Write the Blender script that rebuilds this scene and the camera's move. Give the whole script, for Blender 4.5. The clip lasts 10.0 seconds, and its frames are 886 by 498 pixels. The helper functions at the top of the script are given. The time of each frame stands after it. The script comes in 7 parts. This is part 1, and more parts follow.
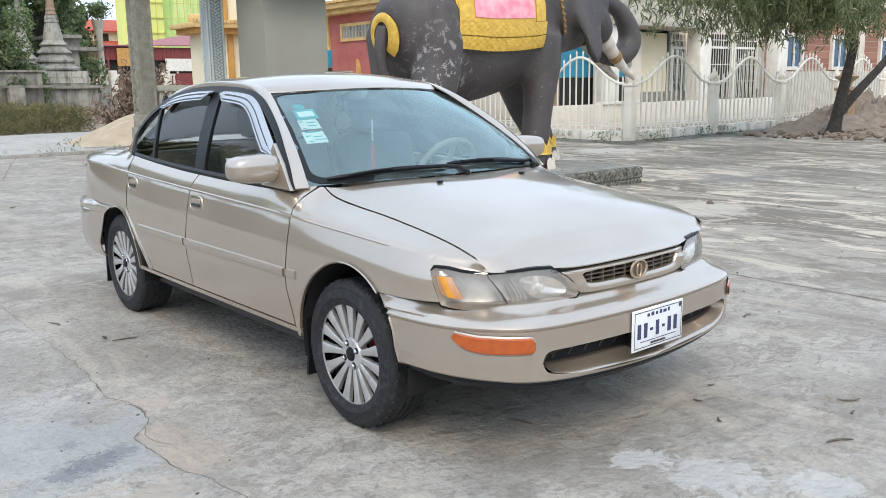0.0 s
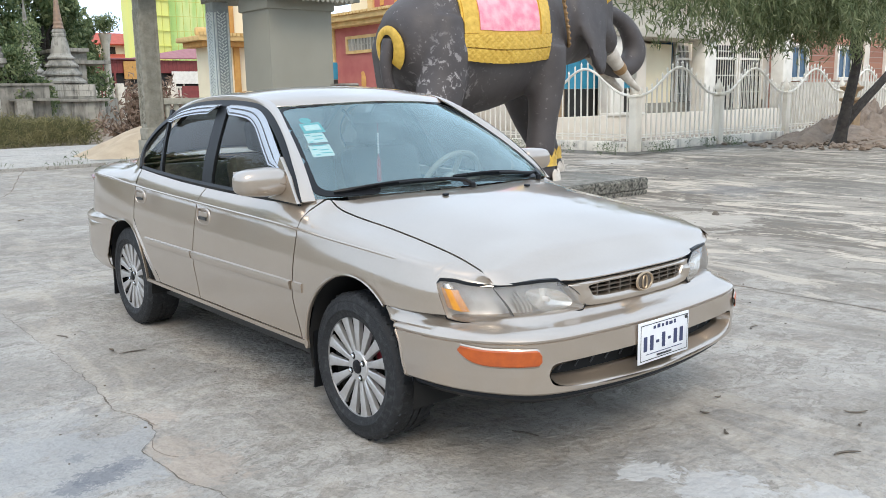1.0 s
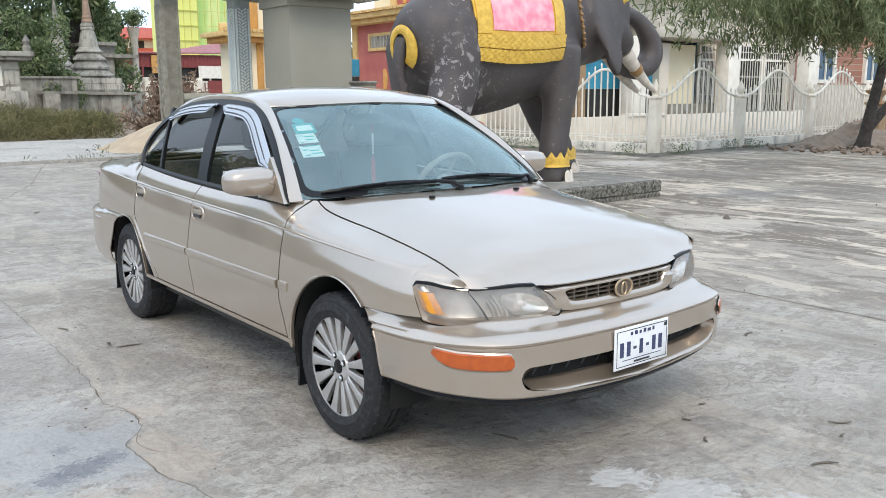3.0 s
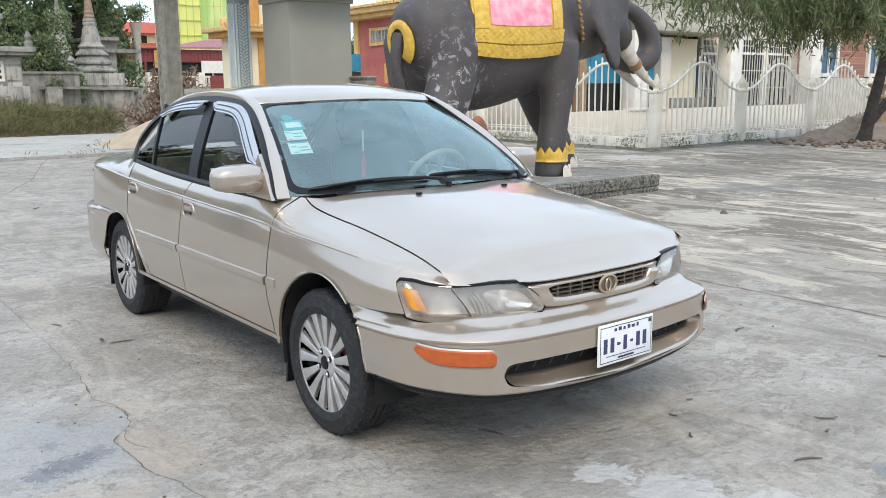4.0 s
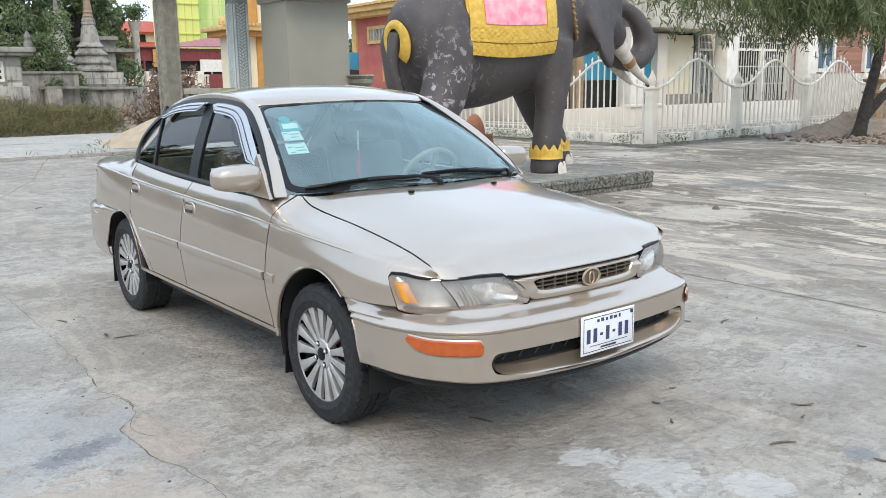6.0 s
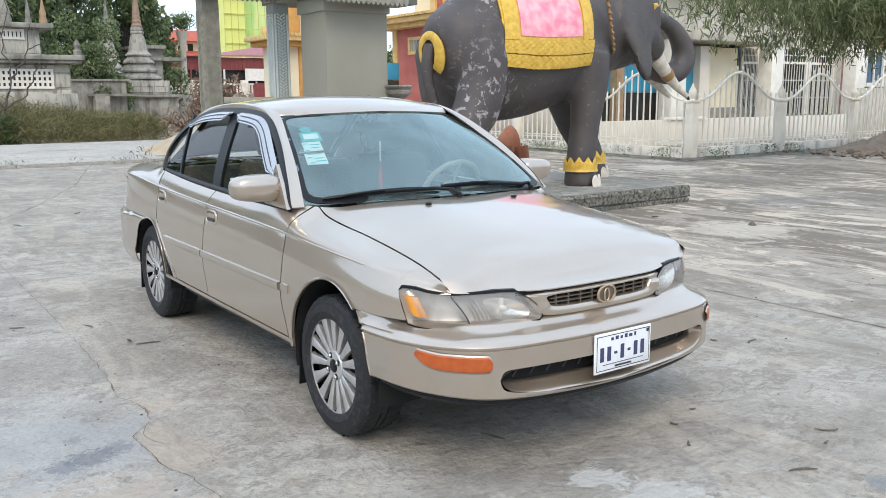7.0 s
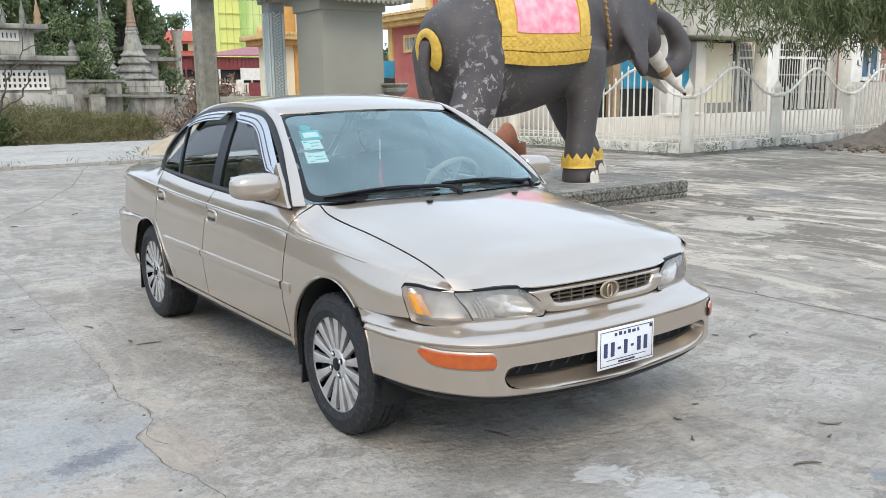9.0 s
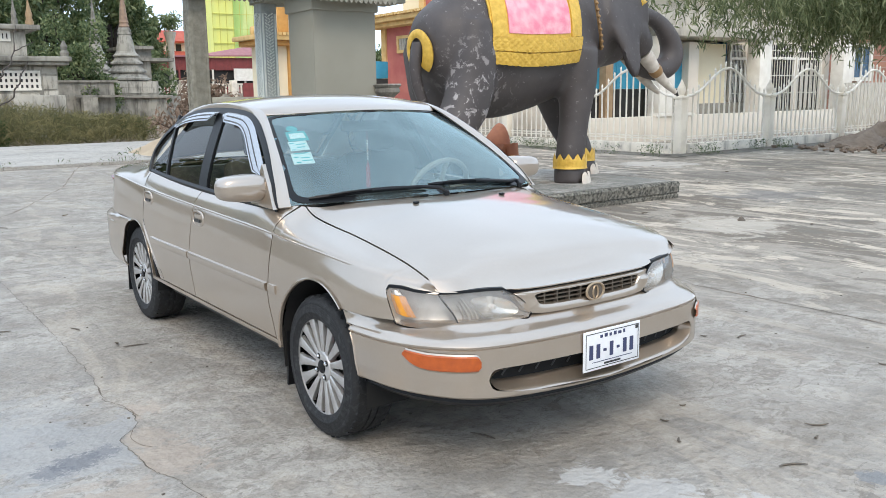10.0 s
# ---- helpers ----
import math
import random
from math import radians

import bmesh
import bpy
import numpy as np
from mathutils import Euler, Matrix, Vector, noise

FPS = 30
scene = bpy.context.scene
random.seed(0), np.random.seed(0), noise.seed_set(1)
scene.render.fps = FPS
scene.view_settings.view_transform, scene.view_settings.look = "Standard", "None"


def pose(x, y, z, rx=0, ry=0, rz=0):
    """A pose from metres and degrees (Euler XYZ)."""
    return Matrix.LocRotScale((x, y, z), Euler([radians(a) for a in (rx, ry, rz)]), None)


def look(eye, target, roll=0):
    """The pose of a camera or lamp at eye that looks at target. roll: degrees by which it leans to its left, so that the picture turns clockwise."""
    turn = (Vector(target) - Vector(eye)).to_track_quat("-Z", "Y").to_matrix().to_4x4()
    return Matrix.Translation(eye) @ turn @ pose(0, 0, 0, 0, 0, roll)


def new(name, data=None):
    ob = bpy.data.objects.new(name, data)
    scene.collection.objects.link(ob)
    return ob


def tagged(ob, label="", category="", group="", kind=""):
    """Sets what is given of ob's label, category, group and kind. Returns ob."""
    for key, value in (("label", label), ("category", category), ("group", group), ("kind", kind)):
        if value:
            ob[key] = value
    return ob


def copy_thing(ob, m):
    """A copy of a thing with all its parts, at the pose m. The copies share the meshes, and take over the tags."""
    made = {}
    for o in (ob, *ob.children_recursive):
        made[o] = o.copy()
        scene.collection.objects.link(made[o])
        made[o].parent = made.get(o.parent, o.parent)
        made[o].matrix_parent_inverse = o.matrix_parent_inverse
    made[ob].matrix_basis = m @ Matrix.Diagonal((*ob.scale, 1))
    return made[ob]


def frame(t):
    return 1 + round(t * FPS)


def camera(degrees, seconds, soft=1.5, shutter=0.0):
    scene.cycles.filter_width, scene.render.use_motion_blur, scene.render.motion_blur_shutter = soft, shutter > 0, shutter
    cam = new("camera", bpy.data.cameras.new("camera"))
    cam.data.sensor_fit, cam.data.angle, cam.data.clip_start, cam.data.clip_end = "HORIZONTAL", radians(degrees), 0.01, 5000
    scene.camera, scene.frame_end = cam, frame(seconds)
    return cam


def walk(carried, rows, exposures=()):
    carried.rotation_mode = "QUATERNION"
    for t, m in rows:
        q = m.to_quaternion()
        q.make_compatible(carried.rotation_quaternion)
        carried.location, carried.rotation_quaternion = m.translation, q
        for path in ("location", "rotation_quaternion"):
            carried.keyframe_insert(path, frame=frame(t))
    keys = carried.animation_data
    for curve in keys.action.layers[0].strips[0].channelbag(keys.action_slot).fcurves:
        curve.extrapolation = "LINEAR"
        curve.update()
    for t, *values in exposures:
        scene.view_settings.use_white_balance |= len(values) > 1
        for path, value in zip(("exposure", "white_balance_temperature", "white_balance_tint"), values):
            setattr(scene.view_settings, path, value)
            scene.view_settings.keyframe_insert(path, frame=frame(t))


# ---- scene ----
cam = camera(55.0, 10.0, soft=0.8)
PATH = [
    (0, (3.971, -2.601, 1.353), (2.467, -1.339, 0.973), -0.9),
    (0.5, (3.975, -2.605, 1.356), (2.469, -1.341, 0.988), -1.0),
    (1, (3.978, -2.61, 1.361), (2.462, -1.354, 1.007), -1.1),
    (1.5, (3.985, -2.598, 1.359), (2.46, -1.354, 1.002), -1.2),
    (2, (4.034, -2.573, 1.373), (2.51, -1.33, 1.013), -1.0),
    (2.5, (4.069, -2.536, 1.38), (2.525, -1.315, 1.025), -0.5),
    (4, (4.148, -2.441, 1.393), (2.595, -1.237, 1.021), -0.5),
    (4.5, (4.177, -2.49, 1.401), (2.625, -1.287, 1.02), -0.8),
    (5, (4.224, -2.541, 1.404), (2.681, -1.329, 1.015), -0.9),
    (6.5, (4.312, -2.451, 1.419), (2.739, -1.271, 1.056), -0.7),
    (7, (4.325, -2.397, 1.42), (2.714, -1.266, 1.066), -0.3),
    (7.5, (4.321, -2.391, 1.42), (2.697, -1.277, 1.069), -0.7),
    (8, (4.312, -2.407, 1.425), (2.689, -1.294, 1.071), -1.0),
    (8.5, (4.311, -2.412, 1.421), (2.693, -1.291, 1.062), -1.0),
    (9, (4.309, -2.411, 1.417), (2.703, -1.275, 1.058), -0.8),
    (9.5, (4.312, -2.406, 1.418), (2.712, -1.26, 1.062), -0.6),
    (10, (4.318, -2.373, 1.418), (2.719, -1.226, 1.06), -0.8),
]
walk(cam, [(t, look(eye, target, roll)) for t, eye, target, roll in PATH])
from mathutils.bvhtree import BVHTree


# ---------------------------------------------------------------- sky and sun
world = bpy.data.worlds.new("sky")
scene.world = world
world.use_nodes = True
wn, wl = world.node_tree.nodes, world.node_tree.links
sky = wn.new("ShaderNodeTexSky")
sky.sky_type, sky.sun_disc = "NISHITA", False
sky.sun_elevation, sky.sun_rotation = radians(44), radians(128)
sky.air_density, sky.dust_density, sky.ozone_density = 1.0, 2.0, 1.0
grey = wn.new("ShaderNodeHueSaturation")
grey.inputs["Saturation"].default_value = 0.5
wl.new(sky.outputs["Color"], grey.inputs["Color"])
veil = wn.new("ShaderNodeMix")
veil.data_type = "RGBA"
cloud = wn.new("ShaderNodeTexNoise")
cloud.inputs["Scale"].default_value, cloud.inputs["Detail"].default_value, cloud.inputs["Distortion"].default_value = 3.2, 7.0, 0.5
wl.new(wn.new("ShaderNodeTexCoord").outputs["Generated"], cloud.inputs["Vector"])
cover = wn.new("ShaderNodeMapRange")
cover.inputs["From Min"].default_value, cover.inputs["From Max"].default_value = 0.40, 0.60
cover.inputs["To Min"].default_value, cover.inputs["To Max"].default_value = 0.70, 0.92
wl.new(cloud.outputs["Fac"], cover.inputs["Value"])
wl.new(cover.outputs["Result"], veil.inputs["Factor"])
veil.inputs["B"].default_value = (7.55, 9.1, 11.1, 1)
wl.new(grey.outputs["Color"], veil.inputs["A"])
wl.new(veil.outputs["Result"], wn["Background"].inputs["Color"])
wn["Background"].inputs["Strength"].default_value = 0.15
sun = new("sun", bpy.data.lights.new("sun", "SUN"))
sun.data.energy, sun.data.angle, sun.data.color = 1.4, radians(25), (1.0, 0.85, 0.66)
sun.matrix_world = look((18.0, -14.0, 22), (0, 0, 0))
scene.view_settings.exposure = 0.16


# ---------------------------------------------------------------- materials
def mat(name, color, rough=0.6, metal=0.0, second=None, scale=8.0, bump=0.0, fine=0.0, coat=0.0, detail=5.0, contrast=(0.35, 0.65),
        random_tint=0.0, stretch=None, spec=0.5):
    """A painted or natural surface: two colours mixed by noise, fine grain and relief."""
    m = bpy.data.materials.new(name)
    m.use_nodes = True
    n, l = m.node_tree.nodes, m.node_tree.links
    p = n["Principled BSDF"]
    p.inputs["Base Color"].default_value = (*color, 1)
    p.inputs["Roughness"].default_value, p.inputs["Metallic"].default_value = rough, metal
    p.inputs["Coat Weight"].default_value = coat
    p.inputs["Coat Roughness"].default_value = 0.07
    p.inputs["Coat IOR"].default_value = 2.6
    p.inputs["Specular IOR Level"].default_value = spec
    geo = n.new("ShaderNodeTexCoord").outputs["Object"]
    if stretch:
        mp = n.new("ShaderNodeMapping")
        mp.inputs["Scale"].default_value = stretch
        l.new(geo, mp.inputs["Vector"])
        geo = mp.outputs["Vector"]
    out = None
    if second:
        t = n.new("ShaderNodeTexNoise")
        t.inputs["Scale"].default_value, t.inputs["Detail"].default_value = scale, detail
        l.new(geo, t.inputs["Vector"])
        r = n.new("ShaderNodeMapRange")
        r.inputs["From Min"].default_value, r.inputs["From Max"].default_value = contrast
        l.new(t.outputs["Fac"], r.inputs["Value"])
        mx = n.new("ShaderNodeMix")
        mx.data_type = "RGBA"
        mx.inputs["A"].default_value, mx.inputs["B"].default_value = (*color, 1), (*second, 1)
        l.new(r.outputs["Result"], mx.inputs["Factor"])
        out = mx.outputs["Result"]
    if random_tint:
        oi = n.new("ShaderNodeObjectInfo")
        r = n.new("ShaderNodeMapRange")
        r.inputs["To Min"].default_value, r.inputs["To Max"].default_value = 1 - random_tint, 1 + random_tint
        l.new(oi.outputs["Random"], r.inputs["Value"])
        hs = n.new("ShaderNodeHueSaturation")
        l.new(r.outputs["Result"], hs.inputs["Value"])
        if out:
            l.new(out, hs.inputs["Color"])
        else:
            hs.inputs["Color"].default_value = (*color, 1)
        out = hs.outputs["Color"]
    if fine:
        t = n.new("ShaderNodeTexNoise")
        t.inputs["Scale"].default_value, t.inputs["Detail"].default_value = 90.0, 3.0
        l.new(geo, t.inputs["Vector"])
        r = n.new("ShaderNodeMapRange")
        r.inputs["To Min"].default_value, r.inputs["To Max"].default_value = 1 - fine, 1 + fine
        l.new(t.outputs["Fac"], r.inputs["Value"])
        hs = n.new("ShaderNodeHueSaturation")
        l.new(r.outputs["Result"], hs.inputs["Value"])
        if out:
            l.new(out, hs.inputs["Color"])
        else:
            hs.inputs["Color"].default_value = (*color, 1)
        out = hs.outputs["Color"]
    if out:
        l.new(out, p.inputs["Base Color"])
    if bump:
        t = n.new("ShaderNodeTexNoise")
        t.inputs["Scale"].default_value, t.inputs["Detail"].default_value = scale * 5, 6.0
        l.new(geo, t.inputs["Vector"])
        b = n.new("ShaderNodeBump")
        b.inputs["Strength"].default_value, b.inputs["Distance"].default_value = bump, 0.02
        l.new(t.outputs["Fac"], b.inputs["Height"])
        l.new(b.outputs["Normal"], p.inputs["Normal"])
    return m


def glass(name, tint, gloss_rough=0.02, ior=1.5, sheen=(1, 1, 1), haze=0.0, dust=(.72, .70, .64)):
    """A thin pane: tinted see-through with a Fresnel gloss, and a pale film where asked, for dust, haze and added
    brightness.
    """
    m = bpy.data.materials.new(name)
    m.use_nodes = True
    n, l = m.node_tree.nodes, m.node_tree.links
    n.remove(n["Principled BSDF"])
    tr, gl, fr, mx = (n.new(k) for k in ("ShaderNodeBsdfTransparent", "ShaderNodeBsdfGlossy", "ShaderNodeFresnel", "ShaderNodeMixShader"))
    tr.inputs["Color"].default_value = (*tint, 1)
    gl.inputs["Roughness"].default_value = gloss_rough
    gl.inputs["Color"].default_value = (*sheen, 1)
    fr.inputs["IOR"].default_value = ior
    l.new(fr.outputs["Fac"], mx.inputs["Fac"])
    clear = tr.outputs["BSDF"]
    if haze:
        df, hz, nz, mr = (n.new(k) for k in ("ShaderNodeBsdfDiffuse", "ShaderNodeMixShader", "ShaderNodeTexNoise", "ShaderNodeMapRange"))
        df.inputs["Color"].default_value = (*dust, 1)
        nz.inputs["Scale"].default_value, nz.inputs["Detail"].default_value = 9.0, 6.0
        l.new(n.new("ShaderNodeTexCoord").outputs["Object"], nz.inputs["Vector"])
        mr.inputs["From Min"].default_value, mr.inputs["From Max"].default_value = .3, .7
        mr.inputs["To Min"].default_value, mr.inputs["To Max"].default_value = haze * .55, haze * 1.3
        l.new(nz.outputs["Fac"], mr.inputs["Value"])
        l.new(mr.outputs["Result"], hz.inputs["Fac"])
        l.new(clear, hz.inputs[1])
        l.new(df.outputs["BSDF"], hz.inputs[2])
        clear = hz.outputs["Shader"]
    l.new(clear, mx.inputs[1])
    l.new(gl.outputs["BSDF"], mx.inputs[2])
    l.new(mx.outputs["Shader"], n["Material Output"].inputs["Surface"])
    return m


PAINT = mat("champagne_paint", (0.432, 0.351, 0.271), 0.34, 0.7, coat=1.0, second=(0.416, 0.337, 0.259), scale=3.0, fine=0.03)
BLACK = mat("black_trim", (0.010, 0.011, 0.013), 0.42, spec=.25)
DARK = mat("dark_underside", (0.010, 0.010, 0.010), 0.9)
PLASTIC = mat("grey_plastic", (0.035, 0.036, 0.038), 0.55, second=(0.05, 0.05, 0.05), scale=12)
RUBBER = mat("tyre_rubber", (0.017, 0.018, 0.020), 0.7, second=(0.042, 0.044, 0.046), scale=40, bump=0.25, spec=.4, contrast=(.5, .7))
ALLOY = mat("alloy_wheel", (0.60, 0.60, 0.60), 0.38, 0.65, second=(0.5, 0.49, 0.48), scale=18)
ALLOYD = mat("alloy_lip", (0.30, 0.30, 0.30), 0.55, 0.5, second=(0.22, 0.215, 0.21), scale=18)
BARREL = mat("rim_barrel", (0.10, 0.10, 0.10), 0.6, 0.5, second=(0.06, 0.058, 0.055), scale=18)
CHROME = mat("chrome", (0.78, 0.79, 0.80), 0.12, 1.0)
VISOR = mat("visor_chrome", (0.48, 0.49, 0.51), 0.22, 0.8)
AMBER = mat("amber_lens", (0.50, 0.10, 0.012), 0.3, second=(0.38, 0.07, 0.01), scale=30, coat=0.12)
YELLOW = mat("amber_insert", (0.80, 0.36, 0.04), 0.35, second=(0.7, 0.28, 0.03), scale=40)
REDLENS = mat("red_lens", (0.22, 0.015, 0.015), 0.25, coat=0.8)
REFLECT = mat("lamp_reflector", (0.62, 0.60, 0.58), 0.32, 0.25, second=(0.44, 0.425, 0.41), scale=14, bump=0.08)
MIRROR = mat("lamp_bowl", (0.80, 0.79, 0.76), 0.26, 0.8)
GOLD_BADGE = mat("badge_gold", (0.46, 0.35, 0.24), 0.35, 0.8)
GRILLE = mat("grille_brown", (0.115, 0.095, 0.075), 0.45, 0.2)
PLATE = mat("plate_white", (0.82, 0.83, 0.85), 0.4, second=(0.76, 0.77, 0.79), scale=20)
INK = mat("plate_blue", (0.045, 0.055, 0.125), 0.5)
SEAT = mat("seat_cloth", (0.13, 0.125, 0.12), 0.9, second=(0.09, 0.085, 0.082), scale=30)
SEATDARK = mat("seat_dark", (0.045, 0.042, 0.04), 0.8, second=(0.06, 0.055, 0.05), scale=30)
DASH = mat("dashboard", (0.30, 0.29, 0.27), 0.7, second=(0.24, 0.23, 0.215), scale=30)
LINER = mat("headliner", (0.62, 0.60, 0.56), 0.9, second=(0.56, 0.54, 0.50), scale=20)
WHEELGREY = mat("steering_grey", (0.32, 0.31, 0.29), 0.6)
LABEL_W = mat("sticker_paper", (0.75, 0.80, 0.80), 0.6, second=(0.62, 0.72, 0.74), scale=60)
LABEL_T = mat("sticker_teal", (0.03, 0.42, 0.46), 0.5)
REDBEAD = mat("red_tassel", (0.35, 0.03, 0.03), 0.8)
CALIPER = mat("brake_red", (0.25, 0.02, 0.03), 0.5)
# dusty teal film, strengthened to stand in for the brightness of reflected sky
GLASS_F = glass("windscreen_glass", (0.80, 0.95, 0.97), 0.01, 2.15, (.76, .98, 1.0), haze=.10, dust=(.58, .76, .80))
GLASS_S = glass("side_glass", (0.72, 0.77, 0.745), 0.01, 1.33)
GLASS_R = glass("rear_glass", (0.92, 0.95, 0.94), 0.01, 1.35)
GLASS_L = glass("lamp_lens", (0.95, 0.945, 0.93), 0.10, 1.45, haze=.24, dust=(.66, .64, .61))


# ---------------------------------------------------------------- mesh helpers
def finish(name, bm, material, parent=None, label="", angle=35):
    me = bpy.data.meshes.new(name)
    bmesh.ops.recalc_face_normals(bm, faces=bm.faces)
    bm.to_mesh(me)
    bm.free()
    for m in (material if isinstance(material, (list, tuple)) else [material]):
        me.materials.append(m)
    me.polygons.foreach_set("use_smooth", [True] * len(me.polygons))
    me.set_sharp_from_angle(angle=radians(angle))
    ob = new(name, me)
    ob.parent = parent
    if label:
        ob["label"] = label
    return ob


def part(name, bm, material, parent, label="", angle=35):
    return finish(name, bm, material, parent, label, angle)


def thing(name, label, category, at=(0, 0, 0), rz=0, group="", kind=""):
    ob = new(name)
    ob.matrix_world = pose(*at, 0, 0, rz)
    return tagged(ob, label, category, group, kind)


def grid(rows, bm=None, thick=0.0, closed=False):
    """A sheet through rows of points, with thickness where asked."""
    b = bm or bmesh.new()
    vs = [[b.verts.new(p) for p in row] for row in rows]
    faces = []
    for i in range(len(vs) - 1):
        k = len(vs[i])
        for j in range(k if closed else k - 1):
            q = [vs[i][j], vs[i][(j + 1) % k], vs[i + 1][(j + 1) % k], vs[i + 1][j]]
            try:
                faces.append(b.faces.new(q))
            except ValueError:
                pass
    if thick and faces:
        bmesh.ops.recalc_face_normals(b, faces=faces)
        b.normal_update()
        t = abs(thick)
        flat = [v for row in vs for v in row]
        way = sum(v.normal.dot(v.co - Vector((0, 0, 0.6))) for v in flat)
        sgn = -1 if way > 0 else 1
        inner = [[b.verts.new(v.co + v.normal * sgn * t) for v in row] for row in vs]
        k, n_ = len(vs[0]), len(vs)
        for i in range(n_ - 1):
            for j in range(k - 1):
                b.faces.new((inner[i][j], inner[i + 1][j], inner[i + 1][j + 1], inner[i][j + 1]))
        for i in range(n_ - 1):
            for j in (0, k - 1):
                b.faces.new((vs[i][j], vs[i + 1][j], inner[i + 1][j], inner[i][j]))
        for j in range(k - 1):
            for i in (0, n_ - 1):
                b.faces.new((vs[i][j], vs[i][j + 1], inner[i][j + 1], inner[i][j]))
    return b


def box(bm, x0, x1, y0, y1, z0, z1, bevel=0.0, m=None):
    r = bmesh.ops.create_cube(bm, size=1)
    vs = r["verts"]
    bmesh.ops.scale(bm, vec=(x1 - x0, y1 - y0, z1 - z0), verts=vs)
    bmesh.ops.translate(bm, vec=((x0 + x1) / 2, (y0 + y1) / 2, (z0 + z1) / 2), verts=vs)
    if bevel:
        es = list({e for v in vs for e in v.link_edges})
        r = bmesh.ops.bevel(bm, geom=es, offset=bevel, segments=2, affect="EDGES", profile=0.5)
        vs = list({v for f in r["faces"] for v in f.verts} | {v for v in vs if v.is_valid})
    if m:
        bmesh.ops.transform(bm, matrix=m, verts=[v for v in vs if v.is_valid])
    return bm


def boxm(*a, bevel=0.0, m=None):
    return box(bmesh.new(), *a, bevel=bevel, m=m)


def tube(bm, pts, radii, n=10, cap=True, flat=(1, 1)):
    """A round bar along a line of points."""
    pts = [Vector(p) for p in pts]
    if not hasattr(radii, "__len__"):
        radii = [radii] * len(pts)
    ref = None
    rings = []
    for i, p in enumerate(pts):
        d = (pts[min(i + 1, len(pts) - 1)] - pts[max(i - 1, 0)]).normalized()
        if ref is None:
            ref = Vector((0, 0, 1)) if abs(d.z) < 0.9 else Vector((1, 0, 0))
        a = d.cross(ref).normalized()
        c = a.cross(d).normalized()
        ref = c
        rings.append([bm.verts.new(p + radii[i] * (a * flat[0] * math.cos(2 * math.pi * k / n) + c * flat[1] * math.sin(2 * math.pi * k / n))) for k in range(n)])
    for r0, r1 in zip(rings, rings[1:]):
        for k in range(n):
            bm.faces.new((r0[k], r0[(k + 1) % n], r1[(k + 1) % n], r1[k]))
    if cap:
        bm.faces.new(rings[0][::-1])
        bm.faces.new(rings[-1])
    return bm


def lathe(profile, n=32, axis="z", bm=None, at=(0, 0, 0)):
    """A turned body: profile of (radius, height)."""
    b = bm or bmesh.new()
    rings = []
    for r, h in profile:
        ring = []
        for k in range(n):
            a = 2 * math.pi * k / n
            c, s = r * math.cos(a), r * math.sin(a)
            p = {"z": (c, s, h), "y": (c, h, s), "x": (h, c, s)}[axis]
            ring.append(b.verts.new(Vector(p) + Vector(at)))
        rings.append(ring)
    for r0, r1 in zip(rings, rings[1:]):
        for k in range(n):
            b.faces.new((r0[k], r0[(k + 1) % n], r1[(k + 1) % n], r1[k]))
    bmesh.ops.remove_doubles(b, verts=b.verts, dist=1e-5)
    return b


def curve(*pts):
    """A smooth function through points (x, y), with no overshoot."""
    xs, ys = np.array([p[0] for p in pts], float), np.array([p[1] for p in pts], float)
    h, d = np.diff(xs), np.diff(ys) / np.diff(xs)
    m = np.zeros(len(xs))
    m[0], m[-1] = d[0], d[-1]
    for i in range(1, len(xs) - 1):
        if d[i - 1] * d[i] > 0:
            w1, w2 = 2 * h[i] + h[i - 1], h[i] + 2 * h[i - 1]
            m[i] = (w1 + w2) / (w1 / d[i - 1] + w2 / d[i])

    def f(x):
        x = min(max(x, xs[0]), xs[-1])
        i = min(int(np.searchsorted(xs, x, "right")) - 1, len(xs) - 2)
        t = (x - xs[i]) / h[i]
        return float(ys[i] * (1 + 2 * t) * (1 - t) ** 2 + ys[i + 1] * t * t * (3 - 2 * t) + h[i] * (m[i] * t * (1 - t) ** 2 + m[i + 1] * t * t * (t - 1)))
    return f


def lerp(a, b, t):
    return a + (b - a) * t


def spaced(a, b, n):
    return [lerp(a, b, i / (n - 1)) for i in range(n)]


def ends(a, b, n):
    """n values from a to b, closer together at both ends."""
    return [lerp(a, b, 0.5 - 0.5 * math.cos(math.pi * i / (n - 1))) for i in range(n)]


def spline(pts, n):
    """n points along a smooth line through pts."""
    p = [Vector(q) for q in pts]
    s = [0.0]
    for a, b in zip(p, p[1:]):
        s.append(s[-1] + max((b - a).length, 1e-6))
    out = []
    for t in spaced(0, s[-1], n):
        i = min(max(int(np.searchsorted(s, t, "right")) - 1, 0), len(p) - 2)
        u = (t - s[i]) / (s[i + 1] - s[i])
        p0, p1, p2, p3 = p[max(i - 1, 0)], p[i], p[i + 1], p[min(i + 2, len(p) - 1)]
        d1 = (p2 - p0) / (s[i + 1] - s[max(i - 1, 0)]) * (s[i + 1] - s[i])
        d2 = (p3 - p1) / (s[min(i + 2, len(p) - 1)] - s[i]) * (s[i + 1] - s[i])
        out.append(p1 * (1 + 2 * u) * (1 - u) ** 2 + p2 * u * u * (3 - 2 * u) + d1 * u * (1 - u) ** 2 + d2 * u * u * (u - 1))
    return out


def both(rows):
    return [[(p[0], -p[1], p[2]) for p in row] for row in rows]


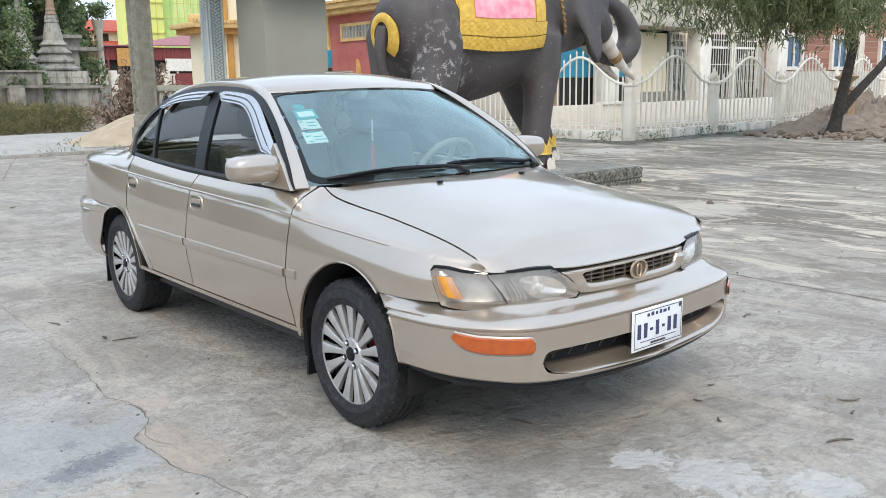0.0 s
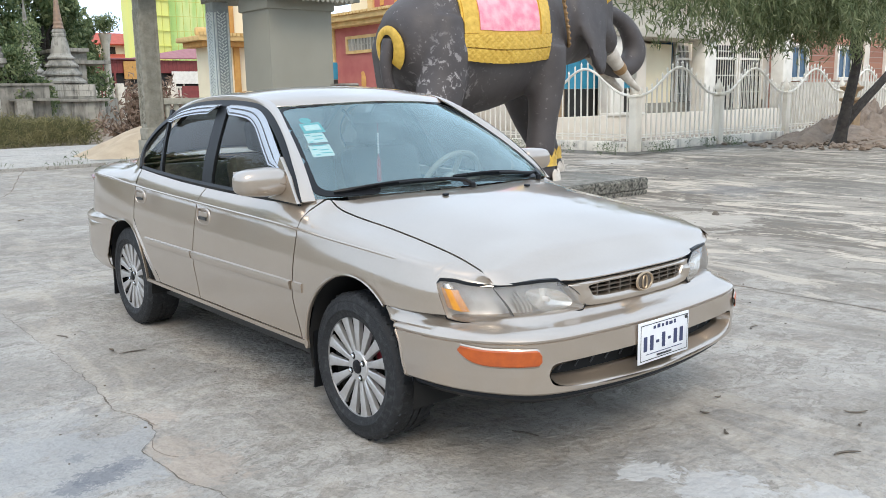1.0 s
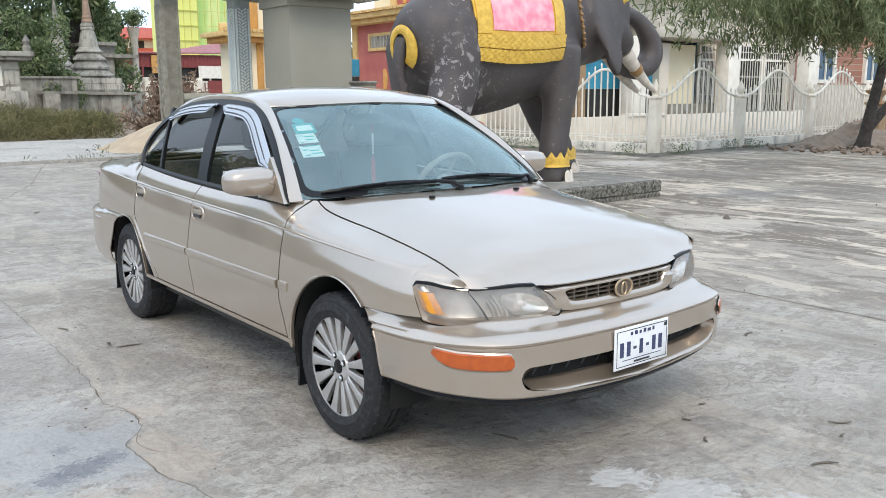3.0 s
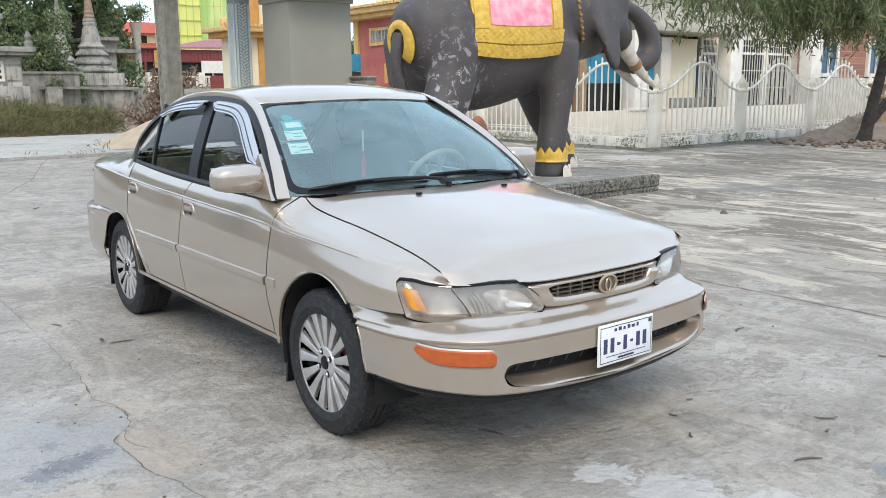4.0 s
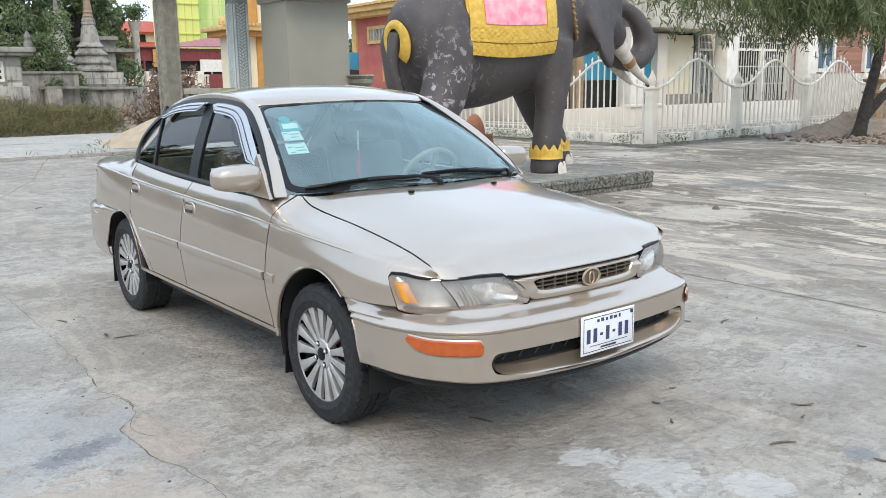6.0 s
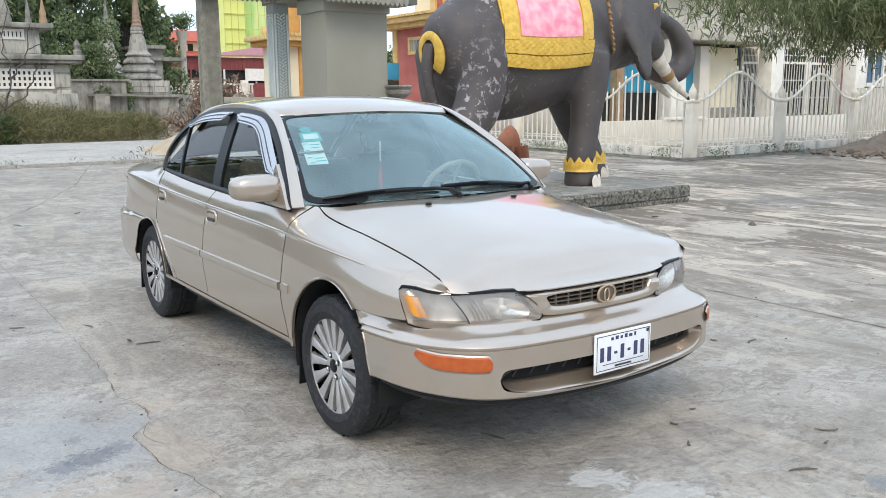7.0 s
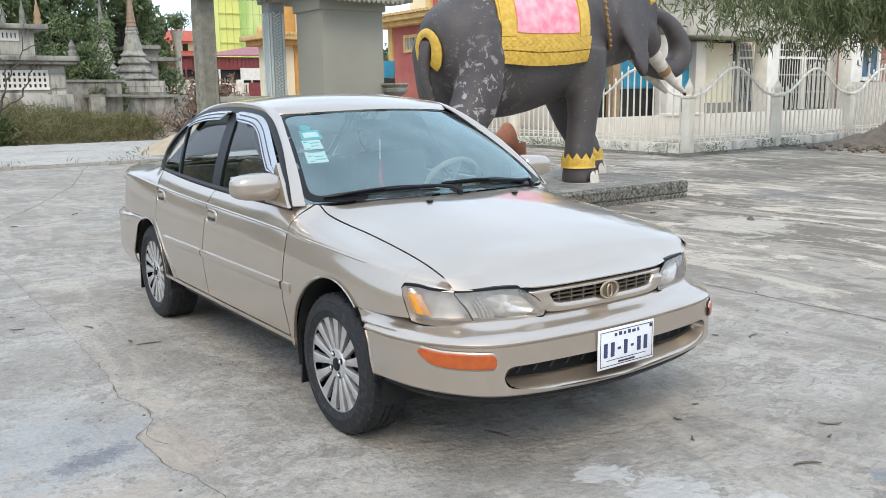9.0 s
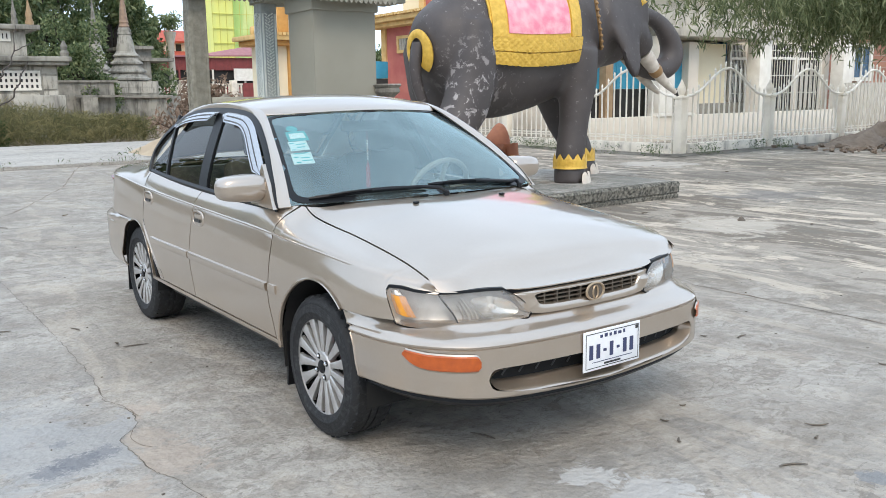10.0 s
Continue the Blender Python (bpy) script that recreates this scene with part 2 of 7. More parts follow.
# ---------------------------------------------------------------- the sedan: nose towards +x, origin on the ground
car = thing("sedan_car", "champagne beige four-door sedan with alloy wheels parked on concrete", "car")
WIDE = curve((-2.12, .70), (-2.0, .765), (-1.8, .808), (-1.5, .828), (-1.2, .836), (-.6, .842), (.2, .842), (.9, .840), (1.3, .838), (1.5, .832), (1.62, .818),
             (1.70, .792), (1.76, .760), (1.818, .722), (1.86, .688), (1.90, .655))
CREASE = curve((-2.12, .905), (-1.62, .902), (-1.1, .878), (-.2, .849), (.57, .826), (.83, .816), (1.065, .803), (1.29, .793), (1.5, .781), (1.66, .766), (1.76, .742), (1.84, .720), (1.90, .698))
EDGE_Y = curve((-2.12, .60), (-1.9, .62), (-1.5, .635), (-1.25, .68), (-1.04, .757), (.60, .757), (.70, .749), (.78, .732), (.836, .704), (.887, .664), (.95, .663), (1.0, .663), (1.80, .663), (1.86, .656), (1.90, .640))
EDGE_Z = curve((-2.12, .945), (-1.9, .955), (-1.5, .972), (-1.25, .985), (-1.04, .968), (-.23, .930), (.38, .917), (.70, .916), (.78, .925), (.84, .932), (.875, .931), (.905, .915), (.945, .897), (1.0, .885), (1.133, .868),
               (1.29, .853), (1.44, .834), (1.577, .814), (1.705, .791), (1.792, .769), (1.86, .745), (1.90, .720))


def ease(a, b, x):
    t = min(max((x - a) / (b - a), 0), 1)
    return t * t * (3 - 2 * t)


def section(x):
    """The cross-section of one body side: sill, belly, crease, then a shoulder that rolls over on the wings."""
    w, zc, ye, ze = WIDE(x), CREASE(x), EDGE_Y(x), EDGE_Z(x)
    yc = w - .038
    ze = max(ze, zc + .02)
    low = spline([(a, b, 0) for a, b in ((w - .05, .20), (w - .014, .30), (w - .001, .48), (w - .001, .55), (w - .013, .68), (yc, zc))], 40)
    roll = ease(.70, .98, x) + ease(-1.05, -1.35, x)
    p0, p3 = Vector((yc, zc)), Vector((ye, ze))
    t0 = Vector((-.22, 1)).normalized()
    t3 = Vector((-.75, 1)).lerp(Vector((-1, .34)), roll).normalized()
    L = (p3 - p0).length * .38
    p1, p2 = p0 + t0 * min(L, (ze - zc) * .6), p3 - t3 * L
    ys, zs = [q.x for q in low], [q.y for q in low]
    for k in range(1, 25):
        t = k / 24
        q = p0 * (1 - t) ** 3 + p1 * 3 * t * (1 - t) ** 2 + p2 * 3 * t * t * (1 - t) + p3 * t ** 3
        ys.append(q.x)
        zs.append(max(q.y, zs[-1] + 1e-4))
    return ys, zs


def side(x, z):
    ys, zs = section(x)
    return float(np.interp(z, zs, ys))


def flank(xl, xr, z0, z1, nx=24, nz=16, out=0.0):
    """A panel of the body side between two upright seams xl(z), xr(z) and two lengthwise seams z0(x), z1(x)."""
    rows = []
    for a in ends(0, 1, nx):
        row = []
        for b in spaced(0, 1, nz):
            z = .6
            for _ in range(24):
                x = lerp(xl(z), xr(z), a)
                z = lerp(z, lerp(z0(x), z1(x), b), .5)
            row.append((x, side(x, z) + out, z))
        rows.append(row)
    return rows


def two(name, rows, material, thick=.012, label="", parent=None, angle=35):
    """The same part on the car's left and right."""
    obs = []
    for r in (both(rows), rows):
        obs.append(part(name, grid(r, thick=-thick if thick else 0), material, parent or car, label, angle))
    return obs


G = .004
s_front = curve((.20, .90), (.365, .875), (.554, .822), (.812, .826), (.93, .863))
s_mid = curve((.20, -.12), (.395, -.153), (.597, -.195), (.834, -.178), (.94, -.13))
s_rear = curve((.20, -.64), (.374, -.69), (.442, -.775), (.587, -.935), (.691, -1.045), (.793, -1.05), (.90, -1.035), (.97, -1.03))


def arch(cx, cz, rx, rz, x, floor):
    d = (x - cx) / rx
    return max(cz + rz * math.sqrt(max(1 - d * d, 0)), floor) if abs(d) < 1 else floor


FA, RA = (1.261, .315, .347, .365), (-1.205, .33, .330, .325)
top = lambda x: EDGE_Z(x)
sill = lambda x: .354
LAMPTOP = curve((1.70, .726), (1.75, .724), (1.82, .712), (1.865, .707), (1.90, .708))
# front fender in two strips, behind and over the arch
two("front_fender", flank(lambda z: s_front(z) + G, lambda z: 1.872, lambda x: max(arch(*FA, x, .312 if x < 1.261 else .606), .312) + (LAMPTOP(x) - .606) * ease(1.698, 1.712, x), top, 84, 30), PAINT, 0)
two("fender_corner", flank(lambda z: 1.690, lambda z: 1.757 - (z - .60) * .40, lambda x: .606, lambda x: .716, 10, 12, .0008), PAINT, 0)
two("front_door", flank(lambda z: s_mid(z) + G, lambda z: s_front(z) - G, sill, lambda x: top(x) + .002), PAINT, .010)
two("rear_door", flank(lambda z: s_rear(z) + G, lambda z: s_mid(z) - G, sill, lambda x: top(x) + .002), PAINT, .010)
two("rear_quarter_panel", flank(lambda z: -2.08, lambda z: s_rear(z) - G, lambda x: max(arch(*RA, x, .645 if x < -1.2 else .352), .352), top, 60, 22), PAINT, 0)
two("rocker_panel", flank(lambda z: -.86, lambda z: .93, lambda x: .330, lambda x: .349, 20, 6, .006), PAINT, .010)
two("sill_skirt", [[(x, side(x, .33) - o, z) for o, z in ((.004, .333), (.012, .322), (.034, .306), (.060, .296))] for x in spaced(-.86, .90, 12)], PAINT, .006)
# rolled lips of the wheel arches
for a, lo in ((FA, (.32, .588)), (RA, (.33, .645))):
    rows = []
    for k in spaced(0, math.pi, 36):
        x, z = a[0] - a[2] * math.cos(k), a[1] + a[3] * math.sin(k)
        if math.cos(k) < 0 and a is FA and z < .58 or a is RA and math.cos(k) > 0 and z < .63:
            continue
        y = side(x, z)
        o = Vector((math.cos(k), 0, -math.sin(k)))
        rows.append([Vector((x, y + .006, z)) - o * .008, Vector((x, y + .008, z)) - o * .002, Vector((x, y + .003, z)) + o * .003, Vector((x, y - .010, z)) + o * .003])
    two("arch_lip", rows, PAINT, 0)
# dark shells inside the panels
shell = [[(x, side(x, z) - .03, z) for z in spaced(.335, .87, 8)] for x in spaced(-.85, .86, 16)]
two("inner_shell", shell, DARK, 0)
for a in (FA, RA):
    rows = []
    for k in spaced(-.25, math.pi + .25, 24):
        x, z = a[0] - (a[2] + .006) * math.cos(k), a[1] + (a[3] + .006) * math.sin(k)
        rows.append([(x, min(side(x, max(z, .35)) - .012, .815), z), (x, .70, z), (x, .46, z), (x + (a[0] - x) * .5, .44, lerp(z, a[1], .5)), (a[0], .44, a[1])])
    two("wheel_liner", rows, DARK, 0)
part("underbody", boxm(-2.0, 1.62, -.46, .46, .22, .42), DARK, car)
part("engine_bay", boxm(1.0, 1.86, -.46, .46, .40, .60), DARK, car)

two("body_crease", [[(x, side(x, CREASE(x) + dz) + o * min(1, (1.66 - x) / .3) - .0015 * (x > 1.5), CREASE(x) + dz) for dz, o in ((-.007, -.001), (-.003, .0016), (.0, .0028), (.0025, .0020), (.0045, -.001))] for x in spaced(-1.98, 1.655, 90)], PAINT, 0)
# side mouldings and handles
for name, x0, x1 in (("rear_door", -.845, -.205), ("front_door", -.19, .815), ("fender", .832, .905)):
    rows = []
    for x in spaced(x0, x1, 14):
        y = side(x, .575)
        k = 1 if name != "fender" else .55
        rows.append([(x, y - .004, .597), (x, y + .011 * k, .594), (x, y + .015 * k, .585), (x, y + .012 * k, .566), (x, y + .009 * k, .557), (x, y - .004, .555)])
    for end in (0, -1):
        mid_ = [(rows[end][0][0], rows[end][0][1], .576)] * 6
        rows = [mid_] + rows if end == 0 else rows + [mid_]
    two("side_moulding", rows, PAINT, 0)
for x, z, tilt in ((-.085, .785, -2), (-.95, .817, -2)):
    for sgn in (-1, 1):
        y = side(x, z)
        b = bmesh.new()
        ring = []
        for o, r in ((.000, 1.0), (.007, .94), (.007, .82), (-.012, .74), (-.014, 0.01)):
            ring.append([(x + .082 * r * math.copysign(abs(math.cos(k)) ** .6, math.cos(k)), y + o, z + .043 * r * math.copysign(abs(math.sin(k)) ** .6, math.sin(k))) for k in spaced(0, 2 * math.pi, 33)])
        if sgn > 0:
            part("door_handle_recess", grid(ring), PAINT, car)
        else:
            part("door_handle_recess", grid(both(ring)), PAINT, car)
        b = boxm(x - .055, x + .05, sgn * y - .006, sgn * y + .010, z - .004, z + .026, bevel=.006)
        part("door_handle", b, PAINT, car)
        part("handle_gap", boxm(x - .045, x + .04, sgn * y - .010, sgn * y - .004, z - .018, z - .004), PLASTIC, car)

# hood
COWL = lambda y: 1.055 - .165 * (abs(y) / .655) ** 2.4
NOSE_PLAN = curve((0, 2.006), (.12, 2.005), (.24, 2.000), (.32, 1.991), (.41, 1.957), (.53, 1.920), (.60, 1.895), (.64, 1.875), (.67, 1.853))
FRONT = lambda y: NOSE_PLAN(abs(y))
HC = curve((.86, .951), (1.05, .943), (1.2, .931), (1.45, .897), (1.7, .846), (1.86, .789), (1.95, .742), (1.99, .714), (2.006, .704))
TIP = curve((1.86, .719), (1.884, .711), (1.92, .708), (2.02, .703))


def hood_z(x, y):
    """Height of the hood: a dome that drops to the wing seam and to the front edge."""
    ye, ze = EDGE_Y(min(max(x, .885), 1.86)), EDGE_Z(min(max(x, .885), 1.90))
    p = 2.4 + 2.6 * ease(1.25, .92, x)
    body = ze + .004 + (HC(min(x, 1.99)) - ze) * (1 - min(abs(y) / ye, 1) ** p)
    d = FRONT(y) - x
    reach = lerp(.15, .034, ease(.30, .62, abs(y)))
    return lerp(TIP(FRONT(y)), body, min(max(d, 0) / reach, 1) ** .62)


rows = []
for a in ends(0, 1, 49):
    row = []
    for b in ends(-1, 1, 45):
        y = b * .64
        for _ in range(6):
            x = lerp(COWL(y), FRONT(y), a)
            y = b * (EDGE_Y(min(max(x, .885), 1.88)) - .004)
        row.append((x, y, hood_z(x, y)))
    rows.append(row)
hood = part("hood", grid(rows, thick=-.006), PAINT, car)
# raised centre lines of the hood and the washer nozzles
for y in (-.25, .25):
    part("washer_nozzle", boxm(1.145, 1.165, y - .012, y + .012, hood_z(1.155, y), hood_z(1.155, y) + .010, bevel=.003), BLACK, hood)

# windscreen, its gasket and the cowl
WLO = lambda y: Vector((1.040 - .205 * (abs(y) / .71) ** 2.2, y, .952 - .018 * (abs(y) / .71) ** 2))
WUP = lambda y: Vector((.300 - .115 * (abs(y) / .52) ** 2.2, y, 1.352 - .030 * (abs(y) / .52) ** 2))


def screen(b, v, lo=WLO, up=WUP, wl=.712, wu=.525, bulge=.03):
    p = lo(b * wl).lerp(up(b * wu), v)
    return p + Vector((.6, 0, .8)) * bulge * math.sin(math.pi * v) * (1 if lo is WLO else .5)


def pane(lo, up, wl, wu, b0, b1, v0, v1, nb=25, nv=13, bulge=.03, lift=0.0, back=1):
    return [[screen(b, v, lo, up, wl, wu, bulge) + Vector((.6 * back, 0, .8)) * lift for b in spaced(b0, b1, nb)] for v in spaced(v0, v1, nv)]


ws = part("windscreen", grid(pane(WLO, WUP, .712, .525, -1, 1, 0, 1)), GLASS_F, car, "teal-tinted windscreen")
ws.visible_shadow = False

HEADER = lambda b: .012 + .036 * (1 - abs(b) ** 3)


def screen_edge(u0, u1):
    """A ring along the glass edge with rounded corners, between two distances from its middle."""
    rows = []
    for k in range(129):
        a = 2 * math.pi * k / 128
        row = []
        for u in (u0, lerp(u0, u1, .5), u1):
            c, q = math.cos(a), math.sin(a)
            e = .13
            hb, hv = 1.006 - .036 * u, .497 - (.042 if q < 0 else .016) * u
            bb = math.copysign(abs(c) ** e, c)
            drop = HEADER(bb) * max(math.copysign(abs(q) ** e, q), 0)
            row.append(screen(hb * bb, .500 + hv * math.copysign(abs(q) ** e, q) - drop) + Vector((.6, 0, .8)) * .003)
        rows.append(row)
    return rows


part("screen_gasket", grid(screen_edge(0, 1), thick=.005), BLACK, car, "black edge of the windscreen")
cowl = [[(COWL(y) + .0 + k * .055 - .065, y, .942 - .02 * (abs(y) / .65) ** 2 - .012 * (k == 0)) for y in spaced(-.66, .66, 25)] for k in (0, 1)]
part("cowl_panel", grid(cowl, thick=-.01), BLACK, car)

# roof
RC = curve((-.95, 1.338), (-.75, 1.387), (-.45, 1.420), (-.15, 1.425), (.10, 1.405), (.25, 1.373), (.32, 1.355))
RAILZ = curve((-.95, 1.300), (-.75, 1.345), (-.5, 1.376), (-.2, 1.385), (.0, 1.374), (.16, 1.346), (.22, 1.330))
ROOFW = curve((-.95, .53), (-.5, .550), (-.1, .550), (.2, .53))
rows = []
for a in spaced(0, 1, 21):
    row = []
    for b in ends(-1, 1, 25):
        y = b * .55
        xf, xr = WUP(y).x - .012, -.86 + .06 * (abs(b)) ** 2
        x = lerp(xr, xf, a)
        y = b * ROOFW(x)
        row.append((x, y, RAILZ(x) + (RC(x) - RAILZ(x)) * (1 - abs(b) ** 2.2) + .004))
    rows.append(row)
# the roof's front lip laps over the top of the glass
lip = [[screen(b, 1 - HEADER(b) * t) + Vector((.6, 0, .8)) * (.012 - .005 * t * t) for b in ends(-1, 1, 25)] for t in (.4, .8, 1)]
part("roof", grid(rows + lip, thick=-.006), PAINT, car)
part("headliner", grid([[(x * .97 - .01, y * .97, z - .030) for x, y, z in row] for row in rows]), LINER, car)

# side window outline
DLO = [(.800, .925), (.735, 1.000), (.664, 1.061), (.526, 1.165), (.378, 1.251), (.25, 1.306), (.10, 1.340), (-.22, 1.358), (-.54, 1.352), (-.78, 1.320), (-.93, 1.262), (-1.05, 1.185), (-1.115, 1.10), (-1.11, 1.02), (-1.085, .968)]
lean = lambda z: .757 - .175 * (max(z - .93, 0) / .40) ** 1.25
line = [Vector((p.x, lean(p.y), p.y)) for p in spline([(x, z, 0) for x, z in DLO], 80)]
OUT = [(.845, .716, .930), (.655, .655, 1.075), (.43, .592, 1.215), (.205, .536, 1.336), (.05, .545, 1.374), (-.2, .548, 1.388), (-.5, .548, 1.380), (-.78, .540, 1.348), (-.95, .545, 1.288), (-1.12, .575, 1.19),
       (-1.27, .615, 1.08), (-1.42, .645, .985)]
outer = spline(OUT, 80)
strip = []
for i_, (p, q) in enumerate(zip(line, outer)):
    row = []
    swell = min(1, i_ / 12)
    for t in spaced(0, 1, 7):
        c = p.lerp(q, t)
        row.append(c + Vector((0, .012, .008)) * math.sin(math.pi * t) * swell)
    strip.append(row)
two("roof_pillar_frame", strip, PAINT, .008)
rearmost = min(range(80), key=lambda i: line[i].x)
TOP = curve(*sorted((p.x, p.z) for p in line[:rearmost + 1]))
belt = lambda x: EDGE_Z(x) + .004


def window(x0, x1, dz0, dz1, lift, nx=26, nz=9, slope=0.0):
    rows = []
    for x in ends(x0, x1, nx):
        lo, hi = belt(x) + dz0, TOP(x) - dz1
        hi = max(hi, lo + .001)
        rows.append([(x + slope * (lerp(lo, hi, t) - .95), lean(lerp(lo, hi, t)) + lift, lerp(lo, hi, t)) for t in spaced(0, 1, nz)])
    return rows


for x0, x1, nm in ((-.20, .735, "front_side_window"), (-.83, -.205, "rear_side_window"), (-1.085, -.835, "quarter_window")):
    for ob in two(nm, window(x0, x1, .012, .022, -.008), GLASS_S, 0, "dark tinted side glass"):
        ob.visible_shadow = False
for x0, x1, sl in ((-.215, -.100, -.27), (-.775, -.748, -.46)):
    two("window_pillar", window(x0, x1, .0, .012, .001, 4, 9, sl), BLACK, .02)
# black frame along the top and the belt
inward = []
for i, p in enumerate(line):
    t_ = line[min(i + 1, 79)] - line[max(i - 1, 0)]
    q = Vector((-t_.z, 0, t_.x)).normalized()
    inward.append(q if q.dot(Vector((-.15, 0, 1.10)) - Vector((p.x, 0, p.z))) > 0 else -q)
on_side = lambda p, d, o: Vector((p.x + d.x, lean(p.z + d.z) + o, p.z + d.z))
fr = [[on_side(p, q * d, o) for d, o in ((-.003, .002), (.001, .006), (.030, .007), (.034, -.006))] for p, q in zip(line, inward)]
two("window_frame", fr, BLACK, .006)
two("belt_weatherstrip", [[(x, lean(belt(x)) + .008, belt(x) - .010), (x, lean(belt(x)) + .012, belt(x) + .004), (x, lean(belt(x)) + .002, belt(x) + .018)] for x in spaced(-1.035, .76, 24)], BLACK, .004)
# chrome wind deflectors over the windows
for x1, x0, low in ((.615, -.180, .026), (-.262, -.875, .004)):
    idx = [i for i, p in enumerate(line) if x0 < p.x < x1 and i <= rearmost]
    rows = []
    for n_, i in enumerate(idx):
        p, q = line[i], inward[i]
        e = min(1, (n_ + 1) / 4, (len(idx) - n_) / 3)
        s0 = .019 + low * ease(.15, .50, p.x) + .012 * ease(-.75, -.88, p.x)
        wd = .90 + .20 * ease(.10, .45, p.x)
        rows.append([on_side(p, q * (s0 + d * wd * (e if d > .02 else 1)), o) for d, o in ((.000, .008), (.006, .018), (.015, .024), (.018, .021), (.022, .025), (.038, .031), (.041, .028), (.045, .031), (.054, .031))])
    two("wind_deflector", rows, VISOR, .003, "bright chrome wind deflector")
    two("deflector_stripe", [[r[3] + Vector((0, .0035, 0)), r[4] + Vector((0, .001, 0))] for r in rows], PLASTIC, 0)
    two("deflector_stripe", [[r[6] + Vector((0, .0035, 0)), r[7] + Vector((0, .001, 0))] for r in rows], PLASTIC, 0)

# rear window and boot
RLO = lambda y: Vector((-1.47 + .07 * (abs(y) / .62) ** 2, y, .985))
RUP = lambda y: Vector((-.875 + .05 * (abs(y) / .52) ** 2, y, 1.345 - .03 * (abs(y) / .52) ** 2))
part("rear_window", grid(pane(RLO, RUP, .615, .520, -1, 1, 0, 1, 21, 9, .0)), GLASS_R, car).visible_shadow = False
for b0, b1, v0, v1 in ((-1.01, 1.01, -.02, .05), (-1.01, 1.01, .93, 1.02), (-1.01, -.95, .05, .93), (.95, 1.01, .05, .93)):
    part("rear_gasket", grid(pane(RLO, RUP, .615, .520, b0, b1, v0, v1, 21 if b1 - b0 > 1 else 3, 9 if v1 - v0 > .5 else 3, .0, .003, -1), thick=.006), BLACK, car)
deck = []
for x in (-1.40, -1.44, -1.55, -1.75, -1.95, -2.07, -2.115, -2.135, -2.16, -2.175):
    zc = {-2.135: .945, -2.16: .86, -2.175: .66}.get(x, curve((-2.12, .965), (-2.0, .985), (-1.4, 1.0))(x))
    ye = EDGE_Y(max(x, -2.1)) - .006
    deck.append([(x + .10 * abs(b) ** 3 * (x < -2.0), b * ye, zc - .03 * abs(b) ** 2.2) for b in spaced(-1, 1, 21)])
part("boot_lid", grid(deck, thick=-.012), PAINT, car)
for ob in two("tail_lamp", [[(-2.00 - .03 * k, .752 - .05 * k - .14 * t, z) for t in (0, .5, 1)] for k, z in ((0, .70), (.6, .76), (.4, .84), (0, .88))], REDLENS, .05, "red tail lamp"):
    pass

# bumpers
FB = [(1.44, .828, 0), (1.60, .823, 0), (1.73, .806, 0), (1.845, .768, 0), (1.945, .705, 0), (2.025, .622, 0), (2.07, .50, 0), (2.098, .30, 0), (2.112, .10, 0)]
fb_line = spline(FB + [(x, -y, 0) for x, y, _ in FB[::-1]], 421)
RB = [(-1.25, .842, 0), (-1.50, .842, 0), (-1.70, .838, 0), (-1.90, .822, 0), (-2.05, .775, 0), (-2.15, .68, 0), (-2.20, .46, 0), (-2.22, .2, 0)]
rb_line = spline(RB + [(x, -y, 0) for x, y, _ in RB[::-1]], 97)


def inset(pts, i, d):
    """The point of a plan line moved inwards by d."""
    t = (pts[min(i + 1, len(pts) - 1)] - pts[max(i - 1, 0)]).normalized()
    nrm = Vector((t.y, -t.x, 0))
    if nrm.dot(pts[i]) > 0:
        nrm = -nrm
    return pts[i] + nrm * d


SLOT_HALF = .553


def slot(y):
    """Upper and lower edge of the air scoop in the bumper at y."""
    k = max(0, 1 - (abs(y) / SLOT_HALF) ** 44) ** .5
    low = .334 + .030 * (abs(y) / .5) ** 2.5
    return lerp(.413, .452, k), lerp(.413, low, k)


SLOT1 = lambda y: slot(y)[0]
SLOT0 = lambda y: slot(y)[1]


def arch_front(z):
    return FA[0] + (FA[2] - .002) * math.sqrt(max(1 - ((max(z, FA[1]) - FA[1]) / FA[3]) ** 2, 0))


def arch_rear(z):
    return RA[0] - (RA[2] - .002) * math.sqrt(max(1 - ((max(z, RA[1]) - RA[1]) / RA[3]) ** 2, 0))


def cut(p, z):
    """Keeps a bumper point out of the wheel opening."""
    p = Vector(p)
    if p.x > 0:
        p.x = max(p.x, arch_front(z))
    else:
        p.x = min(p.x, arch_rear(z))
    return p


def bumper_rows(profile, pts, ledge=True):
    rows = []
    for d, z in profile:
        row = []
        for i, p in enumerate(pts):
            f = 1.0
            if z > .55 and ledge:
                f = min(1, max(.12, (abs(p.x) - 1.47) / .45))
            q = inset(pts, i, d * f)
            z2 = z + (.035 * (abs(p.y) / .8) ** 2 if z < .37 and ledge else 0)
            row.append((cut(q, z2).x, q.y, z2))
        rows.append(row)
    return rows


